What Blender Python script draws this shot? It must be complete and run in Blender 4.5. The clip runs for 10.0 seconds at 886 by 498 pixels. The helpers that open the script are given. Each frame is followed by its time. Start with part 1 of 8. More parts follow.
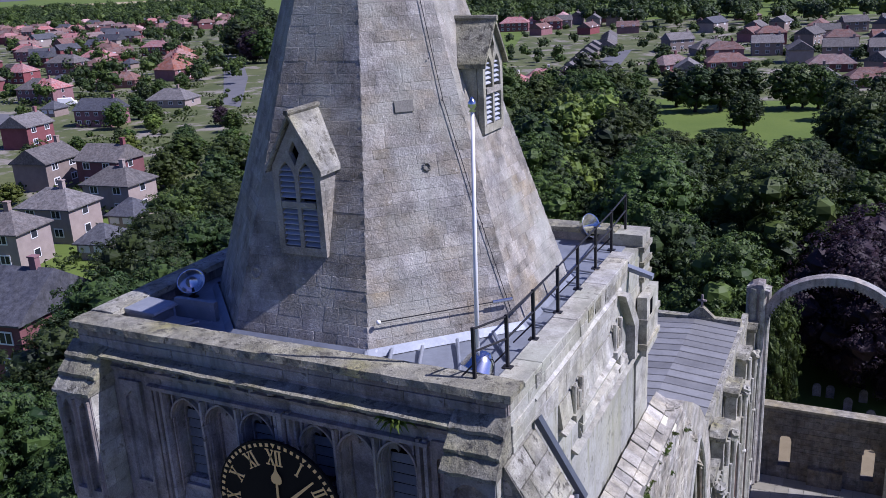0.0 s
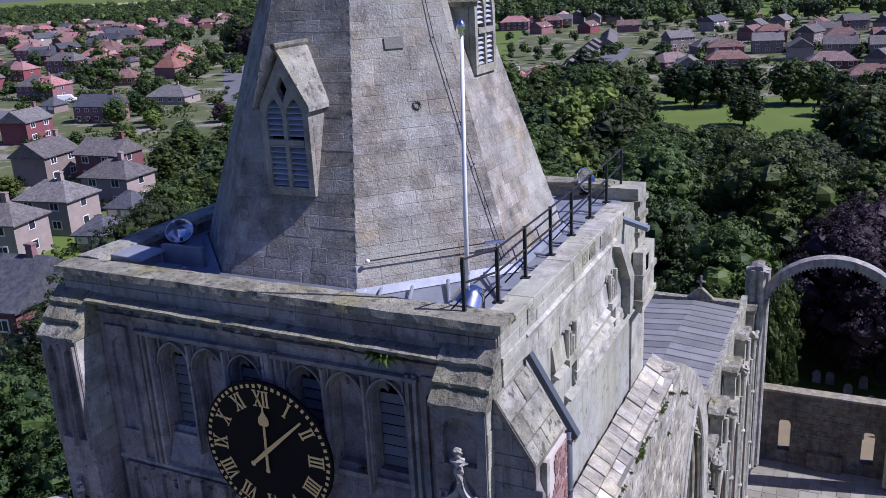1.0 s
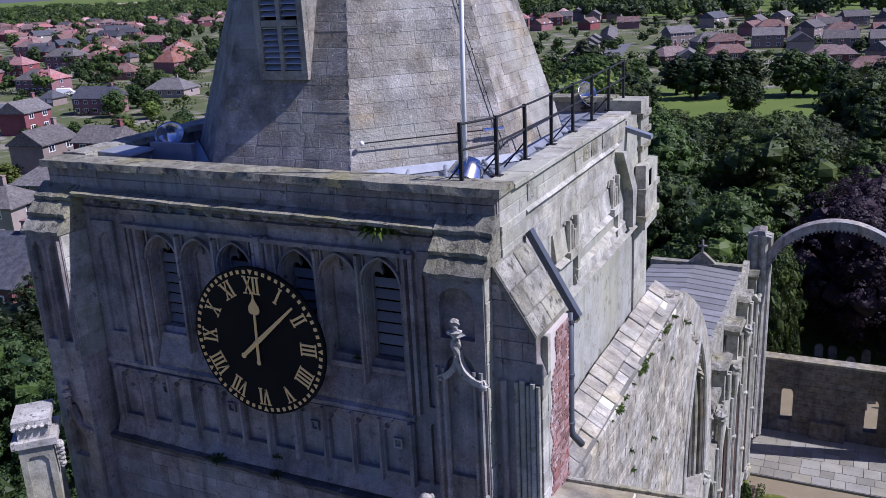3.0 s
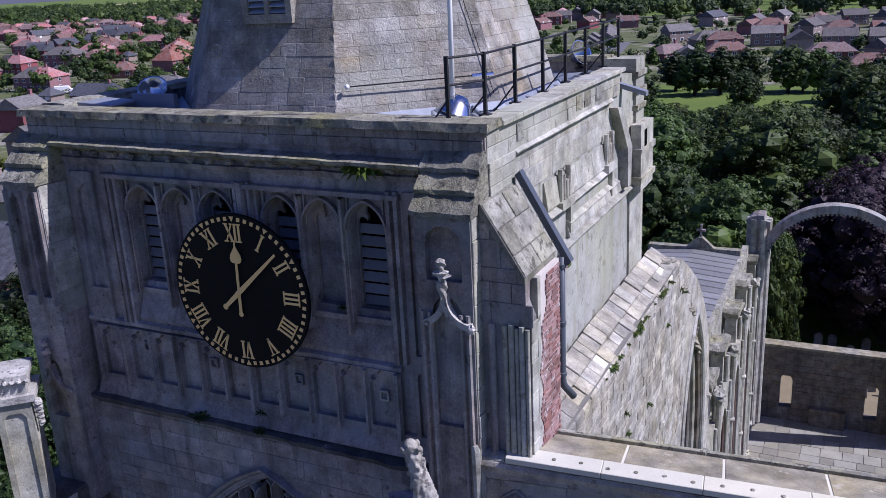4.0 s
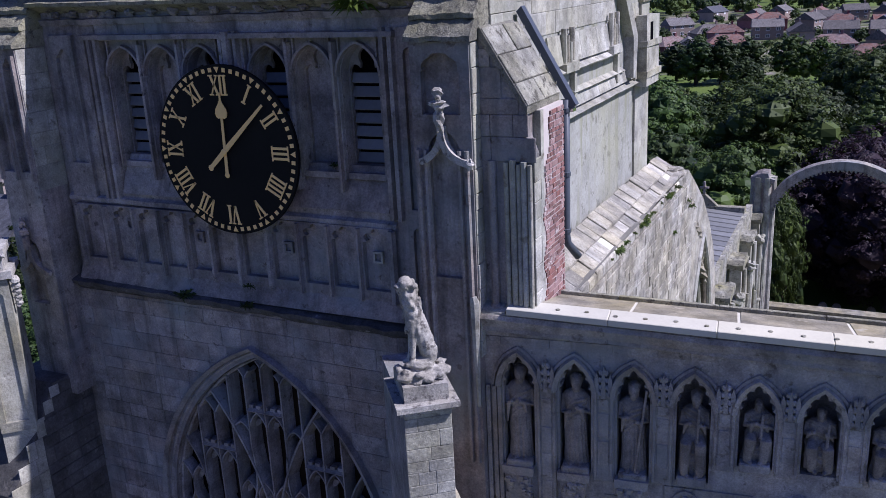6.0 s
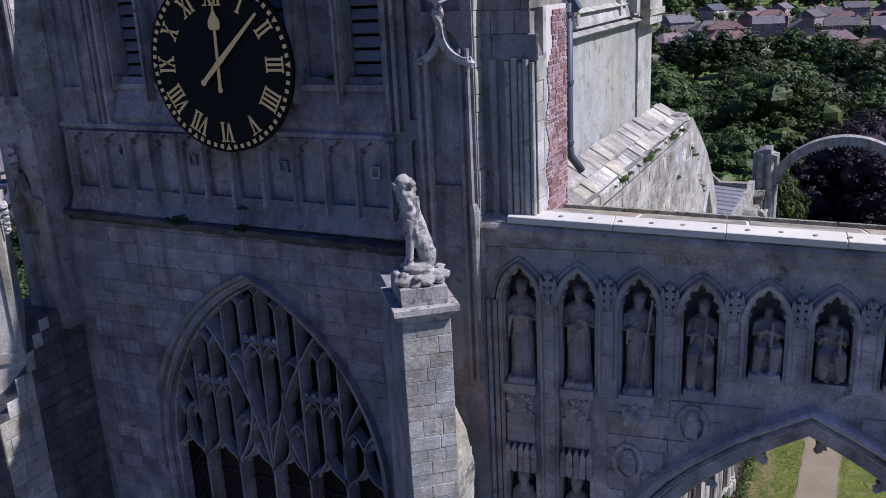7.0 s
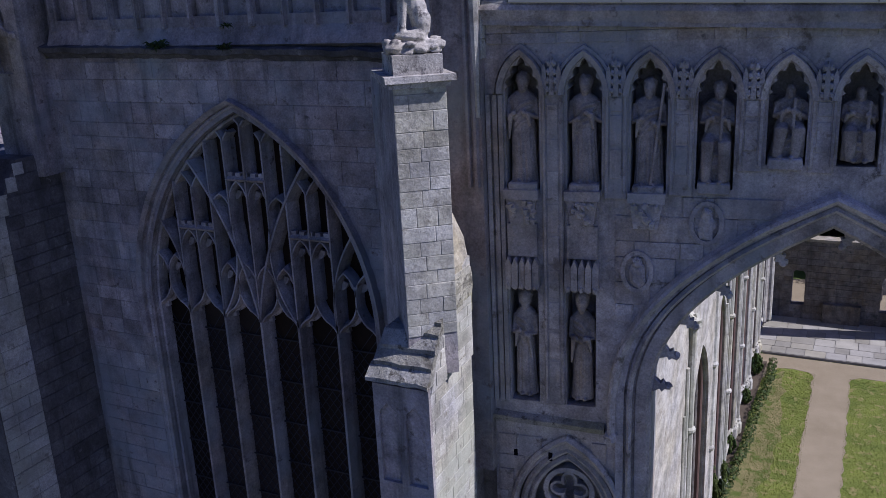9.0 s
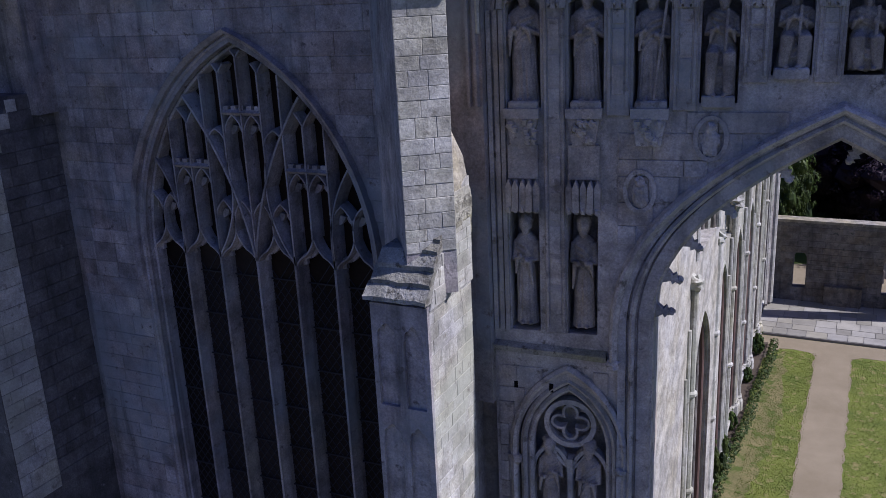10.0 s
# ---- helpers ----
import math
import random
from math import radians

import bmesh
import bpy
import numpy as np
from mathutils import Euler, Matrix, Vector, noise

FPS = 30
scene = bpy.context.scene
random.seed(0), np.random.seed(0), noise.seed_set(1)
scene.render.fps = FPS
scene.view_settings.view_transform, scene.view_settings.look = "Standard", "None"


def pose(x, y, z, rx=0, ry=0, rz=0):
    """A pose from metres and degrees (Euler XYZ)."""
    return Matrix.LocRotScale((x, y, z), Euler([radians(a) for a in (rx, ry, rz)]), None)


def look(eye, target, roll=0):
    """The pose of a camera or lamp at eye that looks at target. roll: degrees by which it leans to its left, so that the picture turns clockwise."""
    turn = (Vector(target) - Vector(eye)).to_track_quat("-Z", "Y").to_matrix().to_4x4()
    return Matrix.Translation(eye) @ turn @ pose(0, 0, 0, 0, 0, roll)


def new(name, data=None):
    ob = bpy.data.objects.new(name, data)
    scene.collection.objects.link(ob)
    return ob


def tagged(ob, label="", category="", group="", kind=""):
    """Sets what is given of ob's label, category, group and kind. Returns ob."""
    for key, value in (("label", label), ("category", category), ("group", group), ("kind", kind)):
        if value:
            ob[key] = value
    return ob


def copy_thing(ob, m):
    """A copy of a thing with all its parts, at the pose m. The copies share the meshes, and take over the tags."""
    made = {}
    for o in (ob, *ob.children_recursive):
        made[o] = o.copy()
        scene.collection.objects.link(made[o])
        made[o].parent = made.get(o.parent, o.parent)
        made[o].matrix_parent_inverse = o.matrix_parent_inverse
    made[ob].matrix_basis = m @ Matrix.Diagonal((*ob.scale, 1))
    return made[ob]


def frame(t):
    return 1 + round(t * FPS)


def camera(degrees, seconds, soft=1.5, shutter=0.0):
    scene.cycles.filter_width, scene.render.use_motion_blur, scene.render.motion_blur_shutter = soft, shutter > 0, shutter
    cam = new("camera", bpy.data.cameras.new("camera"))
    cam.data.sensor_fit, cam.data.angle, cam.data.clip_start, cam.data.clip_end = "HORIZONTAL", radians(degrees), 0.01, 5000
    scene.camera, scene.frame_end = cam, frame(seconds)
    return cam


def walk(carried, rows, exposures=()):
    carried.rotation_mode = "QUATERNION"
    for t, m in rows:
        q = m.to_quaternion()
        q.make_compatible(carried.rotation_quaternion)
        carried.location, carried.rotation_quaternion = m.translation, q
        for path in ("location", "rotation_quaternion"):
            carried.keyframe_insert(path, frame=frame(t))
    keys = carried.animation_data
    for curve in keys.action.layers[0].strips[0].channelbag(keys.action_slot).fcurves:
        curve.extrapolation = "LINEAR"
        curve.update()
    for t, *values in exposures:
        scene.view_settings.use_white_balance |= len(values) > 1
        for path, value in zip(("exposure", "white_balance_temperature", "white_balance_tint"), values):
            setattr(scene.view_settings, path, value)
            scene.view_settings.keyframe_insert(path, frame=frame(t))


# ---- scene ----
from mathutils.geometry import tessellate_polygon

cam = camera(53.5, 10.0, 0.8)
METRES, EYE, TILT, LEAN, TURN = 12.8, 32.0, -17.5, 2.9, 25.5
ROWS = [
    (0.0, 0.0, 0.0, 0.0, 0.0, 0.0, -0.0),
    (0.5, 0.0077, 0.0116, -0.0415, 0.02, 0.04, -0.01),
    (1.0, 0.0148, 0.0241, -0.0921, 0.03, 0.08, -0.04),
    (1.5, 0.0152, 0.0357, -0.1348, 0.02, 0.11, -0.05),
    (2.0, 0.0109, 0.0434, -0.1771, 0.02, 0.14, -0.04),
    (2.5, 0.0126, 0.0527, -0.2193, 0.03, 0.14, -0.07),
    (4.0, 0.0352, 0.1052, -0.3328, -0.01, 0.24, -0.07),
    (4.5, 0.0392, 0.12, -0.3729, -0.02, 0.27, -0.06),
    (5.0, 0.0405, 0.1366, -0.4244, -0.01, 0.3, -0.06),
    (5.5, 0.0387, 0.1535, -0.4721, -0.02, 0.3, -0.08),
    (7.0, 0.0401, 0.2031, -0.6285, -0.02, 0.4, -0.1),
    (7.5, 0.0381, 0.2218, -0.6864, -0.02, 0.41, -0.12),
    (8.0, 0.0387, 0.2469, -0.7498, 0.0, 0.43, -0.15),
    (8.5, 0.0379, 0.2701, -0.8008, 0.01, 0.45, -0.15),
    (9.0, 0.0465, 0.2768, -0.8556, 0.03, 0.42, -0.19),
    (9.5, 0.0542, 0.2808, -0.8995, 0.04, 0.47, -0.18),
    (10.0, 0.0477, 0.2967, -0.9441, 0.01, 0.51, -0.21),
]
walk(cam, [(t, pose(0, 0, EYE, TILT, LEAN, TURN) @ pose(METRES * x, METRES * y, METRES * z, 90 + pitch, roll, yaw)) for t, x, y, z, yaw, pitch, roll in ROWS],
     [(0.0, 0.41, 5250, 34), (10.0, 0.39, 5250, 34)])

# ---- world, sun ----
SUN = Vector((0.66, 0.145, 0.74)).normalized()
world = bpy.data.worlds.new("sky")
scene.world = world
world.use_nodes = True
wn = world.node_tree
sky = wn.nodes.new("ShaderNodeTexSky")
sky.sky_type, sky.sun_disc = "NISHITA", False
sky.ozone_density = 2.5
sky.sun_elevation = math.asin(SUN.z)
sky.sun_rotation = math.atan2(SUN.x, SUN.y)
clear = wn.nodes.new("ShaderNodeHueSaturation")
clear.inputs["Saturation"].default_value = 1.15
wn.links.new(sky.outputs["Color"], clear.inputs["Color"])
tone = wn.nodes.new("ShaderNodeVectorMath")
tone.operation = "MULTIPLY"
tone.inputs[1].default_value = (1.04, 1.03, 1.43)
wn.links.new(clear.outputs["Color"], tone.inputs[0])
wn.links.new(tone.outputs[0], wn.nodes["Background"].inputs["Color"])
wn.nodes["Background"].inputs["Strength"].default_value = 0.045
sun = new("sun", bpy.data.lights.new("sun", "SUN"))
sun.data.energy, sun.data.angle, sun.data.color = 4.6, radians(0.53), (1.0, 0.948, 0.765)
sun.matrix_world = look(SUN * 200, (0, 0, 0))


# ---- materials ----
def material(name):
    m = bpy.data.materials.new(name)
    m.use_nodes = True
    nt = m.node_tree
    return m, nt, nt.nodes["Principled BSDF"]


def noise_at(nt, vec, scale, detail=6.0, rough=0.6):
    n = nt.nodes.new("ShaderNodeTexNoise")
    n.inputs["Scale"].default_value, n.inputs["Detail"].default_value, n.inputs["Roughness"].default_value = scale, detail, rough
    if vec is not None:
        nt.links.new(vec, n.inputs["Vector"])
    return n.outputs["Fac"]


def ramp(nt, fac, a, b, lo=0.0, hi=1.0):
    r = nt.nodes.new("ShaderNodeMapRange")
    r.inputs["From Min"].default_value, r.inputs["From Max"].default_value = a, b
    r.inputs["To Min"].default_value, r.inputs["To Max"].default_value = lo, hi
    nt.links.new(fac, r.inputs["Value"])
    return r.outputs["Result"]


def blend(nt, fac, a, b, mode="MIX"):
    n = nt.nodes.new("ShaderNodeMix")
    n.data_type, n.blend_type = "RGBA", mode
    for key, val in (("Factor", fac), ("A", a), ("B", b)):
        sock = [s for s in n.inputs if s.name == key and (s.type == "RGBA" or key == "Factor" and s.type == "VALUE")][0]
        if isinstance(val, (int, float)):
            sock.default_value = val
        elif isinstance(val, tuple):
            sock.default_value = (*val, 1.0)
        else:
            nt.links.new(val, sock)
    return [s for s in n.outputs if s.type == "RGBA"][0]


def surface(name, dark, light, spot=None, spot_at=0.62, spot_scale=5.0, big=0.7, fine=14.0, rough=0.9, metal=0.0, vary=0.3, relief=0.012,
            streak=0.0, streak_col=(0.05, 0.05, 0.045), tint=None, spec=0.22, lichen=None):
    """Weathered surface: colour at two scales, spots, streaks, fine relief; varies from piece to piece."""
    m, nt, bsdf = material(name)
    geo = nt.nodes.new("ShaderNodeNewGeometry")
    info = nt.nodes.new("ShaderNodeObjectInfo")
    pos = geo.outputs["Position"]
    large, small = noise_at(nt, pos, big, 4), noise_at(nt, pos, fine, 8, 0.7)
    fac = nt.nodes.new("ShaderNodeMath")
    fac.operation = "ADD"
    nt.links.new(ramp(nt, large, 0.3, 0.7, 0.0, 0.6), fac.inputs[0])
    nt.links.new(ramp(nt, small, 0.3, 0.7, 0.0, 0.4), fac.inputs[1])
    col = blend(nt, fac.outputs[0], dark, light)
    if tint:
        col = blend(nt, ramp(nt, noise_at(nt, pos, big * 0.45, 3), 0.5, 0.68, 0.0, 0.6), col, tint)
    if vary:
        both = nt.nodes.new("ShaderNodeMath")
        both.operation = "ADD"
        nt.links.new(info.outputs["Random"], both.inputs[0])
        nt.links.new(geo.outputs["Random Per Island"], both.inputs[1])
        fr = nt.nodes.new("ShaderNodeMath")
        fr.operation = "FRACT"
        nt.links.new(both.outputs[0], fr.inputs[0])
        val = ramp(nt, fr.outputs[0], 0.0, 1.0, 1.0 - vary, 1.0 + vary * 0.5)
        hsv = nt.nodes.new("ShaderNodeHueSaturation")
        nt.links.new(val, hsv.inputs["Value"])
        nt.links.new(ramp(nt, info.outputs["Random"], 0.0, 1.0, 0.75, 1.25), hsv.inputs["Saturation"])
        nt.links.new(col, hsv.inputs["Color"])
        col = hsv.outputs["Color"]
    if relief >= 0.015 and vary:
        speck = nt.nodes.new("ShaderNodeHueSaturation")
        nt.links.new(ramp(nt, noise_at(nt, pos, fine * 2.6, 5, 0.75), 0.36, 0.64, 0.74, 1.18), speck.inputs["Value"])
        nt.links.new(col, speck.inputs["Color"])
        col = speck.outputs["Color"]
    if relief >= 0.015 and vary:
        blotch = nt.nodes.new("ShaderNodeHueSaturation")
        nt.links.new(ramp(nt, noise_at(nt, pos, 2.3, 7, 0.62), 0.34, 0.66, 0.62, 1.30), blotch.inputs["Value"])
        nt.links.new(ramp(nt, noise_at(nt, pos, 0.9, 5, 0.6), 0.3, 0.7, 0.6, 1.4), blotch.inputs["Saturation"])
        nt.links.new(col, blotch.inputs["Color"])
        col = blotch.outputs["Color"]
    if lichen:
        col = blend(nt, ramp(nt, noise_at(nt, pos, 0.55, 6, 0.62), 0.47, 0.66, 0.0, 0.7), col, lichen)
    if spot:
        col = blend(nt, ramp(nt, noise_at(nt, pos, spot_scale, 7, 0.68), spot_at - 0.04, spot_at + 0.05), col, spot)
    if streak:
        mp = nt.nodes.new("ShaderNodeMapping")
        mp.inputs["Scale"].default_value = (3.2, 3.2, 0.28)
        nt.links.new(pos, mp.inputs["Vector"])
        col = blend(nt, ramp(nt, noise_at(nt, mp.outputs["Vector"], 1.1, 6, 0.6), 0.52, 0.72, 0.0, streak), col, streak_col)
    nt.links.new(col, bsdf.inputs["Base Color"])
    bsdf.inputs["Roughness"].default_value, bsdf.inputs["Metallic"].default_value = rough, metal
    bsdf.inputs["Specular IOR Level"].default_value = spec
    if relief:
        b = nt.nodes.new("ShaderNodeBump")
        b.inputs["Strength"].default_value, b.inputs["Distance"].default_value = 0.9, relief
        nt.links.new(small, b.inputs["Height"])
        nt.links.new(b.outputs["Normal"], bsdf.inputs["Normal"])
    return m


def leaf_material(name, dark, light, through_light=0.16):
    m, nt, bsdf = material(name)
    geo, info = nt.nodes.new("ShaderNodeNewGeometry"), nt.nodes.new("ShaderNodeObjectInfo")
    col = blend(nt, geo.outputs["Random Per Island"], dark, light)
    hsv = nt.nodes.new("ShaderNodeHueSaturation")
    nt.links.new(ramp(nt, info.outputs["Random"], 0, 1, 0.7, 1.3), hsv.inputs["Value"])
    nt.links.new(ramp(nt, info.outputs["Random"], 0, 1, 0.485, 0.515), hsv.inputs["Hue"])
    nt.links.new(col, hsv.inputs["Color"])
    nt.links.new(hsv.outputs["Color"], bsdf.inputs["Base Color"])
    bsdf.inputs["Roughness"].default_value, bsdf.inputs["Specular IOR Level"].default_value = 0.6, 0.28
    tr = nt.nodes.new("ShaderNodeBsdfTranslucent")
    nt.links.new(hsv.outputs["Color"], tr.inputs["Color"])
    mix = nt.nodes.new("ShaderNodeMixShader")
    mix.inputs[0].default_value = through_light
    nt.links.new(bsdf.outputs[0], mix.inputs[1])
    nt.links.new(tr.outputs[0], mix.inputs[2])
    nt.links.new(mix.outputs[0], nt.nodes["Material Output"].inputs["Surface"])
    return m


SPIRE = surface("spire_limestone", (0.150, 0.138, 0.116), (0.43, 0.402, 0.348), spot=(0.50, 0.475, 0.42), spot_at=0.65, spot_scale=9, big=1.6, fine=15, vary=0.22, relief=0.036,
                tint=(0.34, 0.29, 0.21), lichen=(0.38, 0.385, 0.33))
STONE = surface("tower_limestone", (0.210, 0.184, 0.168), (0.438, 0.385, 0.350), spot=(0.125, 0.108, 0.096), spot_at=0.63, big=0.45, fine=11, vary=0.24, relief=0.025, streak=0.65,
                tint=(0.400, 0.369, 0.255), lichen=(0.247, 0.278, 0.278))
# paler copy of STONE for sunny faces, with sunlight put into its colour
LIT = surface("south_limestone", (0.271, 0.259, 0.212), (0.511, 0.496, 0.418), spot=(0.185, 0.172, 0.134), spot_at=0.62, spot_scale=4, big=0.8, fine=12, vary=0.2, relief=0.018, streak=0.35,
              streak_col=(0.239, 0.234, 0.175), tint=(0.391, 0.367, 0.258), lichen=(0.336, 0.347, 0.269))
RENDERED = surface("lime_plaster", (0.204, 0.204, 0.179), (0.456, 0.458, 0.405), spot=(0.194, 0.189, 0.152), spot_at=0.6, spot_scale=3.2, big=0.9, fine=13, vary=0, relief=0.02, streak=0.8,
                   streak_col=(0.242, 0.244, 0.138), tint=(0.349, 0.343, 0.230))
NAVE = surface("nave_limestone", (0.255, 0.228, 0.20), (0.50, 0.455, 0.40), spot=(0.14, 0.125, 0.105), spot_at=0.62, spot_scale=4, big=0.6, fine=12, vary=0.2, relief=0.03, streak=0.5,
               streak_col=(0.10, 0.095, 0.085), tint=(0.40, 0.34, 0.25), lichen=(0.25, 0.275, 0.27))
# soot, plus shade on the pinnacle's side put into the colour
SOOT_SHADE = surface("blackened_limestone", (0.068, 0.064, 0.058), (0.17, 0.162, 0.148), spot=(0.26, 0.245, 0.22), spot_at=0.66, spot_scale=3, big=0.5, fine=10, vary=0.2, relief=0.03, streak=0.7)
MORTAR = surface("mortar", (0.126, 0.121, 0.106), (0.242, 0.234, 0.202), vary=0, relief=0.02)
COPING = surface("lichened_coping", (0.213, 0.204, 0.156), (0.417, 0.403, 0.322), spot=(0.107, 0.100, 0.078), spot_at=0.57, spot_scale=6, big=1.5, fine=15, vary=0.25, relief=0.06,
                 tint=(0.349, 0.328, 0.184))
PALE = surface("new_limestone", (0.51, 0.485, 0.385), (0.64, 0.61, 0.485), big=1.2, fine=20, vary=0.12, relief=0.006)
BUFF = surface("buff_slab", (0.235, 0.213, 0.155), (0.36, 0.33, 0.25), spot=(0.42, 0.38, 0.29), spot_at=0.63, spot_scale=3, big=1.4, fine=20, vary=0.12, relief=0.015)
RUBBLE = surface("rubble_stone", (0.31, 0.288, 0.228), (0.485, 0.456, 0.375), spot=(0.22, 0.19, 0.14), spot_at=0.64, spot_scale=3, big=1.4, fine=9, vary=0.3, relief=0.05)
BRICK = surface("old_red_brick", (0.19, 0.105, 0.095), (0.33, 0.195, 0.175), spot=(0.48, 0.42, 0.40), spot_at=0.6, big=3, fine=30, vary=0.4, relief=0.008)
BRICK_MORTAR = surface("brick_mortar", (0.45, 0.40, 0.36), (0.58, 0.53, 0.48), vary=0, relief=0.01)
LEAD = surface("sheet_lead", (0.18, 0.195, 0.22), (0.32, 0.345, 0.385), spot=(0.42, 0.44, 0.47), spot_at=0.66, big=1.2, fine=6, rough=0.5, metal=0.3, vary=0.1, relief=0.006)
AISLE_LEAD = surface("aisle_roof_lead", (0.19, 0.19, 0.18), (0.30, 0.30, 0.285), big=0.8, fine=5, rough=0.55, metal=0.25, vary=0.22, relief=0.006)
IRON = surface("black_iron", (0.012, 0.012, 0.014), (0.03, 0.03, 0.033), vary=0, rough=0.5, relief=0.002)
PIPE = surface("grey_blue_cast_iron", (0.05, 0.06, 0.075), (0.09, 0.10, 0.12), vary=0, rough=0.45, relief=0.002)
WHITE = surface("white_paint", (0.72, 0.72, 0.72), (0.82, 0.82, 0.82), vary=0, rough=0.35, relief=0.0)
CHROME = surface("polished_steel", (0.55, 0.57, 0.6), (0.7, 0.72, 0.75), vary=0, rough=0.18, metal=1.0, relief=0.0)
LOUVRE = surface("grey_louvre_paint", (0.15, 0.155, 0.165), (0.26, 0.265, 0.275), vary=0.2, rough=0.7, relief=0.004)
PALE_LOUVRE = surface("pale_louvre_paint", (0.30, 0.32, 0.36), (0.42, 0.44, 0.48), vary=0.15, rough=0.7, relief=0.004)
DIAL = surface("black_dial_paint", (0.006, 0.006, 0.007), (0.014, 0.013, 0.012), vary=0, rough=0.65, relief=0.001, spec=0.1)
GILT = surface("gilding", (0.86, 0.56, 0.20), (0.94, 0.65, 0.27), vary=0, rough=0.6, metal=0.0, fine=30, relief=0.001, spec=0.12)
# near-black colour that paints the shade inside openings
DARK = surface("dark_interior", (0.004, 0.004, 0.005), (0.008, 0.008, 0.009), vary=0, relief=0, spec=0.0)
LATTICE = surface("leaded_window_glass", (0.010, 0.008, 0.007), (0.034, 0.023, 0.016), vary=0.5, rough=0.5, relief=0.004, spec=0.06)
LEADCAME = surface("lead_came", (0.03, 0.03, 0.032), (0.05, 0.05, 0.055), vary=0, relief=0)
STATUE = surface("statue_limestone", (0.20, 0.172, 0.142), (0.37, 0.33, 0.28), spot=(0.10, 0.095, 0.085), spot_at=0.68, spot_scale=9, big=2, fine=16, vary=0.1, relief=0.015)
LIONSTONE = surface("weathered_carved_stone", (0.30, 0.28, 0.24), (0.52, 0.50, 0.45), spot=(0.12, 0.11, 0.10), spot_at=0.58, spot_scale=8, big=2, fine=18, vary=0.1, relief=0.02)
GRASS = surface("mown_grass", (0.055, 0.085, 0.010), (0.165, 0.185, 0.030), spot=(0.19, 0.17, 0.06), spot_at=0.57, spot_scale=2.2, big=0.6, fine=11, vary=0, relief=0.05)
DRY = surface("dry_grass", (0.08, 0.085, 0.02), (0.23, 0.19, 0.085), spot=(0.075, 0.10, 0.016), spot_at=0.53, spot_scale=1.6, big=0.9, fine=11, vary=0, relief=0.05)
PARK = surface("park_grass", (0.075, 0.118, 0.02), (0.125, 0.17, 0.032), big=0.05, fine=1.2, vary=0, relief=0.03)
GARDEN = surface("garden_ground_mix", (0.045, 0.065, 0.02), (0.13, 0.14, 0.055), spot=(0.24, 0.215, 0.18), spot_at=0.56, spot_scale=0.09, big=0.06, fine=0.5, vary=0, relief=0.02)
FIELD = surface("ripe_field", (0.34, 0.28, 0.16), (0.42, 0.36, 0.22), big=0.01, fine=0.3, vary=0, relief=0)
GRAVEL = surface("gravel_path", (0.175, 0.143, 0.085), (0.265, 0.222, 0.142), big=0.6, fine=40, vary=0, relief=0.02)
PAVE = surface("stone_paving", (0.20, 0.19, 0.15), (0.33, 0.315, 0.255), big=1, fine=12, vary=0.25, relief=0.01)
EARTH = surface("bare_earth", (0.05, 0.038, 0.026), (0.10, 0.08, 0.055), big=1.5, fine=20, vary=0, relief=0.05)
# brown stone darkened by colour for the shade within the bays
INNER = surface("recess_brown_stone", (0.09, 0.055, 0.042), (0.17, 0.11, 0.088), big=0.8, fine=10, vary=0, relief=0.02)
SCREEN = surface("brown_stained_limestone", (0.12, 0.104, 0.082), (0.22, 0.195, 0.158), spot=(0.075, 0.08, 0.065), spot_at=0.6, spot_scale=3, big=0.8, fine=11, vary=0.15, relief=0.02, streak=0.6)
TARMAC = surface("road_tarmac", (0.10, 0.10, 0.105), (0.16, 0.16, 0.165), big=0.2, fine=20, vary=0, relief=0.01)
BARK = surface("bark", (0.045, 0.035, 0.026), (0.10, 0.08, 0.06), big=2, fine=20, vary=0.2, relief=0.04)
LEAF = leaf_material("green_leaves", (0.016, 0.034, 0.006), (0.084, 0.122, 0.020))
LEAF_LIGHT = leaf_material("yellow_green_leaves", (0.05, 0.08, 0.010), (0.14, 0.18, 0.028))
LEAF_DARK = leaf_material("dark_green_leaves", (0.010, 0.023, 0.006), (0.052, 0.080, 0.017))
LEAF_PURPLE = leaf_material("copper_beech_leaves", (0.015, 0.009, 0.012), (0.05, 0.028, 0.038), 0.2)
LEAF_PALE = leaf_material("pale_variegated_leaves", (0.22, 0.26, 0.12), (0.40, 0.44, 0.25))
ROOF_GREY = surface("grey_roof_tiles", (0.115, 0.107, 0.102), (0.195, 0.182, 0.172), big=0.6, fine=5, vary=0.25, relief=0.05)
ROOF_RUST = surface("rust_roof_tiles", (0.24, 0.125, 0.10), (0.34, 0.19, 0.155), big=0.6, fine=5, vary=0.25, relief=0.05)
ROOF_RED = surface("red_roof_tiles", (0.36, 0.18, 0.17), (0.47, 0.265, 0.255), big=0.6, fine=5, vary=0.25, relief=0.05)
ROOF_BROWN = surface("brown_roof_tiles", (0.155, 0.10, 0.088), (0.26, 0.175, 0.155), big=0.6, fine=5, vary=0.25, relief=0.05)
ROOF_SLATE = surface("blue_slate", (0.068, 0.07, 0.078), (0.112, 0.114, 0.125), big=0.6, fine=5, rough=0.55, vary=0.2, relief=0.03)
WALL_RED = surface("red_brick_wall", (0.185, 0.078, 0.08), (0.285, 0.132, 0.135), big=0.8, fine=12, vary=0.3, relief=0.01)
WALL_BUFF = surface("buff_brick_wall", (0.24, 0.19, 0.165), (0.35, 0.285, 0.25), big=0.8, fine=12, vary=0.25, relief=0.01)
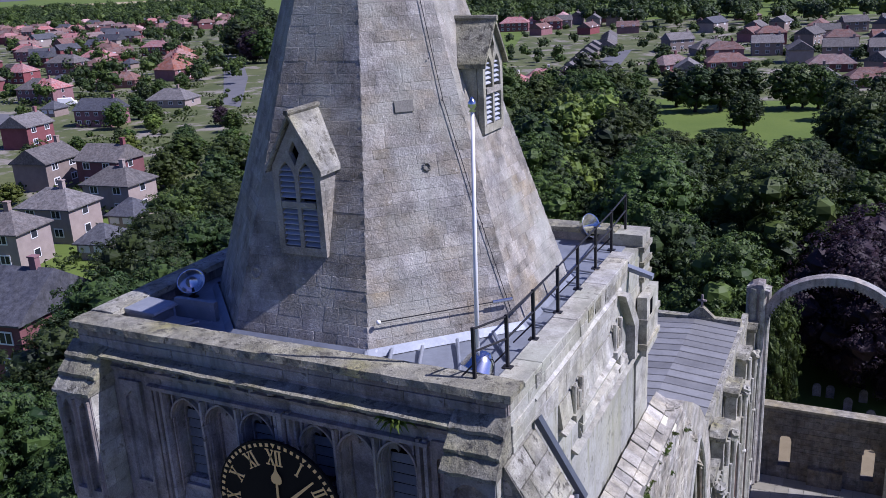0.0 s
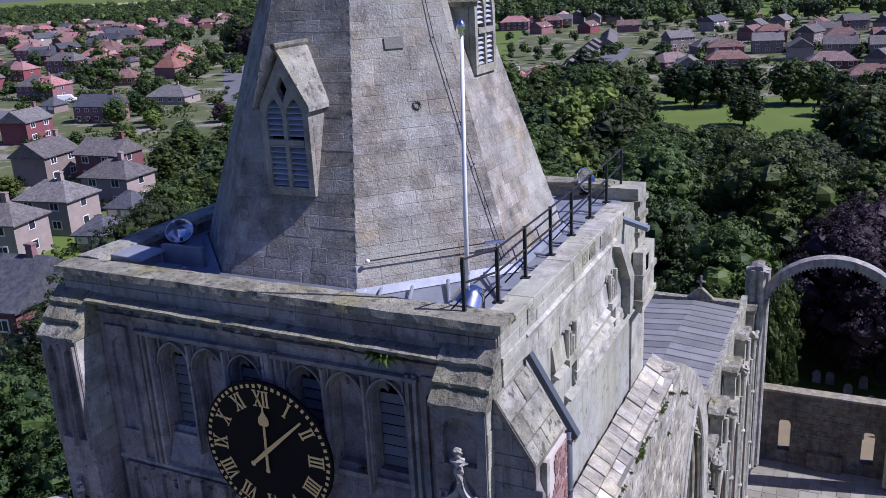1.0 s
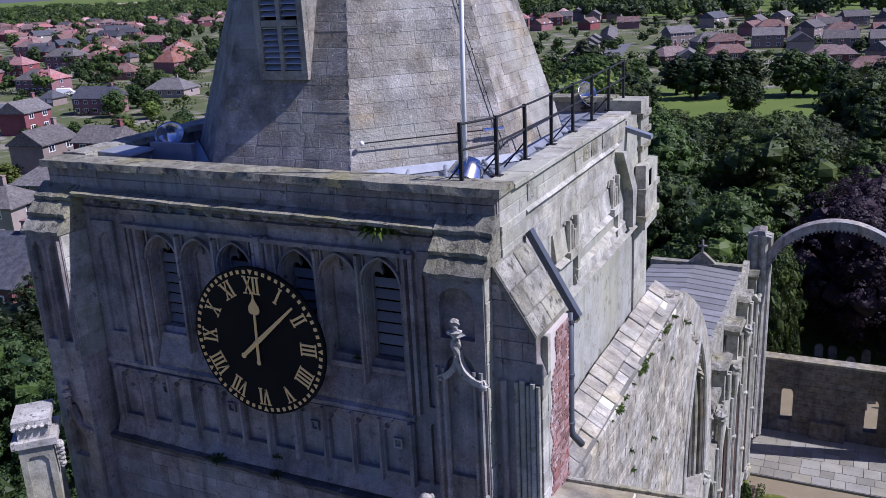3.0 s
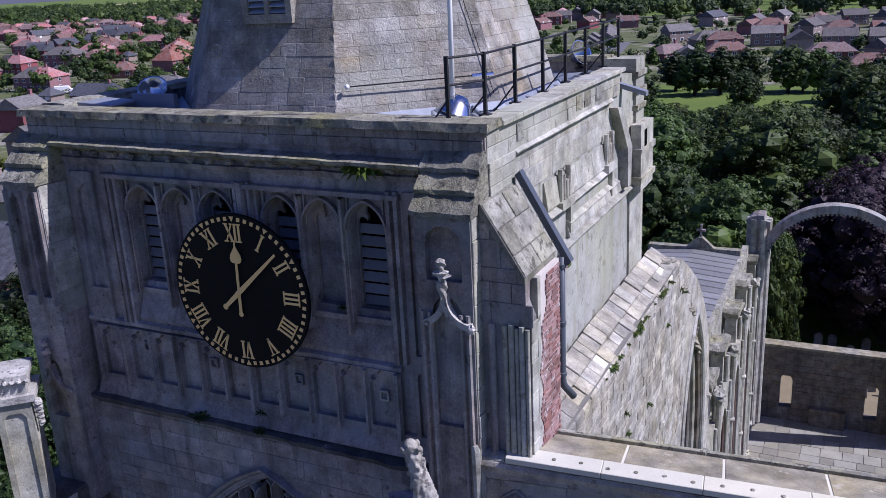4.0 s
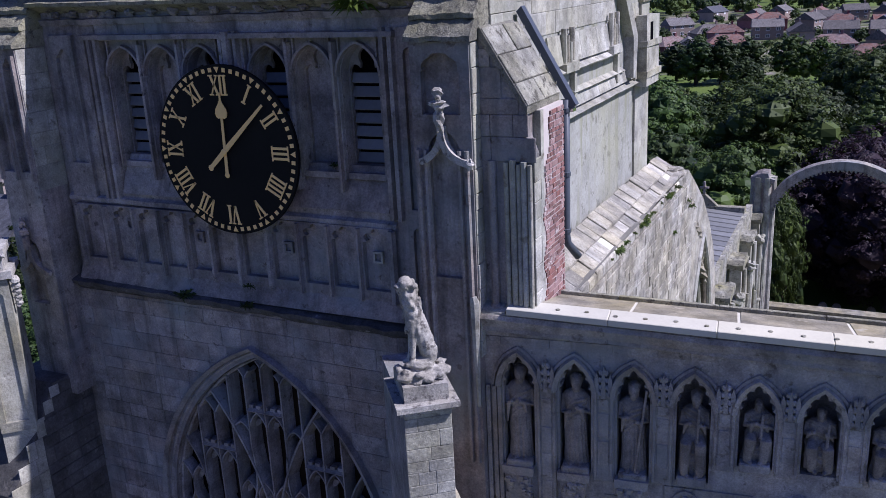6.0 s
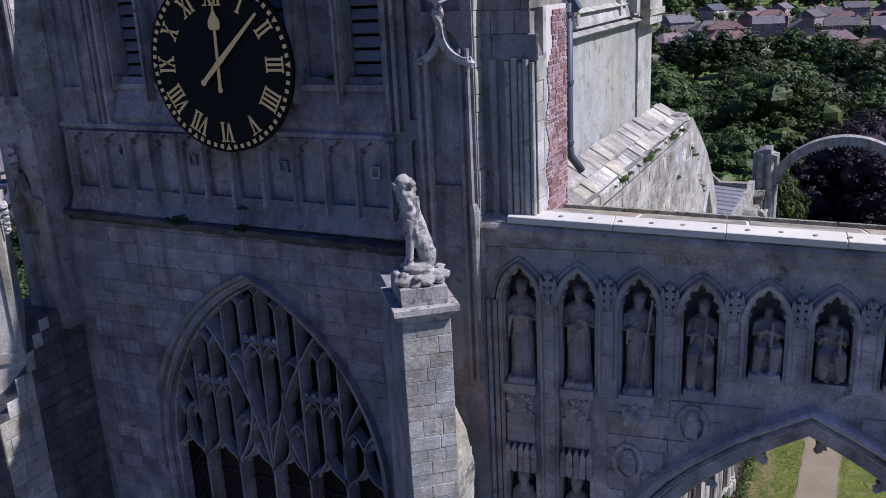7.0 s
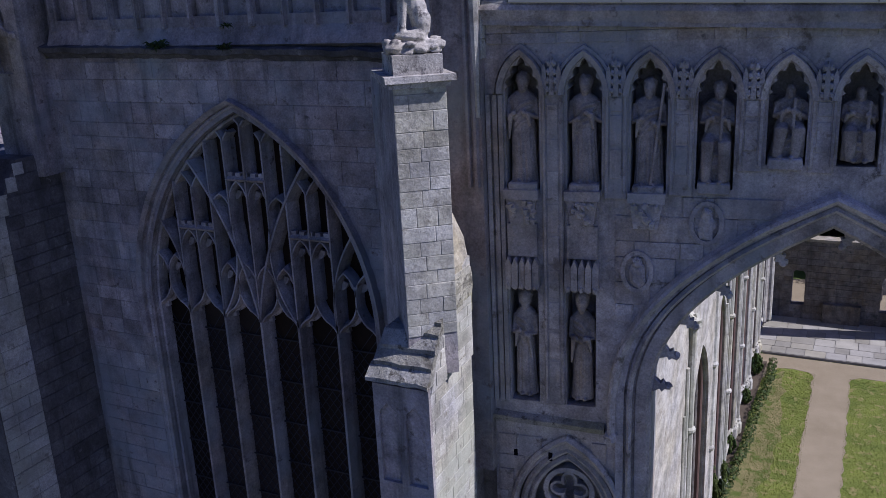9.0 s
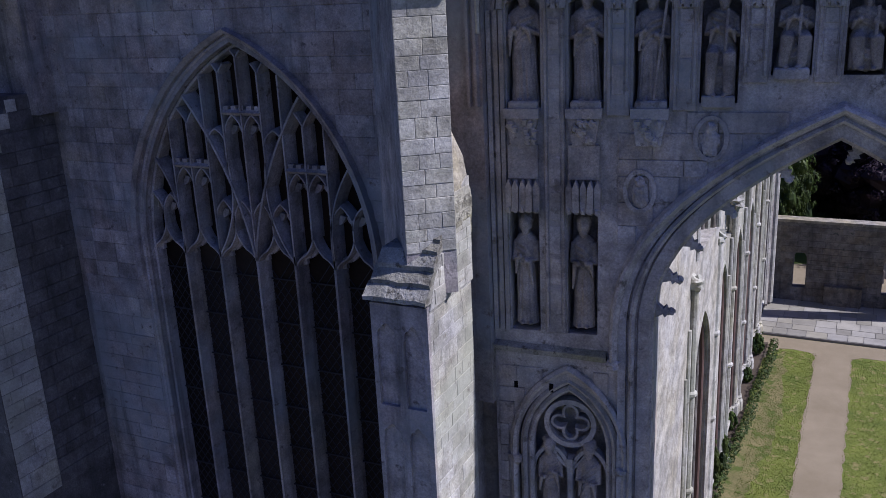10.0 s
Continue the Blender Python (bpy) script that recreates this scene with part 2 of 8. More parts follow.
WALL_WHITE = surface("white_render_wall", (0.62, 0.60, 0.56), (0.74, 0.72, 0.68), big=0.8, fine=6, vary=0.08, relief=0.005)
PLASTIC = surface("white_window_frame", (0.70, 0.70, 0.70), (0.80, 0.80, 0.80), vary=0, rough=0.4, relief=0)
GLASS = surface("window_glass", (0.02, 0.024, 0.03), (0.05, 0.055, 0.065), vary=0.3, rough=0.08, relief=0)


# ---- mesh helpers ----
class Geo:
    """Collects vertices and faces for one mesh."""

    def __init__(self):
        self.v, self.f = [], []

    def add(self, verts, faces):
        n = len(self.v)
        self.v += [tuple(p) for p in verts]
        self.f += [tuple(i + n for i in f) for f in faces]

    def box(self, x0, x1, y0, y1, z0, z1, place=None):
        c = [(x, y, z) for z in (z0, z1) for y in (y0, y1) for x in (x0, x1)]
        if place:
            c = [place(*p) for p in c]
        self.add(c, [(0, 2, 3, 1), (4, 5, 7, 6), (0, 1, 5, 4), (2, 6, 7, 3), (0, 4, 6, 2), (1, 3, 7, 5)])

    def slab(self, place, u0, u1, v0, v1, w0, w1):
        self.box(u0, u1, v0, v1, w0, w1, place)

    def prism(self, place, poly, w0, w1):
        n = len(poly)
        self.add([place(u, v, w0) for u, v in poly] + [place(u, v, w1) for u, v in poly],
                 [tuple(range(n)), tuple(range(2 * n - 1, n - 1, -1))] + [(i, i + n, (i + 1) % n + n, (i + 1) % n) for i in range(n)])

    def loft(self, place, poly, ws):
        """A prism cut into slices, so that its edges can be roughened."""
        n, m = len(poly), len(ws)
        self.add([place(u, v, w) for w in ws for u, v in poly],
                 [tuple(range(n)), tuple(range(m * n - 1, (m - 1) * n - 1, -1))] + [(k * n + i, (k + 1) * n + i, (k + 1) * n + (i + 1) % n, k * n + (i + 1) % n) for k in range(m - 1) for i in range(n)])

    def plate(self, place, outer, holes, w0, w1):
        """A flat plate with holes through it, from depth w0 to w1."""
        loops = [outer] + holes
        flat = [p for l in loops for p in l]
        tris = tessellate_polygon([[Vector((u, v, 0)) for u, v in l] for l in loops])
        n = len(flat)
        faces = [tuple(t) for t in tris] + [(c + n, b + n, a + n) for a, b, c in tris]
        k = 0
        for l in loops:
            m = len(l)
            faces += [(k + i, k + i + n, k + (i + 1) % m + n, k + (i + 1) % m) for i in range(m)]
            k += m
        self.add([place(u, v, w0) for u, v in flat] + [place(u, v, w1) for u, v in flat], faces)

    def sweep(self, place, path, profile, closed=False, lid=True):
        """Carries a profile of (offset to the left of the way, depth) along a path in the plane."""
        n, m = len(path), len(profile)
        rings = []
        for i, (u, v) in enumerate(path):
            a = path[i - 1] if i or closed else path[i]
            b = path[(i + 1) % n] if i < n - 1 or closed else path[i]
            d1, d2 = Vector((u - a[0], v - a[1])), Vector((b[0] - u, b[1] - v))
            d1 = d1.normalized() if d1.length > 1e-9 else d2.normalized()
            d2 = d2.normalized() if d2.length > 1e-9 else d1
            nrm = Vector((-d1.y - d2.y, d1.x + d2.x))
            nrm = nrm.normalized() if nrm.length > 1e-6 else Vector((-d1.y, d1.x))
            k = 1.0 / max(0.4, nrm.dot(Vector((-d1.y, d1.x))))
            rings += [place(u + nrm.x * o * k, v + nrm.y * o * k, w) for o, w in profile]
        faces = []
        for i in range(n if closed else n - 1):
            j = (i + 1) % n
            faces += [(i * m + a, j * m + a, j * m + (a + 1) % m, i * m + (a + 1) % m) for a in range(m)]
        if not closed and lid:
            faces += [tuple(range(m - 1, -1, -1)), tuple(range((n - 1) * m, n * m))]
        self.add(rings, faces)

    def tube(self, path, radii, sides=8):
        pts = [Vector(p) for p in path]
        rads = [radii] * len(pts) if isinstance(radii, (int, float)) else radii
        verts, n = [], len(pts)
        ref = None
        for i, p in enumerate(pts):
            d = (pts[min(i + 1, n - 1)] - pts[max(i - 1, 0)]).normalized()
            if ref is None:
                ref = d.orthogonal().normalized()
            ref = (ref - d * ref.dot(d)).normalized()
            b = d.cross(ref)
            verts += [p + (ref * math.cos(2 * math.pi * k / sides) + b * math.sin(2 * math.pi * k / sides)) * rads[i] for k in range(sides)]
        faces = [(i * sides + k, i * sides + (k + 1) % sides, (i + 1) * sides + (k + 1) % sides, (i + 1) * sides + k) for i in range(n - 1) for k in range(sides)]
        faces += [tuple(range(sides - 1, -1, -1)), tuple(range((n - 1) * sides, n * sides))]
        self.add(verts, faces)

    def blob(self, c, r, seg=12, ring=8, bump=0.0, turn=None):
        verts, faces = [], []
        for i in range(ring + 1):
            th = math.pi * i / ring
            for k in range(seg):
                ph = 2 * math.pi * k / seg
                d = Vector((math.sin(th) * math.cos(ph), math.sin(th) * math.sin(ph), math.cos(th)))
                s = 1 + bump * noise.noise(d * 2.5 + Vector(c))
                p = Vector((d.x * r[0], d.y * r[1], d.z * r[2])) * s
                if turn:
                    p = turn @ p
                verts.append(p + Vector(c))
        faces = [(i * seg + k, (i + 1) * seg + k, (i + 1) * seg + (k + 1) % seg, i * seg + (k + 1) % seg) for i in range(ring) for k in range(seg)]
        self.add(verts, faces)

    def lathe(self, c, profile, sides=16):
        """Round about the upright through c; profile of (radius, height)."""
        m = len(profile)
        verts = [(c[0] + r * math.cos(2 * math.pi * k / sides), c[1] + r * math.sin(2 * math.pi * k / sides), c[2] + h) for k in range(sides) for r, h in profile]
        faces = [(k * m + a, ((k + 1) % sides) * m + a, ((k + 1) % sides) * m + a + 1, k * m + a + 1) for k in range(sides) for a in range(m - 1)]
        faces += [tuple(k * m for k in range(sides))[::-1], tuple(k * m + m - 1 for k in range(sides))]
        self.add(verts, faces)

    def worn(self, amp, scale=3.0, start=0):
        """Roughens the edges as weather does."""
        for i in range(start, len(self.v)):
            p = Vector(self.v[i])
            self.v[i] = tuple(p + noise.noise_vector(p * scale) * amp + noise.noise_vector(p * scale * 4) * amp * 0.4)

    def mesh(self, name, mat):
        me = bpy.data.meshes.new(name)
        me.from_pydata(self.v, [], self.f)
        me.validate()
        bm = bmesh.new()
        bm.from_mesh(me)
        bmesh.ops.recalc_face_normals(bm, faces=bm.faces)
        bm.to_mesh(me)
        bm.free()
        me.materials.append(mat)
        return me


def thing(name, at, label, category, group="", kind=""):
    ob = new(name)
    ob.empty_display_size = 0.2
    ob.location = at
    return tagged(ob, label, category, group, kind)


def hang(ob, parent):
    """Parents ob, whose vertices are in world metres, under a thing or a part."""
    ob.parent = parent
    if parent.parent is None:
        ob.location = -parent.location if parent.type == "EMPTY" else Vector((0, 0, 0))
    return ob


def part(name, geo, mat, parent, label="", bevel=0.0, smooth=False):
    ob = new(name, geo.mesh(name, mat))
    hang(ob, parent)
    if label:
        ob["label"] = label
    finish(ob, bevel, smooth)
    return ob


def single(name, geo, mat, label, category, group="", kind="", bevel=0.0, smooth=False):
    ob = new(name, geo.mesh(name, mat))
    finish(ob, bevel, smooth)
    return tagged(ob, label, category, group, kind)


def finish(ob, bevel, smooth):
    if smooth:
        for p in ob.data.polygons:
            p.use_smooth = True
    if bevel:
        mod = ob.modifiers.new("worn_edges", "BEVEL")
        mod.width, mod.segments, mod.limit_method, mod.angle_limit = bevel, 1, "ANGLE", radians(40)


def west(y0):
    return lambda u, v, w: (u, y0 + w, v)


def south(x0):
    return lambda u, v, w: (x0 - w, u, v)


def pointed(cx, zs, a, h, n=14):
    """A pointed arch from its left springing over the apex to the right one."""
    r = (a * a + h * h) / (2 * a)
    top = math.asin(min(1.0, h / r))
    left = [(cx - a + r - r * math.cos(top * i / n), zs + r * math.sin(top * i / n)) for i in range(n + 1)]
    return left + [(2 * cx - u, v) for u, v in reversed(left[:-1])]


def lancet(cx, z0, zs, a, h, n=10):
    """The outline of an opening with a pointed head."""
    return [(cx + a, z0), (cx - a, z0)][::-1] + list(reversed(pointed(cx, zs, a, h, n)))


def cusped(cx, z0, zs, a, h, foils=3, deep=0.16, n=24):
    """The outline of an opening with a foiled head."""
    arch = pointed(cx, zs, a, h, n)
    m = len(arch) - 1
    out = []
    for i, (u, v) in enumerate(arch):
        s = i / m
        k = deep * (1 - abs(math.sin(math.pi * foils * s))) * (1 if 0.02 < s < 0.98 else 0)
        out.append((u + (cx - u) * k * 1.3, v + (zs + h * 0.25 - v) * k))
    return [(cx - a, z0), (cx + a, z0)] + list(reversed(out))


def half_width(z, zs, a, h):
    """Half the width of a pointed arch at the height z."""
    if z <= zs:
        return a
    if z >= zs + h:
        return 0.0
    r = (a * a + h * h) / (2 * a)
    return max(0.0, a - r + math.sqrt(max(0.0, r * r - (z - zs) ** 2)))


def block_mesh(name, mat, inset=0.028):
    """One dressed stone of unit size with chamfered edges; the face looks along -y."""
    g = Geo()
    o, i = 0.5, 0.5 - inset
    g.add([(-o, 0, -o), (o, 0, -o), (o, 0, o), (-o, 0, o), (-o, -0.72, -o), (o, -0.72, -o), (o, -0.72, o), (-o, -0.72, o),
           (-i, -1, -i), (i, -1, -i), (i, -1, i), (-i, -1, i)],
          [(0, 1, 5, 4), (1, 2, 6, 5), (2, 3, 7, 6), (3, 0, 4, 7), (4, 5, 9, 8), (5, 6, 10, 9), (6, 7, 11, 10), (7, 4, 8, 11), (8, 9, 10, 11), (3, 2, 1, 0)])
    return g.mesh(name, mat)


BLOCKS = {}


def ashlar(name, parent, mat, origin, U, V, rows, v0, v1, course, length, proud=0.03, seed=1, joint=0.009, lean=0.0, limit=300):
    """Lays courses of stones on a plane; rows(va, vb) gives the stretches to fill."""
    rnd = random.Random(seed)
    key = (name, mat.name)
    if key not in BLOCKS:
        BLOCKS[key] = block_mesh(name, mat)
    U, V, origin = Vector(U).normalized(), Vector(V).normalized(), Vector(origin)
    N = U.cross(V)
    v, made, extra = v0, 0, Geo()
    while v < v1 - 0.04:
        hgt = min(course * rnd.uniform(0.68, 1.34), v1 - v)
        if v1 - v - hgt < course * 0.4:
            hgt = v1 - v
        for ua, ub in rows(v, v + hgt):
            u = ua
            first = True
            while u < ub - 0.03:
                ln = length * rnd.uniform(0.6, 1.5) * (rnd.uniform(0.4, 1.0) if first else 1.0)
                first = False
                if ub - u - ln < length * 0.35:
                    ln = ub - u
                c = origin + U * (u + ln / 2) + V * (v + hgt / 2)
                deep = proud * rnd.uniform(0.7, 1.25)
                tilt = rnd.uniform(-lean, lean)
                X, Z = U * (ln - joint), V * (hgt - joint)
                Y = (-N + U * tilt * 0.02).normalized() * deep
                m = Matrix((X, Y, Z)).transposed().to_4x4()
                m.translation = c
                if made < limit:
                    ob = new(name, BLOCKS[key])
                    ob.parent = parent
                    if parent.type == "EMPTY":
                        m = Matrix.Translation(-parent.location) @ m
                    ob.matrix_basis = m
                    made += 1
                else:
                    me = BLOCKS[key]
                    extra.add([m @ p.co for p in me.vertices], [tuple(f.vertices) for f in me.polygons])
                u += ln
        v += hgt
    if extra.v:
        ob = part(name + "_rest", extra, mat, parent)
        ob["kind"] = "stuff"
    return made

# ---- the tower ----
X0, X1, Y0, Y1 = -14.65, -4.85, 11.92, 21.78
CX, CY = -9.75, 16.85
ROOF = 25.12
tower = thing("church_tower", (CX, CY, 0), "weathered limestone church tower with clock and traceried west window", "tower")


def everywhere(a, b):
    return lambda va, vb: [(a, b)]


# west wall: one plate with the great window and the belfry recess cut through it
WX, WZS, WA, WH, YL = -9.63, 14.80, 2.45, 3.72, 11.80
g = Geo()
window_hole = list(reversed(pointed(WX, WZS, WA, WH, 18))) + [(WX - WA, 7.2), (WX + WA, 7.2)]
belfry_holes = [[(-12.42, 21.40), (-9.74, 21.40), (-9.74, 24.18), (-12.42, 24.18)], [(-9.26, 21.40), (-6.66, 21.40), (-6.66, 24.18), (-9.26, 24.18)]]
g.plate(west(Y0 + 0.06), [(X0 + 0.05, 19.3), (X1 - 0.05, 19.3), (X1 - 0.05, 24.9), (X0 + 0.05, 24.9)], belfry_holes, 0, 0.62)
part("upper_west_wall", g, STONE, tower)
g = Geo()
g.plate(west(YL), [(X0 + 0.05, 0), (X1 - 0.05, 0), (X1 - 0.05, 19.42), (X0 + 0.05, 19.42)], [window_hole], 0, 0.72)
west_wall = part("west_wall", g, STONE, tower)
g = Geo()
g.box(X0 + 0.05, X0 + 0.7, Y0 + 0.68, Y1 - 0.6, 0, 24.9)
part("north_wall", g, STONE, tower)
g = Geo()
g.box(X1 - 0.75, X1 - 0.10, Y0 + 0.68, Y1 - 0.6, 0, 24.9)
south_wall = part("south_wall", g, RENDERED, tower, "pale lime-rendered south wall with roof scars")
g = Geo()
g.box(X0 + 0.05, X1 - 0.05, Y1 - 0.6, Y1, 0, 24.9)
part("east_wall", g, STONE, tower)
# added near-black sheet inside, so that nothing shines through the belfry
g = Geo()
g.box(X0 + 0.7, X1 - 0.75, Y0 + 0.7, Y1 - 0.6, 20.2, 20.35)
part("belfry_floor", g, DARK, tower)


def wall_rows(va, vb):
    """West wall courses below the string, round the window's hood and clear of the buttresses."""
    a, b = -13.85, -5.85
    w = half_width((va + vb) / 2 - 0.05, WZS, WA + 0.20, WH + 0.22)
    return [(a, b)] if w <= 0.02 else [(a, WX - w), (WX + w, b)]


ashlar("ashlar_stone", west_wall, STONE, (0, YL + 0.004, 0), (1, 0, 0), (0, 0, 1), wall_rows, 9.0, 19.35, 0.30, 0.62, 0.016, seed=5, joint=0.007)
ashlar("ashlar_stone", west_wall, STONE, (0, Y0 + 0.075, 0), (1, 0, 0), (0, 0, 1), everywhere(-13.85, -5.85), 24.26, 24.62, 0.36, 0.9, 0.03, seed=7)


def moulding(name, place, path, profile, mat, parent, wear=0.012, step=0.12, label=""):
    """A worn string course or coping: the path is cut small and roughened."""
    fine = []
    for (ua, va), (ub, vb) in zip(path, path[1:]):
        n = max(1, int(math.hypot(ub - ua, vb - va) / step))
        fine += [(ua + (ub - ua) * i / n, va + (vb - va) * i / n) for i in range(n)]
    fine.append(path[-1])
    g = Geo()
    g.sweep(place, fine, profile)
    g.worn(wear, 2.6)
    return part(name, g, mat, parent, label)


STRING = [(-0.14, 0.02), (-0.07, -0.10), (0.0, -0.29), (0.06, -0.30), (0.12, 0.02)]
# parapet: low wall, string below it, broad lichened coping
for box in ((X0 + 0.06, X1 - 0.06, Y1 - 0.5, Y1 - 0.05, 24.9, 25.36), (X0 + 0.06, X0 + 0.5, Y0 + 0.5, Y1 - 0.5, 24.9, 25.36), (X1 - 0.5, X1 - 0.06, Y0 + 0.5, 19.75, 24.9, 25.30), (X0 + 0.06, X1 - 0.06, Y0 + 0.05, Y0 + 0.5, 24.9, 25.36)):
    g = Geo()
    g.box(*box)
    parapet = part("parapet_wall", g, STONE, tower)
ashlar("parapet_stone", parapet, STONE, (0, Y0 + 0.055, 0), (1, 0, 0), (0, 0, 1), everywhere(X0 + 0.08, X1 - 0.08), 24.96, 25.34, 0.19, 0.75, 0.03, seed=11)
# south side in the lighter copy, as the sun strikes it
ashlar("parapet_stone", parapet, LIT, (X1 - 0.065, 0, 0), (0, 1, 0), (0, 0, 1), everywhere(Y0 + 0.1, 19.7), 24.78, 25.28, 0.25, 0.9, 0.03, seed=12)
FLAT = [(-0.07, -0.07), (-0.06, 0.6), (0.06, 0.58), (0.075, 0.3), (0.06, -0.04)]
moulding("coping", west(Y0), [(X0 - 0.05, 25.40), (X1 + 0.02, 25.36)], FLAT, COPING, tower, 0.014, 0.16, "lichen-covered worn coping stones")
moulding("coping", lambda u, v, w: (X0 + w, u, v), [(Y0 + 0.55, 25.43), (Y1 - 0.55, 25.43)], FLAT, COPING, tower, 0.014, 0.16, "lichen-covered worn coping stones")
moulding("coping", lambda u, v, w: (u, Y1 - w, v), [(X0, 25.42), (X1 - 0.75, 25.42)], FLAT, COPING, tower, 0.014, 0.16, "lichen-covered worn coping stones")
rnd = random.Random(14)
y = Y0 + 0.6
while y < 19.85:
    d = min(rnd.uniform(0.8, 1.3), 19.9 - y)
    g = Geo()
    g.box(X1 - 0.48, X1 + 0.04, y, y + d - 0.012, 25.28, 25.37 + rnd.uniform(-0.01, 0.01))
    g.worn(0.008, 4)
    part("coping_slab", g, LIT, tower, "pale renewed coping slab along the railing", bevel=0.012)
    y += d
moulding("string_course", west(Y0 + 0.06), [(-13.80, 24.82), (-5.9, 24.71)], STRING, COPING, tower, 0.016, 0.1, "projecting string course with lichen")
moulding("string_course", west(Y0 + 0.06), [(-13.86, 24.52), (-5.9, 24.50)], [(-0.05, 0.02), (-0.05, -0.05), (0.05, -0.09), (0.07, 0.02)], STONE, tower, 0.02, 0.1)
moulding("string_course", west(YL), [(-13.95, 19.57), (-5.85, 19.42)], [(-0.14, 0.02), (-0.05, -0.05), (-0.02, -0.13), (0.07, -0.16), (0.16, 0.22)], SOOT_SHADE, tower, 0.035, 0.1)
moulding("string_course", west(Y0 + 0.06), [(-13.75, 21.26), (-6.55, 21.19)], [(-0.06, 0.02), (-0.04, -0.09), (0.04, -0.09), (0.09, 0.02)], STONE, tower, 0.015, 0.1)
# carved knobs under the top string
rnd = random.Random(4)
for i in range(17):
    g = Geo()
    g.blob((-13.3 + i * 0.45 + rnd.uniform(-0.05, 0.05), Y0 + 0.0, 24.66), (0.10, 0.09, 0.07), 8, 6, 0.7)
    part("carved_boss", g, STONE, tower)

# belfry: two recesses of three arched lights, louvred, blind, louvred
for half, (ua, ub) in enumerate(((-12.39, -9.765), (-9.234, -6.69))):
    third = (ub - ua) / 3
    g = Geo()
    g.box(ua - 0.12, ub + 0.12, Y0 + 0.20, Y0 + 0.46, 24.17, 24.42)
    part("recess_head", g, STONE, tower)
    tracery = Geo()
    heads = [lancet(ua + third * (k + 0.5), 22.0, 23.58, third * 0.42, 0.47) for k in range(3)]
    tracery.plate(west(Y0 + 0.16), [(ua, 21.9), (ub, 21.9), (ub, 24.18), (ua, 24.18)], heads, 0, 0.3)
    light = part("belfry_window", tracery, STONE, tower, "traceried belfry opening of three arched lights")

    def rib(name, path, profile):
        g = Geo()
        g.sweep(west(Y0 + 0.16), path, profile)
        part(name, g, STONE, light)

    for k in range(3):
        cx = ua + third * (k + 0.5)
        rib("arch_rib", pointed(cx, 23.56, third * 0.47, 0.52, 10), [(-0.024, 0.01), (-0.02, -0.10), (0.02, -0.10), (0.024, 0.01)])
        for side in (-1, 1):
            rib("spandrel_bar", [(cx + side * third * 0.40, 23.86), (cx + side * third * 0.40, 24.17)], [(-0.014, 0.01), (-0.014, -0.06), (0.014, -0.06), (0.014, 0.01)])
            rib("jamb_shaft", [(cx + side * third * 0.45, 21.9), (cx + side * third * 0.45, 23.56)], [(-0.022, 0.01), (-0.016, -0.07), (0.016, -0.07), (0.022, 0.01)])
        # trefoil head set back in the reveal
        w = third * 0.40
        lobe = [(cx + 0.155 * math.sin(q), 23.83 + 0.15 * math.cos(q)) for q in [radians(-128 + 256 * i / 16) for i in range(17)]]
        side_l = [(cx - w + 0.115 + 0.105 * math.cos(q), 23.60 + 0.115 * math.sin(q)) for q in [radians(180 - 150 * i / 8) for i in range(9)]]
        side_r = [(2 * cx - u, v) for u, v in reversed(side_l)]
        hole = [(cx - w + 0.01, 22.05)] + side_l + lobe + side_r + [(cx + w - 0.01, 22.05)]
        g = Geo()
        g.plate(west(Y0 + 0.40), [(cx - third * 0.46, 22.0), (cx + third * 0.46, 22.0), (cx + third * 0.46, 24.17), (cx - third * 0.46, 24.17)], [hole], 0, 0.07)
        part("trefoil_head", g, STONE, light)
    for k in (1, 2):
        rib("mullion", [(ua + third * k, 21.7), (ua + third * k, 24.1)], [(-0.045, 0.01), (-0.025, -0.15), (0.025, -0.15), (0.045, 0.01)])
    g = Geo()
    g.prism(lambda u, v, w: (w, u, v), [(Y0 + 0.02, 21.40), (Y0 + 0.62, 21.40), (Y0 + 0.62, 22.1), (Y0 + 0.30, 22.1)], ua, ub)
    g.worn(0.012, 3)
    part("sloping_sill", g, STONE, light)
    for k in (0, 2):
        cx = ua + third * (k + 0.5)
        for s in range(7):
            z = 22.14 + s * 0.215
            g = Geo()
            g.prism(lambda u, v, w: (w, u, v), [(Y0 + 0.44, z), (Y0 + 0.46, z - 0.02), (Y0 + 0.53, z + 0.13), (Y0 + 0.51, z + 0.145)], cx - third * 0.44, cx + third * 0.44)
            g.worn(0.006, 4)
            part("louvre_board", g, LOUVRE, light)
        # added black sheet: paints the darkness behind the louvres
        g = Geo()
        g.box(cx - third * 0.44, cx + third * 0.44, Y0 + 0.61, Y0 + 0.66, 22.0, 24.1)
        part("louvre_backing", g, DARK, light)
    g = Geo()
    g.box(ua + third * 1.05, ua + third * 1.95, Y0 + 0.48, Y0 + 0.56, 22.0, 24.1)
    part("blind_panel", g, STONE, light)
# moulded jambs and the pier between the recesses
for u, wd, dp in ((-12.47, 0.05, 0.09), (-12.60, 0.05, 0.11), (-12.74, 0.05, 0.09), (-6.60, 0.05, 0.11), (-6.47, 0.05, 0.09), (-9.65, 0.045, 0.10), (-9.35, 0.045, 0.10), (-9.50, 0.07, 0.17)):
    g = Geo()
    g.sweep(west(Y0 + 0.06), [(u, 21.3), (u, 24.3)], [(-wd, 0.01), (-wd * 0.7, -dp), (wd * 0.7, -dp), (wd, 0.01)])
    part("belfry_jamb", g, STONE, tower)
g = Geo()
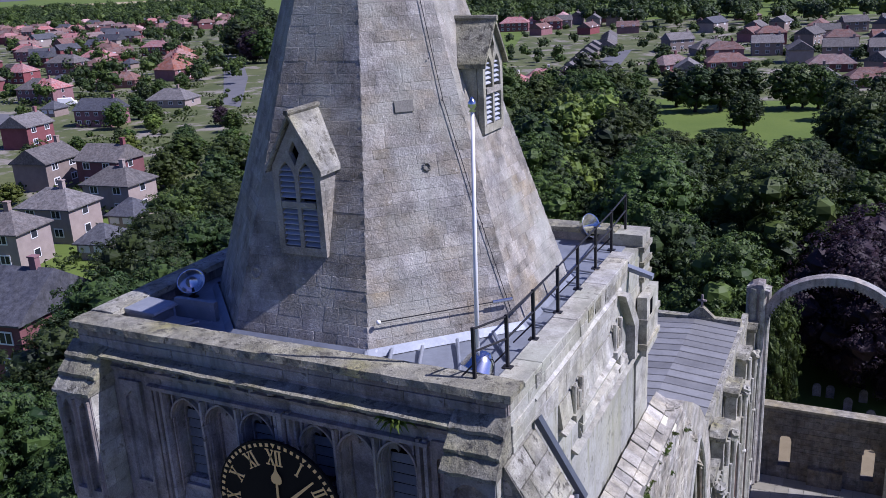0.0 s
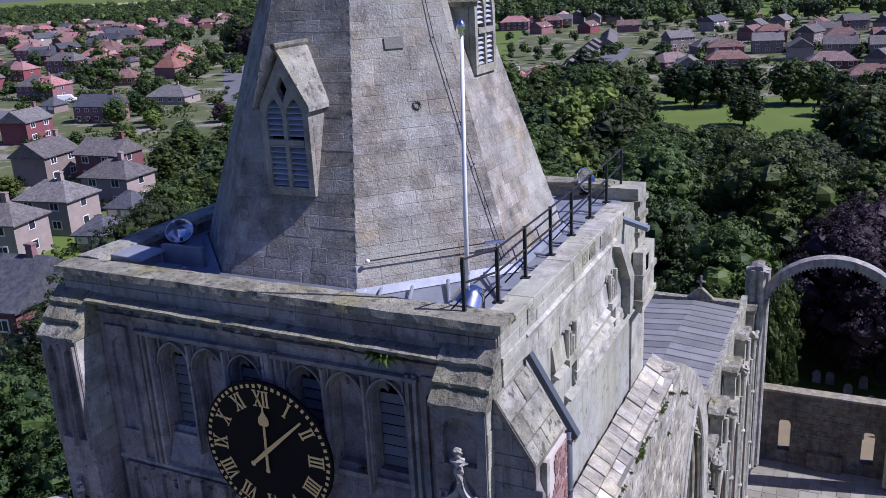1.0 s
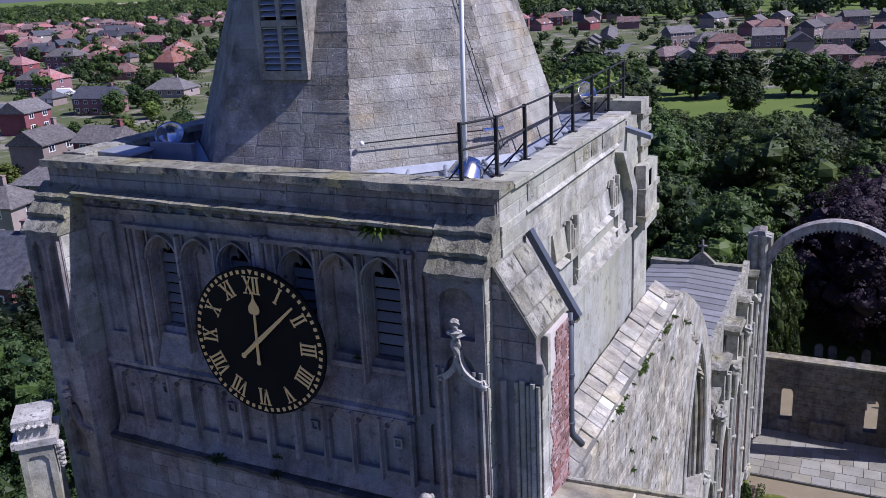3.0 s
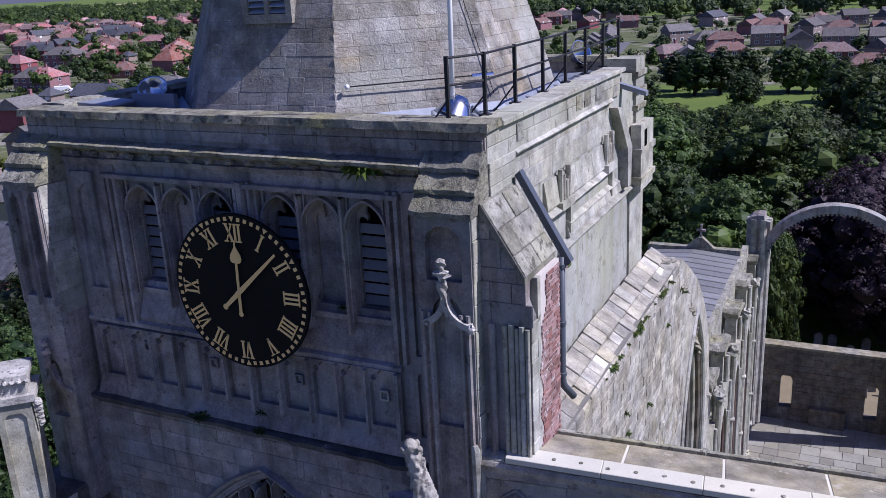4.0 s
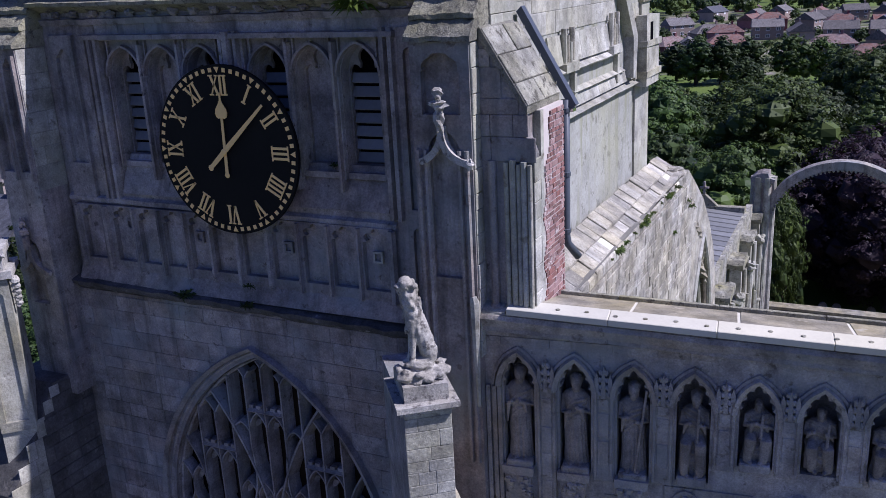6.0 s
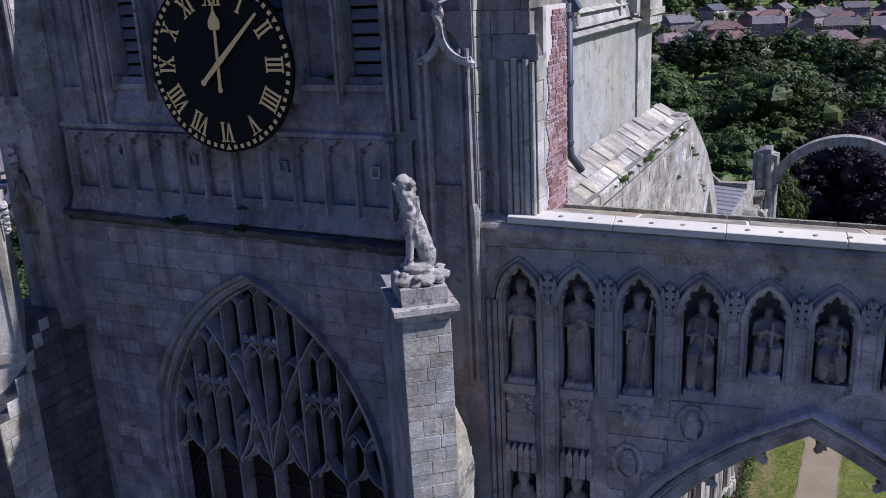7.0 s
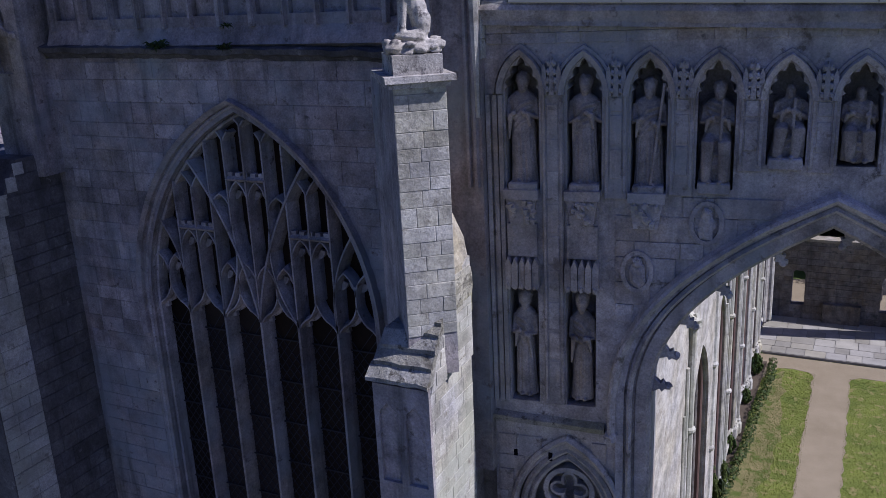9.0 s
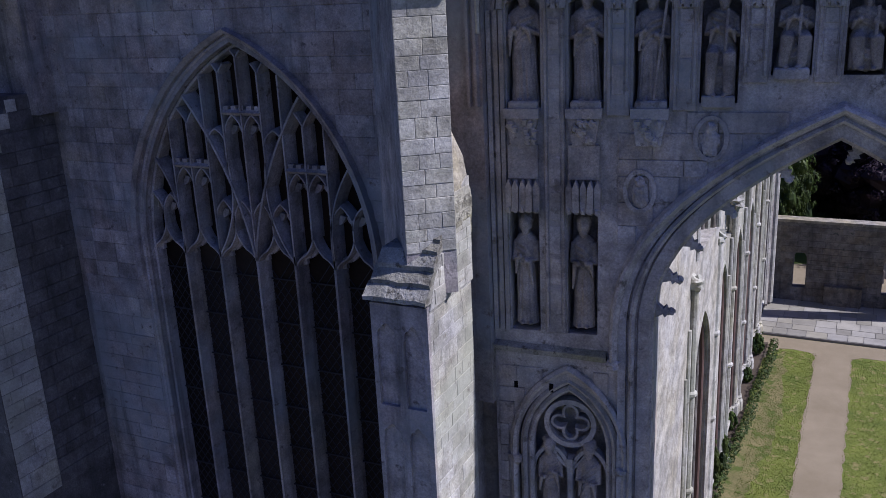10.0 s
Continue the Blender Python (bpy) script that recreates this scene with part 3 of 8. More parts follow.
g.sweep(west(Y0 + 0.06), [(-12.8, 24.25), (-6.4, 24.20)], [(-0.05, 0.01), (-0.04, -0.125), (0.04, -0.125), (0.05, 0.01)])
part("belfry_lintel", g, STONE, tower)
# tall blind lancets beside the recesses
g = Geo()
g.box(-13.66, -13.02, Y0 + 0.055, Y0 + 0.3, 21.2, 24.4)
part("lancet_back", g, STONE, tower)
g = Geo()
g.plate(west(Y0 - 0.02), [(-13.62, 21.3), (-13.03, 21.3), (-13.03, 24.3), (-13.62, 24.3)], [cusped(-13.29, 21.95, 23.78, 0.2, 0.28, 3, 0.14)], 0, 0.09)
part("blind_lancet", g, STONE, tower)
g = Geo()
g.plate(west(Y0 - 0.02), [(-6.34, 19.6), (-5.86, 19.6), (-5.86, 24.3), (-6.34, 24.3)], [lancet(-6.16, 21.5, 23.9, 0.09, 0.1), lancet(-6.16, 19.9, 21.1, 0.09, 0.1)], 0, 0.09)
part("blind_lancet", g, STONE, tower)
# blind arcade below the belfry
g = Geo()
bays = (-13.22, -12.43, -11.80, -11.20, -10.60, -10.06, -9.40, -8.76, -8.13, -7.55, -6.95)
panels = [cusped(u, 20.08, 20.90, 0.235, 0.24, 3, 0.3) for u in bays]
g.plate(west(Y0 - 0.05), [(-13.62, 19.78), (-6.62, 19.78), (-6.62, 21.16), (-13.62, 21.16)], panels, 0, 0.13)
arcade = part("blind_arcade", g, STONE, tower, "row of blind arched panels below the belfry")
for u, v in zip((-13.85,) + bays, bays + (-6.3,)):
    g = Geo()
    m = (u + v) / 2
    k = 0.06 if v - u > 0.64 else 0.035
    g.sweep(west(Y0 - 0.05), [(m, 19.9), (m, 21.14)], [(-k, 0.01), (-k * 0.6, -0.08), (k * 0.6, -0.08), (k, 0.01)])
    part("panel_mullion", g, STONE, arcade)
for i, (u, v) in enumerate(((-12.31, 20.80), (-10.66, 20.69), (-8.72, 20.66), (-6.95, 20.64))):
    g = Geo()
    g.plate(west(Y0 + 0.04), [(u - 0.09, v - 0.1), (u + 0.09, v - 0.1), (u + 0.09, v + 0.1), (u - 0.09, v + 0.1)], [[(u - 0.055, v - 0.065), (u + 0.055, v - 0.065), (u + 0.055, v + 0.065), (u - 0.055, v + 0.065)]], -0.035, 0.03)
    part("square_vent", g, LIT if i == 3 else STONE, tower)
g = Geo()
g.prism(lambda u, v, w: (w, u, v), [(Y0 + 0.07, 19.5), (YL - 0.05, 19.62), (Y0 - 0.02, 19.98), (Y0 + 0.07, 20.0)], -13.7, -5.86)
g.worn(0.012, 3)
part("arcade_sill", g, STONE, tower)

# the great west window: hood, orders, mullions, tracery, glazing
hood = Geo()
hood.sweep(west(YL), [(WX - WA - 0.23, 14.2)] + pointed(WX - 0.04, WZS, WA + 0.19, WH + 0.19, 20) + [(WX + WA + 0.15, 14.2)], [(-0.06, 0.02), (-0.05, -0.07), (0.02, -0.13), (0.055, 0.02)])
hood.worn(0.008, 3)
great = part("west_window", hood, STONE, tower, "great pointed window with stone tracery and leaded panes")
for k, off in enumerate((0.10, 0.03, -0.04)):
    g = Geo()
    y = 0.02 + 0.07 * k
    g.sweep(west(YL), [(WX - WA - off, 9.0)] + pointed(WX, WZS, WA + off, WH + off * 1.15, 20) + [(WX + WA + off, 9.0)],
            [(-0.04, y + 0.2), (-0.03, y - 0.03), (0.0, y - 0.055), (0.03, y - 0.03), (0.045, y + 0.2)])
    part("window_order", g, STONE, great)
YT = YL + 0.08
BAR = [(-0.085, 0.34), (-0.075, 0.20), (-0.022, 0.0), (0.022, 0.0), (0.075, 0.20), (0.085, 0.34)]
FINE = [(-0.04, 0.26), (-0.034, 0.12), (-0.013, 0.02), (0.013, 0.02), (0.034, 0.12), (0.04, 0.26)]
DEEP = [(-0.06, 0.32), (-0.05, 0.18), (-0.015, 0.0), (0.015, 0.0), (0.05, 0.18), (0.06, 0.32)]
BROAD = [(-0.075, 0.34), (-0.06, 0.18), (-0.02, -0.02), (0.02, -0.02), (0.06, 0.18), (0.075, 0.34)]
PLATE = [(-0.05, 0.24), (-0.05, 0.16), (0.05, 0.16), (0.05, 0.24)]
lw = 2 * WA / 6
MX = [WX - WA + lw * i for i in range(7)]
for i in range(1, 6):
    g = Geo()
    g.sweep(west(YT), [(MX[i], 8.0), (MX[i], 14.86)], BAR)
    part("mullion", g, STONE, great)


def inside(u, v, shrink=0.0):
    return abs(u - WX) < half_width(v, WZS, WA, WH) - shrink


def bar(path, profile, name="tracery_bar"):
    keep = [p for p in path if inside(*p, -0.04)]
    if len(keep) > 1:
        g = Geo()
        g.sweep(west(YT), keep, profile)
        part(name, g, STONE, great)


def curve(a, b, bow, n=12):
    """An arc from a to b, bowed to its left."""
    ax, ay = a
    bx, by = b
    nx, ny = -(by - ay), bx - ax
    return [(ax + (bx - ax) * t + nx * bow * 4 * t * (1 - t), ay + (by - ay) * t + ny * bow * 4 * t * (1 - t)) for t in (i / n for i in range(n + 1))]


def upright(u, za, zb, profile=DEEP):
    n = max(2, int((zb - za) / 0.12))
    bar([(u, za + (zb - za) * i / n) for i in range(n + 1)], profile)


def twin_heads(ua, ub, z, transom):
    """Two small cusped heads side by side between uprights, some under a battlemented transom."""
    m, q = (ua + ub) / 2, (ub - ua) / 4
    for c in (m - q, m + q):
        bar(pointed(c, z - 0.34, q, 0.40, 7), FINE, "light_head")
        for s in (-1, 1):
            bar(curve((c + s * q * 0.95, z - 0.26), (c + s * q * 0.3, z - 0.14), 0.2 * s, 5), PLATE, "cusp")
    if transom:
        bar([(ua + (ub - ua) * i / 6, z + 0.10) for i in range(7)], [(-0.05, 0.3), (-0.05, 0.04), (0.0, -0.02), (0.05, 0.04), (0.05, 0.3)], "transom")
        for i in range(5):
            c = ua + (ub - ua) * (i + 0.5) / 5
            g = Geo()
            g.slab(west(YT), c - 0.05, c + 0.05, z + 0.14, z + 0.21, 0.03, 0.12)
            part("merlon", g, STONE, great)


def ogee(ua, ub, za, zb):
    """The swelling head of a light: two reversed curves that meet in a point."""
    m = (ua + ub) / 2
    for s, u in ((1, ua), (-1, ub)):
        mid = (u + s * (ub - ua) * 0.27, za + (zb - za) * 0.42)
        bar(curve((u, za), mid, 0.10 * s, 6), FINE, "light_head")
        bar(curve(mid, (m, zb), -0.07 * s, 6), FINE, "light_head")
        bar(curve((u + s * 0.10, za + 0.02), (u + s * 0.24, za + 0.20), 0.35 * s, 5), PLATE, "cusp")
        bar(curve((u + s * 0.24, za + 0.20), (m, zb - 0.10), -0.12 * s, 5), PLATE, "cusp")


for i in range(6):
    ogee(MX[i], MX[i + 1], 14.66, 15.22)
for s in (-1, 1):
    m1, m2 = WX + s * 2 * lw, WX + s * lw
    edge, mid1, mid2, mid3 = WX + s * 3 * lw, WX + s * 2.5 * lw, WX + s * 1.5 * lw, WX + s * 0.5 * lw
    upright(m1, 14.7, 17.6)
    upright(m2, 14.7, 18.1)
    # outer and inner lights: a short upright, twin heads and a leaf-shaped panel
    upright(mid1, 15.2, 15.60, FINE)
    twin_heads(min(edge, m1), max(edge, m1), 15.76, False)
    bar(curve((m1, 14.75), (WX + s * (2.5 * lw + 0.02), 16.48), 0.10 * s, 12), DEEP)
    upright(mid3, 15.2, 15.56, FINE)
    twin_heads(min(WX, m2), max(WX, m2), 15.72, False)
    bar(curve((m2, 14.75), (mid3, 16.50), 0.11 * s, 12), DEEP)
    # second lights: tall panels with a transom, forked at the top
    upright(mid2, 15.2, 17.14)
    twin_heads(min(m1, m2), max(m1, m2), 16.28, True)
    for k in (-1, 1):
        bar(curve((mid2, 17.12), (mid2 + k * 0.2, 17.40), 0.05 * k, 5), FINE)
    # sub-arch springing from the middle mullion
    bar(curve((WX, 14.72), (WX + s * 1.22, 17.62), 0.062 * s, 20), BROAD, "sub_arch")
    upright(mid3, 16.4, 18.02)
    for k in (-1, 1):
        bar(curve((mid3, 17.98), (mid3 + k * 0.12, 18.16), 0.05 * k, 4), FINE)
upright(WX, 14.7, 18.26)
for k in (-1, 1):
    bar(curve((WX, 18.24), (WX + k * 0.10, 18.38), 0.05 * k, 4), FINE)
twin_heads(WX - lw / 2, WX + lw / 2, 17.24, True)
for s in (-1, 1):
    bar(pointed(WX + s * lw * 0.75, 16.75, lw * 0.25, 0.3, 6), FINE, "light_head")
# leaded glass: a pane for every light, with lattice cames on the clearer ones
for i in range(6):
    ua, ub = WX - WA + lw * i + 0.05, WX - WA + lw * (i + 1) - 0.05
    g = Geo()
    pts = [(ua, 7.4), (ub, 7.4)]
    n = 8
    pts += [(ub + (ua - ub) * j / n, WZS + zz) for j, zz in ((j, max(0.1, [z for z in [k * 0.1 for k in range(40)] if half_width(WZS + z, WZS, WA, WH) >= abs(ub + (ua - ub) * j / n - WX) - 0.02][-1])) for j in range(n + 1))]
    g.prism(west(YT + 0.30), pts, 0, 0.02)
    part("window_pane", g, LATTICE, great)
g = Geo()
for i in range(6):
    ua, ub = WX - WA + lw * i + 0.06, WX - WA + lw * (i + 1) - 0.06
    for j in range(26):
        z = 9.0 + j * 0.22
        for s in (-1, 1):
            a, b = (ua, z), (ub, z + s * (ub - ua) * 1.3)
            if 8.5 < b[1] < 15.0:
                g.sweep(west(YT + 0.285), [a, b], [(-0.006, 0.012), (-0.006, 0), (0.006, 0), (0.006, 0.012)])
part("lead_lattice", g, LEADCAME, great)
for j in range(7):
    g = Geo()
    g.box(WX - WA, WX + WA, YT + 0.25, YT + 0.27, 9.2 + j * 0.85, 9.225 + j * 0.85)
    part("saddle_bar", g, IRON, great)
# narrow slit in the stair turret wall
g = Geo()
slit = [(-13.66, 17.66), (-13.56, 17.66), (-13.56, 18.12), (-13.61, 18.28), (-13.66, 18.16)]
g.plate(west(YL - 0.02), [(-13.78, 17.55), (-13.46, 17.55), (-13.46, 18.38), (-13.78, 18.38)], [slit], 0, 0.03)
part("slit_surround", g, STONE, tower)
# black plate in the slit paints its unlit depth
g = Geo()
g.prism(west(YL + 0.005), slit, -0.004, 0.004)
part("window_slit", g, DARK, tower)


# ---- buttresses of the west face ----
def buttress_cap(g, ua, ub, yf, yb, zf, zb, k, steps=3):
    """One of the sloping slabs of a stepped top, from the front edge up to the wall."""
    t0, t1 = k / steps, (k + 1) / steps
    ya, yc = yf + (yb - yf) * t0, yf + (yb - yf) * t1
    za, zc = zf + (zb - zf) * t0, zf + (zb - zf) * t1
    path = [(ya - 0.07, za - 0.02), (yb + 0.02, za - 0.02), (yb + 0.02, zc), (yc, zc), (ya - 0.07, za + 0.05)]
    g.loft(lambda u, v, w: (w, u, v), path, [ua - 0.04 + (ub - ua + 0.08) * i / 10 for i in range(11)])


def west_buttress(name, ua, ub, yf, zlow, label, stone, panels, shafts, niche):
    b = Geo()
    b.plate(west(yf), [(ua, zlow), (ub, zlow), (ub, 24.12), (ua, 24.12)], panels, 0, 0.14)
    c = Geo()
    c.box(ua, ub, yf + 0.14, Y0 + 0.06, zlow, 24.12)
    buttress = part(name, c, stone, tower, label)
    part("niche_front", b, stone, buttress)
    for k in range(3):
        c = Geo()
        buttress_cap(c, ua, ub, yf, Y0 + 0.06, 24.14, 25.02, k)
        c.worn(0.028, 5)
        part("weathering_slab", c, COPING, buttress, "sloping weathering slab grey with lichen")
    if niche:
        n = Geo()
        n.box((ua + ub) / 2 - 0.27, (ua + ub) / 2 + 0.31, yf + 0.10, yf + 0.16, 20.6, 22.9)
        part("niche_back", n, STONE, buttress)
    for u, za, zb in shafts:
        s = Geo()
        s.sweep(west(yf), [(u, za), (u, zb)], [(-0.04, 0.01), (-0.02, -0.06), (0.02, -0.06), (0.04, 0.01)])
        part("shaft", s, STONE, buttress)
    return buttress


right_buttress = west_buttress("buttress", -5.85, -4.93, Y0 - 0.57, 13.0, "west buttress with canopied niche", STONE,
                               [lancet(-5.37, 20.65, 22.55, 0.25, 0.32), cusped(-5.39, 23.1, 23.7, 0.30, 0.26, 3, 0.1)],
                               [(u, 17.6, 22.6) for u in (-5.77, -5.65, -5.12, -5.01)], True)
left_buttress = west_buttress("buttress", -14.76, -13.82, Y0 - 0.62, 17.3, "west buttress with twin blind panels and sunlit flank", STONE,
                              [cusped(u, 21.85, 23.72, 0.14, 0.24, 3, 0.2) for u in (-14.53, -14.06)] + [lancet(-14.35, 19.2, 20.2, 0.22, 0.32)],
                              [(u, 21.7, 24.0) for u in (-14.71, -14.295, -13.88)], False)
# pale stones only where sun reaches the flanks: light painted by colour
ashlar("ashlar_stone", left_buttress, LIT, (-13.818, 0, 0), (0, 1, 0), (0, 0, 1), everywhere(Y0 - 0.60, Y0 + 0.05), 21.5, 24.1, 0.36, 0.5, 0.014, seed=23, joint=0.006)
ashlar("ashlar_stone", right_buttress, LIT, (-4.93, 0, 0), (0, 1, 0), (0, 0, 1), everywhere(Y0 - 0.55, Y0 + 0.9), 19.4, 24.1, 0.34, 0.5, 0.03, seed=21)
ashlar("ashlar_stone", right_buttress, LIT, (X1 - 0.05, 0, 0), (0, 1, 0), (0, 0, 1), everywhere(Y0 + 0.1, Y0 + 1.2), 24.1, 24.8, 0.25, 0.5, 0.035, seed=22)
for u, stub, dz, skin in ((-5.37, right_buttress, 0.0, LIONSTONE), (-14.36, left_buttress, -2.55, STONE)):
    g = Geo()
    g.sweep(west(Y0 - 0.59), curve((u - 0.36, 22.42 + dz), (u, 22.95 + dz), -0.18, 8), [(-0.05, 0.04), (-0.05, -0.08), (0.05, -0.08), (0.05, 0.04)])
    g.sweep(west(Y0 - 0.59), curve((u, 22.95 + dz), (u + 0.42, 22.42 + dz), -0.22, 8), [(-0.05, 0.04), (-0.05, -0.10), (0.05, -0.10), (0.05, 0.04)])
    g.blob((u, Y0 - 0.69, 23.05 + dz), (0.08, 0.09, 0.16), 8, 6, 0.6)
    g.blob((u, Y0 - 0.71, 23.26 + dz), (0.13, 0.10, 0.07), 8, 6, 0.9)
    g.blob((u, Y0 - 0.71, 23.42 + dz), (0.075, 0.075, 0.09), 8, 6, 0.6)
    g.blob((u + 0.44, Y0 - 0.67, 22.42 + dz), (0.07, 0.07, 0.07), 8, 6, 0.7)
    part("canopy_finial", g, skin, stub, "carved canopy with leafy finial")

# diagonal pier with the lion, on a square lower stage with a weathered set-off
pier = thing("lion_pier", (-5.4, 10.5, 0), "tall stone buttress pier carrying a lion statue", "buttress")
g = Geo()
g.box(-5.85, -5.02, 9.5, 10.88, 0, 15.3)
g.box(-5.85, -5.30, 10.88, Y0 + 0.1, 0, 16.4)
lower = part("lower_stage", g, STONE, pier)
g = Geo()
g.plate(west(9.44), [(-5.86, 9), (-5.0, 9), (-5.0, 15.25), (-5.86, 15.25)],
        [cusped(-5.64, 13.75, 14.75, 0.15, 0.22, 3, 0.14), cusped(-5.23, 13.75, 14.75, 0.15, 0.22, 3, 0.14), cusped(-5.64, 9.3, 13.25, 0.15, 0.22, 3, 0.14), cusped(-5.23, 9.3, 13.25, 0.15, 0.22, 3, 0.14)], 0, 0.07)
part("blind_panel", g, STONE, pier)
for k in range(3):
    g = Geo()
    g.loft(lambda u, v, w: (w, u, v), [(9.38 + 0.13 * k, 15.30 + 0.20 * k), (10.6, 15.30 + 0.20 * k), (10.6, 15.54 + 0.20 * k), (9.54 + 0.13 * k, 15.52 + 0.20 * k), (9.38 + 0.13 * k, 15.36 + 0.20 * k)], [-5.93 + 0.06 * k + (0.95 - 0.06 * k) * i / 6 for i in range(7)])
    g.worn(0.03, 4)
    part("set_off", g, COPING, pier, "weathering slab grey with lichen")
for k in range(5):
    g = Geo()
    ya, za = 9.76 + 0.105 * k, 15.90 + 0.125 * k
    g.loft(lambda u, v, w: (w, u, v), [(ya, za), (10.9, za), (10.9, za + 0.15), (ya + 0.13, za + 0.14), (ya, za + 0.04)], [-5.42, -5.3, -5.2, -5.1, -4.965])
    g.worn(0.022, 5)
    part("set_off", g, COPING, pier, "weathering slab grey with lichen")
# upper shaft, turned to the corner
D1, D2 = Vector((0.78, 0.62, 0)), Vector((-0.62, 0.78, 0))
BASE = Vector((-5.36, 9.64, 0))


def diagonal(u, v, w):
    p = BASE + D1 * u + D2 * w
    return (p.x, p.y, v)


g = Geo()
g.slab(diagonal, 0, 0.68, 15.3, 19.3, 0, 1.9)
upper = part("upper_stage", g, STONE, pier)
# faces of the pier turned to the sun get the brightened stone colour
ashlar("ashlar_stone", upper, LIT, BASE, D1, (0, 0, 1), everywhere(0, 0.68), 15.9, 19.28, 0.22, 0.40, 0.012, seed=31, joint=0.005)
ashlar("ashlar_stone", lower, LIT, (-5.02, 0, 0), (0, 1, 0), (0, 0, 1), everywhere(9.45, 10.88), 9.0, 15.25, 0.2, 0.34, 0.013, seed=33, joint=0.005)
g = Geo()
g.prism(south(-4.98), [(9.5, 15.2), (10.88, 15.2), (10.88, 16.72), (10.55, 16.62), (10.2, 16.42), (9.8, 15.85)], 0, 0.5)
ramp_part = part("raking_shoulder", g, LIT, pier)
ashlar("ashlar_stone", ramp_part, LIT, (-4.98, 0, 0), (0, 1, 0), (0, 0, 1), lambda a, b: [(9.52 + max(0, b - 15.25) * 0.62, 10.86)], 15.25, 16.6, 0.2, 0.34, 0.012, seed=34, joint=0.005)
g = Geo()
g.loft(lambda u, v, w: (u, w, v), [(-5.5, 16.4), (-4.98, 16.4), (-4.99, 16.72), (-5.08, 16.98), (-5.2, 17.3), (-5.3, 17.5), (-5.5, 17.6)], [10.15 + 0.12 * i for i in range(7)])
g.worn(0.06, 3.5)
part("broken_shoulder", g, RUBBLE, pier, "broken sloping masonry in sun beside the shaft")
g = Geo()
g.slab(diagonal, -0.05, 0.73, 19.20, 19.28, -0.05, 0.9)
g.slab(diagonal, -0.11, 0.79, 19.28, 19.36, -0.12, 0.95)
g.slab(diagonal, 0.02, 0.66, 19.36, 19.60, 0.02, 0.8)
g.worn(0.012, 5)
part("capital", g, LIONSTONE, pier)

lion = Geo()


def at(u, v, w):
    return diagonal(u, v, w)


TURN_D = Matrix((D1, D2, Vector((0, 0, 1)))).transposed()
for c, r in (((0.34, 19.66, 0.36), (0.30, 0.30, 0.10)), ((0.12, 19.68, 0.2), (0.16, 0.12, 0.07)), ((0.62, 19.70, 0.25), (0.14, 0.12, 0.08)), ((0.36, 19.80, 0.36), (0.20, 0.2, 0.10)),
             ((0.44, 20.10, 0.36), (0.115, 0.15, 0.24)), ((0.37, 20.30, 0.36), (0.125, 0.14, 0.25)), ((0.28, 20.52, 0.36), (0.135, 0.145, 0.24)), ((0.24, 20.78, 0.36), (0.115, 0.13, 0.20)),
             ((0.20, 21.00, 0.36), (0.105, 0.115, 0.105)), ((0.11, 20.96, 0.36), (0.075, 0.075, 0.05)), ((0.12, 20.89, 0.36), (0.055, 0.06, 0.03)), ((0.49, 19.98, 0.30), (0.10, 0.09, 0.18)), ((0.49, 19.98, 0.45), (0.10, 0.09, 0.18)),
             ((0.44, 19.86, 0.28), (0.13, 0.06, 0.05)), ((0.44, 19.86, 0.46), (0.13, 0.06, 0.05)), ((0.31, 20.98, 0.26), (0.05, 0.035, 0.05)), ((0.31, 20.98, 0.46), (0.05, 0.035, 0.05))):
    lion.blob(at(*c), r, 14, 10, 0.2, TURN_D)
for w in (0.29, 0.43):
    lion.tube([at(0.24, 20.5, w), at(0.25, 20.2, w), at(0.23, 19.95, w), at(0.20, 19.82, w - 0.01)], [0.075, 0.05, 0.042, 0.05], 10)
    lion.blob(at(0.17, 19.82, w), (0.075, 0.05, 0.045), 8, 6, 0.2, TURN_D)
rnd = random.Random(9)
for i in range(60):
    z = rnd.uniform(20.3, 20.95)
    a = rnd.uniform(0, 6.283)
    lion.blob(at(0.27 - 0.09 * (z - 20.6) + 0.13 * math.cos(a), z, 0.36 + 0.13 * math.sin(a)), (0.026, 0.026, 0.05), 6, 5, 0.3, TURN_D)
for i in range(26):
    a = rnd.uniform(0, 6.283)
    lion.blob(at(0.34 + 0.32 * math.cos(a), rnd.uniform(19.6, 19.76), 0.36 + 0.28 * math.sin(a)), (0.07, 0.07, 0.045), 6, 5, 0.7, TURN_D)
statue_lion = single("lion_statue", lion, LIONSTONE, "weathered seated stone lion on top of the pier", "statue", smooth=True)
mod = statue_lion.modifiers.new("carving", "REMESH")
mod.mode, mod.voxel_size, mod.use_smooth_shade = "VOXEL", 0.016, True

# far corner pinnacle of the west front, in sun on one side
pin = thing("corner_pinnacle", (-14.4, 10.4, 0), "weathered stone corner buttress with moulded pinnacle base", "buttress")
g = Geo()
g.prism(lambda u, v, w: (w, u, v), [(9.55, 0), (12.3, 0), (12.3, 17.7), (10.9, 17.7), (10.1, 16.5), (9.55, 15.9)], -15.2, -14.0)
lower_pin = part("lower_stage", g, SOOT_SHADE, pin)
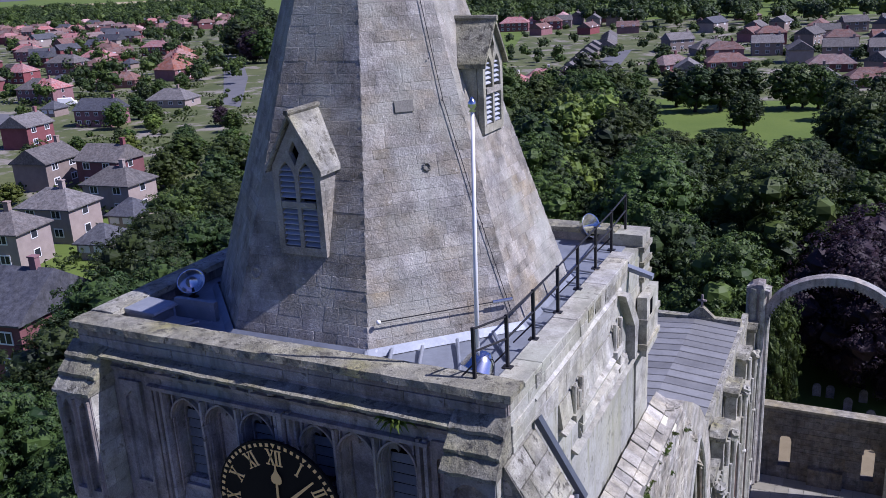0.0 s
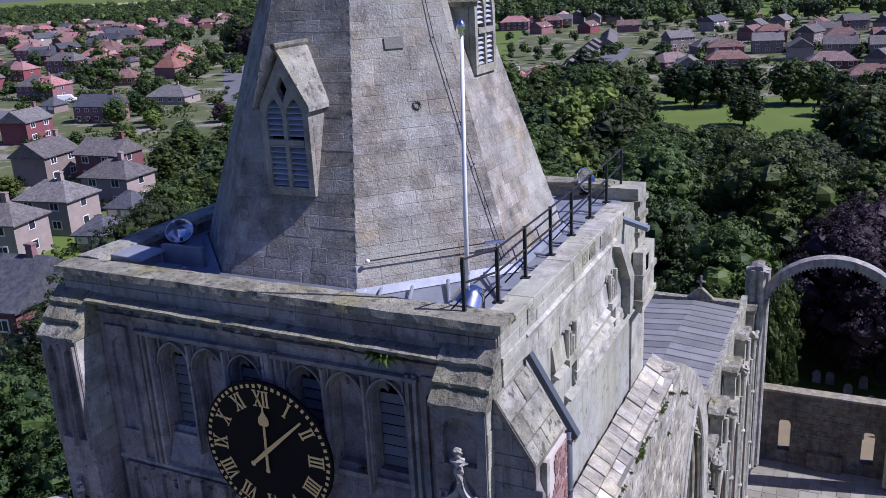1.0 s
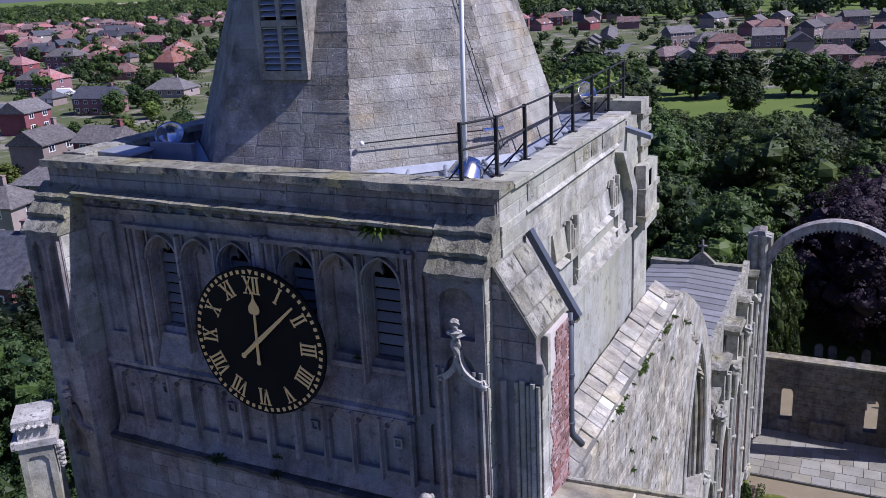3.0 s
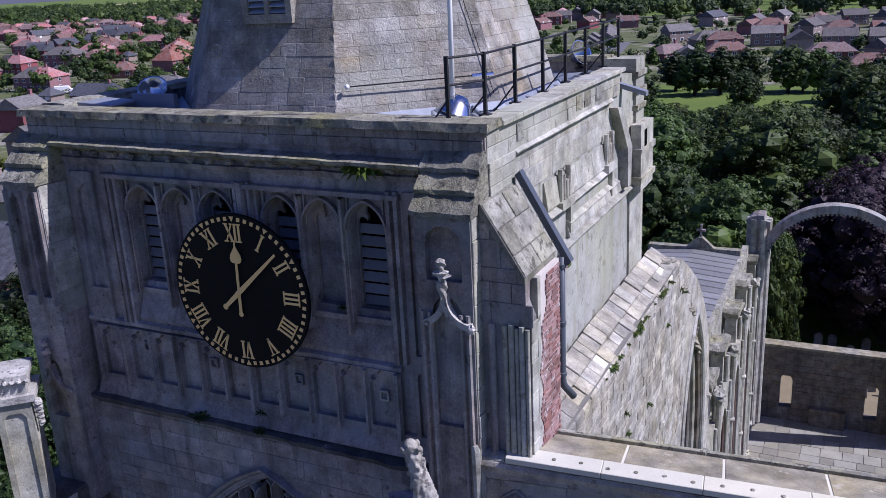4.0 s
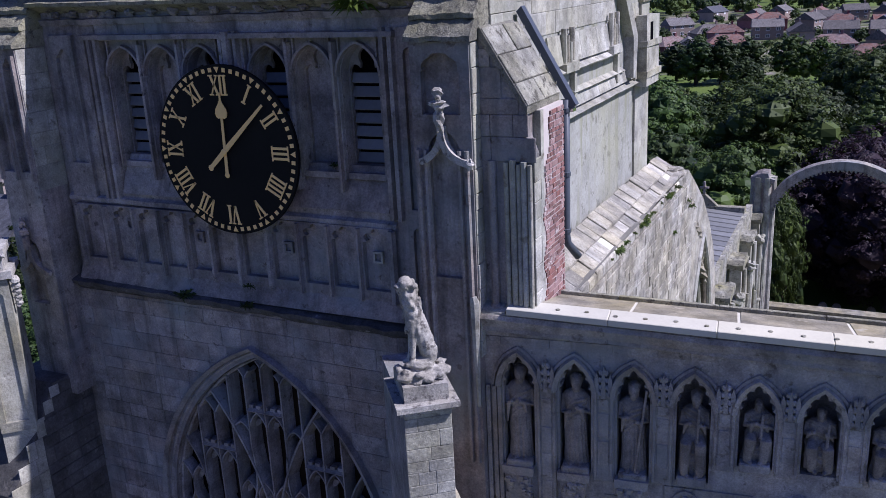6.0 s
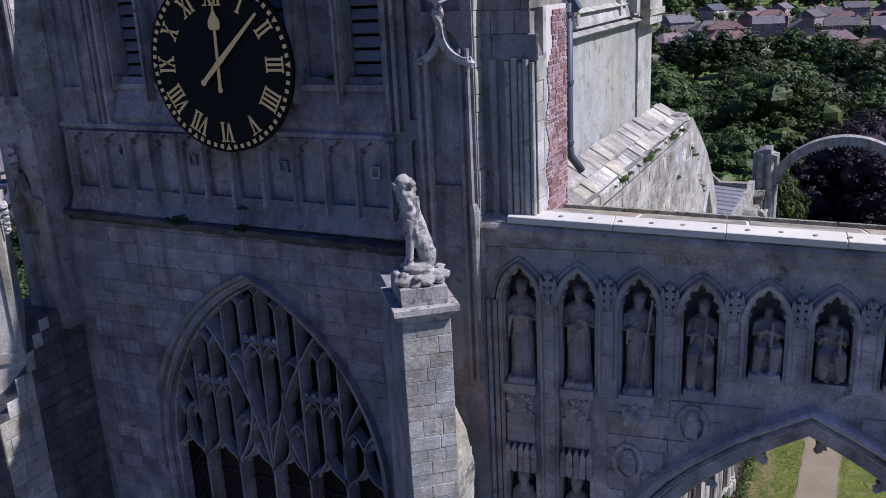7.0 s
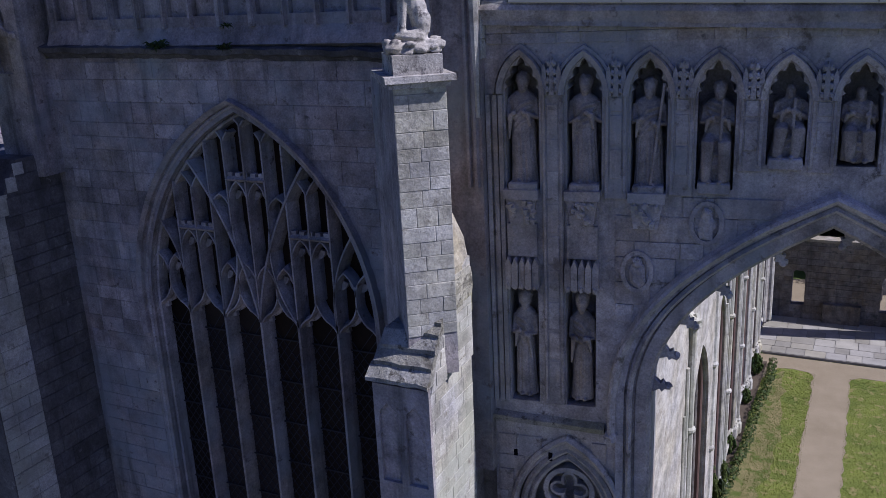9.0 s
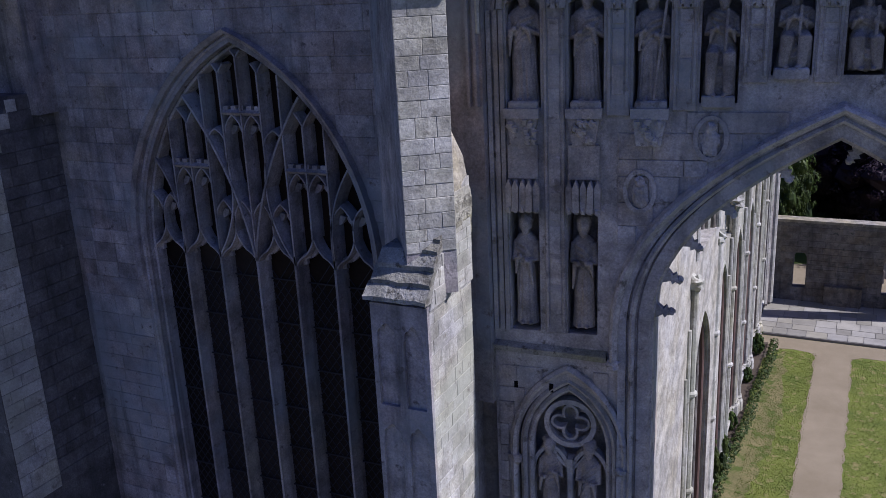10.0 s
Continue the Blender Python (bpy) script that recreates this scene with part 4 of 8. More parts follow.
# light painted in: paler stones on the sunny front strip, near-black ones behind
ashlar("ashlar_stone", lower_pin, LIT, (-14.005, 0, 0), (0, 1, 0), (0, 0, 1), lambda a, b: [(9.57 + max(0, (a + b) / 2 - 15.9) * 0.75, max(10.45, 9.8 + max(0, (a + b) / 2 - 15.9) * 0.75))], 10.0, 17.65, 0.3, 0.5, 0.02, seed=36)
ashlar("ashlar_stone", lower_pin, SOOT_SHADE, (-14.005, 0, 0), (0, 1, 0), (0, 0, 1), lambda a, b: [(max(10.45, 9.8 + max(0, (a + b) / 2 - 15.9) * 0.75), 12.0)], 10.0, 17.65, 0.3, 0.5, 0.025, seed=35)
DL1, DL2 = Vector((0.72, 0.69, 0)), Vector((-0.69, 0.72, 0))
PB = Vector((-14.45, 9.95, 0))


def left_diag(u, v, w):
    p = PB + DL1 * u + DL2 * w
    return (p.x, p.y, v)


g = Geo()
g.slab(left_diag, 0, 0.64, 16.30, 20.10, 0, 0.8)
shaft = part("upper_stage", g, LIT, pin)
g = Geo()
g.plate(left_diag, [(0.0, 17.0), (0.64, 17.0), (0.64, 20.05), (0.0, 20.05)], [[(0.12, 17.2), (0.52, 17.2), (0.52, 19.75), (0.44, 19.85), (0.2, 19.85), (0.12, 19.75)]], -0.05, 0.0)
part("shaft_panel", g, LIT, pin)
g = Geo()
g.slab(left_diag, -0.1, 0.74, 20.08, 20.22, -0.12, 0.9)
g.slab(left_diag, 0.03, 0.61, 20.22, 20.50, -0.02, 0.75)
g.slab(left_diag, -0.03, 0.67, 20.50, 20.64, -0.08, 0.82)
for k in range(6):
    g.blob(left_diag(0.0 + 0.13 * k, 20.52, -0.09), (0.05, 0.05, 0.045), 6, 5, 0.5)
g.worn(0.012, 5)
part("moulded_cap", g, LIONSTONE, pin)
g = Geo()
for k in range(5):
    g.blob(left_diag(0.76, 20.02 - 0.12 * k, 0.0 + 0.02 * k), (0.08 - 0.01 * k, 0.08, 0.08), 8, 6, 0.7)
part("leafy_crocket", g, LIONSTONE, pin)

# ---- south face: corner buttress, brick patch, roof scars, downpipe ----
g = Geo()
g.prism(west(Y0 - 0.28), [(X1 - 0.08, 20.0), (-4.13, 20.0), (-4.13, 22.5), (-4.22, 22.75), (-4.22, 23.2), (X1 - 0.08, 24.2)], 0, 1.3)
corner = part("buttress", g, STONE, tower, "south corner buttress under a sloping coping")
g = Geo()
g.prism(west(Y0 - 0.34), [(X1 - 0.02, 24.12), (-4.18, 23.08), (-4.18, 23.2), (X1 - 0.02, 24.3)], 0, 1.4)
g.worn(0.02, 3)
slope = part("sloping_coping", g, COPING, corner, "slanting coping slabs with yellow lichen")
ashlar("coping_stone", slope, COPING, (-4.175, Y0 - 0.34, 23.2), (0, 1, 0), (X1 + 4.16, 0, 1.1), everywhere(0.01, 1.39), 0.0, 1.26, 0.42, 0.66, 0.03, seed=45, joint=0.014)
# sunny flank in the brightened stone colour, west face in the plain one
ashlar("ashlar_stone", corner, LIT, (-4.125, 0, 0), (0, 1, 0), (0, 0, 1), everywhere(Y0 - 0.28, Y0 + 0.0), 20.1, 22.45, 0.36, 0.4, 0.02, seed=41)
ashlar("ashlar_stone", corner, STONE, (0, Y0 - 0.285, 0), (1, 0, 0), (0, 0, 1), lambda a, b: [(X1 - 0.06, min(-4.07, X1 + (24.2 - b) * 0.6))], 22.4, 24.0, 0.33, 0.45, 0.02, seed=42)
rnd = random.Random(17)
for k, (u, r, top) in enumerate(((-4.74, 0.06, 22.42), (-4.52, 0.04, 22.40), (-4.42, 0.05, 22.44), (-4.33, 0.035, 22.38), (-4.25, 0.045, 22.42), (-4.16, 0.035, 22.38))):
    g = Geo()
    g.tube([(u, Y0 - 0.33, 20.15), (u, Y0 - 0.33, top)], r, 10)
    g.lathe((u, Y0 - 0.33, 20.1), [(r * 1.7, 0), (r * 1.7, 0.08), (r * 1.2, 0.14)], 10)
    part("shaft", g, LIT if k > 0 else STONE, corner, "broken moulded jamb shaft")
g = Geo()
g.tube([(-4.96, Y0 - 0.60, 18.6), (-4.97, Y0 - 0.60, 20.3), (-4.985, Y0 - 0.60, 20.4)], [0.03, 0.075, 0.05], 6)
g.worn(0.015, 5)
part("broken_shaft", g, LIT, tower, "broken corner shaft")
# brick patch, every brick a piece
g = Geo()
g.box(X1 - 0.1, -4.105, Y0 + 0.0, Y0 + 0.127, 19.9, 23.1)
part("quoin_strip", g, LIT, tower)
g = Geo()
g.box(X1 - 0.1, -4.11, Y0 + 0.13, Y0 + 1.03, 19.9, 23.1)
brickwork = part("brick_patch", g, BRICK_MORTAR, tower, "patch of old red brickwork")
ashlar("brick", brickwork, BRICK, (-4.108, 0, 0), (0, 1, 0), (0, 0, 1), lambda a, b: [(Y0 + 0.1 + 0.07 * math.sin(a * 9) + max(0, a - 21.8) * 0.28, Y0 + 1.02)], 20.0, 23.05, 0.078, 0.2, 0.02, seed=43, joint=0.024)
ashlar("brick", brickwork, BRICK, (0, Y0 + 1.02, 0), (-1, 0, 0), (0, 0, 1), everywhere(4.15, 4.8), 20.2, 22.98, 0.078, 0.2, 0.012, seed=44, joint=0.012, limit=40)
# scars of old roofs: sloping offsets on the wall
SF = south(X1 - 0.10)


def ledge(ya, yb, z, out, hgt, mat=STONE, wear=0.012):
    g = Geo()
    n = int((yb - ya) / 0.25)
    g.sweep(SF, [(ya + (yb - ya) * i / n, z) for i in range(n + 1)], [(-hgt * 0.5, 0.02), (-hgt * 0.5, -out), (-hgt * 0.3, -out - 0.02), (hgt * 0.5, 0.02)])
    g.worn(wear, 2.5)
    part("wall_offset", g, mat, tower, "weathered stone offset")


ledge(Y0 + 1.2, 19.0, 24.80, 0.10, 0.16, LIT)
ledge(14.6, 18.9, 23.30, 0.16, 0.14, LIT)
ledge(15.9, 19.6, 22.84, 0.10, 0.10, LIT)
ledge(15.4, 21.2, 22.45, 0.14, 0.13, LIT)
# the broad weathered slope above the upper offset, in slabs, and the panel below it
y = 14.6
rnd = random.Random(48)
while y < 18.7:
    d = min(rnd.uniform(0.7, 1.3), 18.8 - y)
    g = Geo()
    g.prism(lambda u, v, w: SF(w, v, u), [(0.02, 23.88), (-0.03, 23.90), (-0.10, 23.38), (0.02, 23.38)], y, y + d - 0.012)
    g.worn(0.012, 4)
    part("sloping_slab", g, LIT, tower, "slab of an old roof weathering")
    y += d
y = 15.9
while y < 20.6:
    d = min(rnd.uniform(0.6, 1.2), 20.7 - y)
    g = Geo()
    g.prism(lambda u, v, w: SF(w, v, u), [(0.02, 22.78), (-0.03, 22.78), (-0.09, 22.54), (0.02, 22.52)], y, y + d - 0.012)
    g.worn(0.01, 4)
    part("sloping_slab", g, LIT, tower, "slab of an old roof weathering")
    y += d
ashlar("ashlar_stone", south_wall, LIT, (X1 - 0.095, 0, 0), (0, 1, 0), (0, 0, 1), everywhere(Y0 + 1.25, 19.2), 23.95, 24.7, 0.30, 0.8, 0.012, seed=46, joint=0.005)
ashlar("ashlar_stone", south_wall, LIT, (X1 - 0.095, 0, 0), (0, 1, 0), (0, 0, 1), everywhere(19.9, Y1 - 0.1), 22.6, 24.2, 0.3, 0.6, 0.014, seed=47, joint=0.005)
rnd = random.Random(49)
y = Y0 + 1.3
while y < 19.2:
    d = rnd.uniform(0.25, 0.6)
    if rnd.random() < 0.45:
        g = Geo()
        g.slab(south(X1 - 0.06), y, y + d, 24.92, 25.20, -0.042, 0.02)
        part("patched_stone", g, COPING, tower, "dark weathered stone in the parapet")
    y += d + rnd.uniform(0.1, 0.5)
# stubs of broken vaulting shafts, each a cluster of short rods on a corbel
for y0, z0, z1, w in ((15.25, 23.35, 24.0, 0.62), (18.35, 23.4, 24.1, 0.6)):
    for k in range(4):
        g = Geo()
        yy = y0 + w * (k + 0.5) / 4
        p0, p1 = SF(yy, z0 + 0.06 * (k % 2), -0.10), SF(yy, z1 - 0.12 * (k % 3), -0.10)
        g.tube([p0, p1], 0.055, 8)
        g.worn(0.012, 6)
        part("shaft_stub", g, RUBBLE if k % 2 else LIT, tower, "broken stub of a vaulting shaft")
    g = Geo()
    g.slab(SF, y0 - 0.05, y0 + w + 0.05, z0 - 0.12, z0 + 0.04, -0.19, 0.02)
    g.worn(0.02, 5)
    part("corbel", g, LIT, tower)
for y0, za, zb in ((16.0, 22.62, 23.3), (19.05, 22.62, 23.3), (20.6, 22.5, 23.25)):
    g = Geo()
    g.slab(SF, y0 - 0.08, y0 + 0.08, za, zb, -0.1, 0.02)
    g.worn(0.012, 5)
    part("wall_shaft", g, LIT, tower)
# far corner buttress with its slots and notched top
g = Geo()
g.box(X1 - 0.06, X1 + 0.2, 20.75, Y1 + 0.35, 22.3, 23.9)
g.box(X1 - 0.4, X1 - 0.045, 20.75, Y1 + 0.3, 10, 22.3)
g.box(X1 - 0.9, X1 - 0.02, 21.15, Y1 + 0.2, 23.9, 25.42)
g.box(X1 - 0.75, X1 - 0.12, 20.1, 21.2, 24.8, 25.1)
g.prism(SF, [(19.85, 22.6), (20.2, 22.6), (20.25, 23.5), (19.35, 24.55), (18.95, 24.6), (19.85, 23.5)], -0.22, 0.02)
g.worn(0.03, 2)
far_corner = part("buttress", g, LIT, tower, "ruined corner buttress with ragged top")
for z in (24.2, 24.6, 25.0):
    g = Geo()
    g.box(X1 - 0.92, X1 + 0.03, 21.1, Y1 + 0.22, z, z + 0.13)
    g.worn(0.02, 4)
    part("ragged_course", g, COPING, far_corner)
for z in (22.5, 23.2):
    g = Geo()
    g.box(X1 - 0.06, X1 + 0.24, 20.68, Y1 + 0.4, z, z + 0.14)
    g.worn(0.02, 4)
    part("string_course", g, LIT, far_corner)
# thin black plate painted as the shade in a slot
g = Geo()
g.box(X1 + 0.205, X1 + 0.21, 21.1, 21.35, 23.3, 23.75)
part("dark_slot", g, DARK, far_corner)

# gutter and downpipe at the corner
pipe = thing("downpipe", (-4.0, 13.0, 20), "dark grey iron gutter and downpipe", "pipe")
g = Geo()
g.prism(lambda u, v, w: (X1 + 0.02 + u, Y0 + 1.02 + w + u * 0.1, v), [(0.0, 24.42), (0.08, 24.5), (0.9, 23.02), (0.82, 22.95)], 0, 0.16)
part("gutter", g, PIPE, pipe)
for k in range(4):
    g = Geo()
    u = 0.12 + 0.24 * k
    g.box(X1 + u, X1 + u + 0.03, Y0 + 1.02 + u * 0.1, Y0 + 1.2 + u * 0.1, 24.38 - u * 1.75, 24.43 - u * 1.75)
    part("gutter_bracket", g, CHROME, pipe)
g = Geo()
g.tube([(-4.1, Y0 + 1.12, 23.1), (-4.1, Y0 + 1.12, 20.95), (-4.08, Y0 + 1.14, 20.8), (-3.95, Y0 + 1.28, 20.55)], 0.065, 12)
part("pipe", g, PIPE, pipe, smooth=True)
for z in (22.9, 21.9, 20.98):
    g = Geo()
    g.lathe((-4.1, Y0 + 1.12, z), [(0.066, 0), (0.08, 0.01), (0.08, 0.07), (0.066, 0.08)], 12)
    part("pipe_collar", g, PIPE, pipe)
spout = Geo()
spout.prism(lambda u, v, w: (X1 - 0.5 + u, 19.9 + w, v), [(0, 25.0), (1.0, 24.72), (1.0, 24.82), (0, 25.12)], 0, 0.22)
single("lead_spout", spout, LEAD, "lead waterspout through the parapet", "spout")

# ---- spire ----
spire = thing("spire", (CX, CY, 25), "octagonal limestone spire with louvred lucarnes", "spire")
A0, SLOPE = 3.87, 0.315


def apothem(z):
    return A0 - SLOPE * (z - 25.0)


TOP = 25.0 + A0 / SLOPE
NAMES = {-2: "north_face", -1: "northwest_face", 0: "west_face", 1: "southwest_face", 2: "south_face", 3: "southeast_face", 4: "east_face", 5: "northeast_face"}
T = math.tan(radians(22.5))
for k in range(-2, 6):
    th = radians(-90 + 45 * k)
    nx, ny = math.cos(th), math.sin(th)
    ux, uy = -math.sin(th), math.cos(th)
    a0 = apothem(24.8) - 0.02
    g = Geo()
    base = Vector((CX + nx * a0, CY + ny * a0, 24.8))
    U = Vector((ux, uy, 0))
    g.add([base - U * a0 * T, base + U * a0 * T, (CX, CY, TOP), (CX, CY, 24.8)], [(0, 1, 2), (0, 2, 3), (1, 3, 2), (0, 3, 1)])
    face = part(NAMES[k], g, SPIRE, spire)
    if k in (-1, 0, 1, 2):
        o = Vector((CX + nx * apothem(24.8), CY + ny * apothem(24.8), 24.8))
        V = Vector((-nx * SLOPE, -ny * SLOPE, 1)).normalized()
        ashlar("spire_stone", face, SPIRE, o - Vector((nx, ny, 0)) * 0.02, U, V,
               lambda va, vb: [(-apothem(24.8 + (va + vb) / 2 / math.hypot(1, SLOPE)) * T, apothem(24.8 + (va + vb) / 2 / math.hypot(1, SLOPE)) * T)],
               0, 8.6, 0.22, 0.5, 0.012, seed=60 + k, joint=0.004, limit=240)
# square stone patch and round vent on the southwest face


def on_face(k, u, z):
    th = radians(-90 + 45 * k)
    a = apothem(z)
    return Vector((CX + math.cos(th) * a - math.sin(th) * u, CY + math.sin(th) * a + math.cos(th) * u, z))


def lucarne(k, zb, ze, zt, hw, label):
    """A gabled dormer with two louvred lights on one face of the spire."""
    th = radians(-90 + 45 * k)
    n, U = Vector((math.cos(th), math.sin(th), 0)), Vector((-math.sin(th), math.cos(th), 0))
    front = apothem(zb) + 0.06
    O = Vector((CX, CY, 0)) + n * front

    def place(u, v, w):
        p = O + U * u - n * w
        return (p.x, p.y, v)

    back = lambda z: front - apothem(z) + 0.15
    g = Geo()
    holes = [lancet(-hw * 0.42, zb + 0.16, ze - 0.25, hw * 0.34, 0.35), lancet(hw * 0.42, zb + 0.16, ze - 0.25, hw * 0.34, 0.35)]
    holes += [[(0, ze + 0.02), (hw * 0.22, ze + 0.28), (0, ze + 0.52), (-hw * 0.22, ze + 0.28)]]
    g.plate(place, [(-hw, zb), (hw, zb), (hw, ze), (0, zt - 0.05), (-hw, ze)], holes, 0, 0.14)
    for s in (-1, 1):
        a, b = sorted((s * hw, s * (hw - 0.12)))
        g.add([place(u, v, w) for u in (a, b) for v, w in ((zb, 0.13), (ze, 0.13), (ze, back(ze)), (zb, back(zb)))],
              [(0, 1, 2, 3), (7, 6, 5, 4), (0, 4, 5, 1), (1, 5, 6, 2), (2, 6, 7, 3), (3, 7, 4, 0)])
    # south lucarne in the sunlit stone colour, the others in plain spire stone
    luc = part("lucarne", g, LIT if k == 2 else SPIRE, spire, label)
    r = Geo()
    for s in (-1, 1):
        top, low = (0.0, zt + 0.04), (s * (hw + 0.1), ze - 0.12)
        pts = [place(top[0], top[1], -0.1), place(low[0], low[1], -0.1), place(low[0], low[1], back(low[1])), place(top[0], top[1], back(zt) + 0.05)]
        pts += [(x, y, z + 0.09) for x, y, z in pts]
        r.add(pts, [(0, 1, 2, 3), (7, 6, 5, 4), (0, 4, 5, 1), (1, 5, 6, 2), (2, 6, 7, 3), (3, 7, 4, 0)])
    r.worn(0.012, 5)
    part("gable_roof", r, COPING, luc, "steep stone gable roof with lichen")
    r = Geo()
    r.tube([place(0, zt + 0.12, -0.13), place(0, zt + 0.14, back(zt))], 0.06, 8)
    part("ridge_roll", r, COPING, luc)
    # added black sheet for the shade inside the lucarne
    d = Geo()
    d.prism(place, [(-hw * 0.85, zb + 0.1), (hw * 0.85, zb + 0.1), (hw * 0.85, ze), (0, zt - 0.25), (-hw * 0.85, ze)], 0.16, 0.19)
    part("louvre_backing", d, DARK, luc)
    m = Geo()
    zm = zb + (ze - zb) * 0.58
    m.slab(place, -hw * 0.72, hw * 0.72, zm - 0.05, zm + 0.06, -0.015, 0.12)
    part("transom", m, SPIRE, luc)
    nb = int((ze - zb) / 0.11)
    for s in (-1, 1):
        for i in range(nb):
            z = zb + 0.18 + i * (ze - zb - 0.15) / nb
            if abs(z - zm) < 0.07:
                continue
            b = Geo()
            c = s * hw * 0.42
            pts = [place(c - hw * 0.34, z, 0.03), place(c + hw * 0.34, z, 0.03), place(c + hw * 0.34, z + 0.075, 0.14), place(c - hw * 0.34, z + 0.075, 0.14)]
            b.add(pts + [(x, y, q + 0.016) for x, y, q in pts], [(0, 1, 2, 3), (7, 6, 5, 4), (0, 4, 5, 1), (1, 5, 6, 2), (2, 6, 7, 3), (3, 7, 4, 0)])
            part("louvre_board", b, PALE_LOUVRE, luc)
    return luc


lucarne(0, 26.85, 28.6, 29.53, 0.54, "gabled stone lucarne with blue-grey louvres")
lucarne(2, 28.8, 30.25, 30.95, 0.52, "gabled stone lucarne with blue-grey louvres")
p = on_face(1, -0.16, 29.56)
g = Geo()
th = radians(-45)
U, V = Vector((-math.sin(th), math.cos(th), 0)), Vector((-math.cos(th) * SLOPE, -math.sin(th) * SLOPE, 1)).normalized()
N = U.cross(V)
g.add([p + U * a + V * b + N * c for c in (0.0, 0.022) for a, b in ((-0.19, -0.11), (0.19, -0.11), (0.19, 0.11), (-0.19, 0.11))], [(3, 2, 1, 0), (4, 5, 6, 7), (0, 1, 5, 4), (1, 2, 6, 5), (2, 3, 7, 6), (3, 0, 4, 7)])
g.worn(0.01, 8)
part("pitted_stone", g, MORTAR, spire, "dark pitted replacement stone")
p = on_face(1, 0.12, 28.4)
g = Geo()
for i in range(10):
    a = 2 * math.pi * i / 10
    g.blob(p + (U * math.cos(a) + V * math.sin(a)) * 0.07 + N * 0.01, (0.025, 0.025, 0.025), 6, 5)
part("vent_ring", g, MORTAR, spire, "small round vent ring")
p = on_face(0, -1.15, 26.4)
g = Geo()
th0 = radians(-90)
U0, V0 = Vector((1, 0, 0)), Vector((0, SLOPE, 1)).normalized()
for i in range(12):
    a = 2 * math.pi * i / 12
    g.blob(p + (U0 * math.cos(a) + V0 * math.sin(a)) * 0.1, (0.03, 0.03, 0.03), 6, 5)
part("vent_ring", g, SPIRE, spire, "small round vent ring")

# lightning conductor down the arris and the stay rods
cond = thing("lightning_conductor", (-6, 15, 25.2), "thin lightning conductor strip running down the spire", "conductor")
g = Geo()
g.tube([on_face(1, 1.42 - 0.0, 25.4) + N * 0.04, on_face(1, 1.0, 27.5) + N * 0.04, on_face(1, 0.64, 29.6) + N * 0.04, on_face(1, 0.35, 33.0) + N * 0.04], 0.008, 6)
part("strip", g, IRON, cond)
for z in (25.6, 26.4, 27.2, 28.0, 28.8, 29.6, 30.4):
    g = Geo()
    u = 1.42 - (z - 25.4) * 0.19
    g.blob(on_face(1, u, z) + N * 0.04, (0.018, 0.018, 0.018), 6, 5)
    part("clip", g, IRON, cond)
stay = thing("stay_rod", (-7.5, 13.5, 25.9), "horizontal metal stay rod fixed to the spire", "rod")
g = Geo()
g.tube([on_face(1, -1.3, 25.72) + N * 0.12, on_face(1, 1.25, 25.72) + N * 0.14], 0.013, 6)
part("rod", g, IRON, stay)
g = Geo()
g.blob(on_face(1, -1.32, 25.72) + N * 0.12, (0.045, 0.045, 0.045), 10, 8)
part("ball_end", g, WHITE, stay, smooth=True)
g = Geo()
g.tube([on_face(1, 1.0, 25.72) + N * 0.14, on_face(1, 1.42, 25.72) + N * 0.14], 0.035, 8)
part("sleeve", g, CHROME, stay)

# ---- lead roof round the spire ----
g = Geo()
g.box(X0 + 0.45, X1 - 0.45, Y0 + 0.45, Y1 - 0.45, 24.7, ROOF)
lead_roof = single("lead_roof", g, LEAD, "grey sheet-lead roof gutter round the spire foot", "roof", kind="structure")
g = Geo()
for k in range(8):
    th = radians(-90 + 45 * k)
    nrm, U8 = Vector((math.cos(th), math.sin(th), 0)), Vector((-math.sin(th), math.cos(th), 0))
    a = apothem(25.2)
    c = Vector((CX, CY, 0))
    p0, p1 = c + nrm * (a + 0.02), c + nrm * (a + 0.16)
    h, h2 = a * T + 0.02, (a + 0.16) * T
    g.add([p0 - U8 * h + Vector((0, 0, 25.27)), p0 + U8 * h + Vector((0, 0, 25.27)), p1 + U8 * h2 + Vector((0, 0, 25.14)), p1 - U8 * h2 + Vector((0, 0, 25.14))], [(0, 1, 2, 3)])
part("flashing", g, LEAD, lead_roof, "lead flashing at the spire foot")
for i, (xa, ya, xb, yb) in enumerate(((-8.2, 13.0, -8.0, 12.5), (-7.8, 13.3, -7.5, 12.55), (-7.3, 13.6, -6.9, 12.6), (-6.8, 14.1, -6.2, 12.9), (-6.3, 14.7, -5.6, 13.7), (-12.4, 13.2, -12.9, 12.5))):
    g = Geo()
    g.tube([(xa, ya, 25.22), (xb, yb, 25.16)], 0.035, 8)
    part("roll_joint", g, LEAD, lead_roof)
for i in range(7):
    g = Geo()
    y = 15.4 + i * 0.85
    g.tube([(-5.95, y, 25.2), (-5.3, y, 25.15)], 0.03, 8)
    part("roll_joint", g, LEAD, lead_roof)
hatch = thing("roof_hatch", (-13.8, 13.3, ROOF), "lead-covered roof hatch box", "hatch")
g = Geo()
g.box(-14.1, -13.35, 12.85, 13.5, ROOF, 25.36)
part("box", g, LEAD, hatch, bevel=0.01)
g = Geo()
g.prism(lambda u, v, w: (u, w, v), [(-14.2, 25.36), (-13.25, 25.36), (-13.2, 25.40), (-13.25, 25.44), (-14.2, 25.48)], 12.8, 13.55)
part("lid", g, LEAD, hatch, bevel=0.01)
g = Geo()
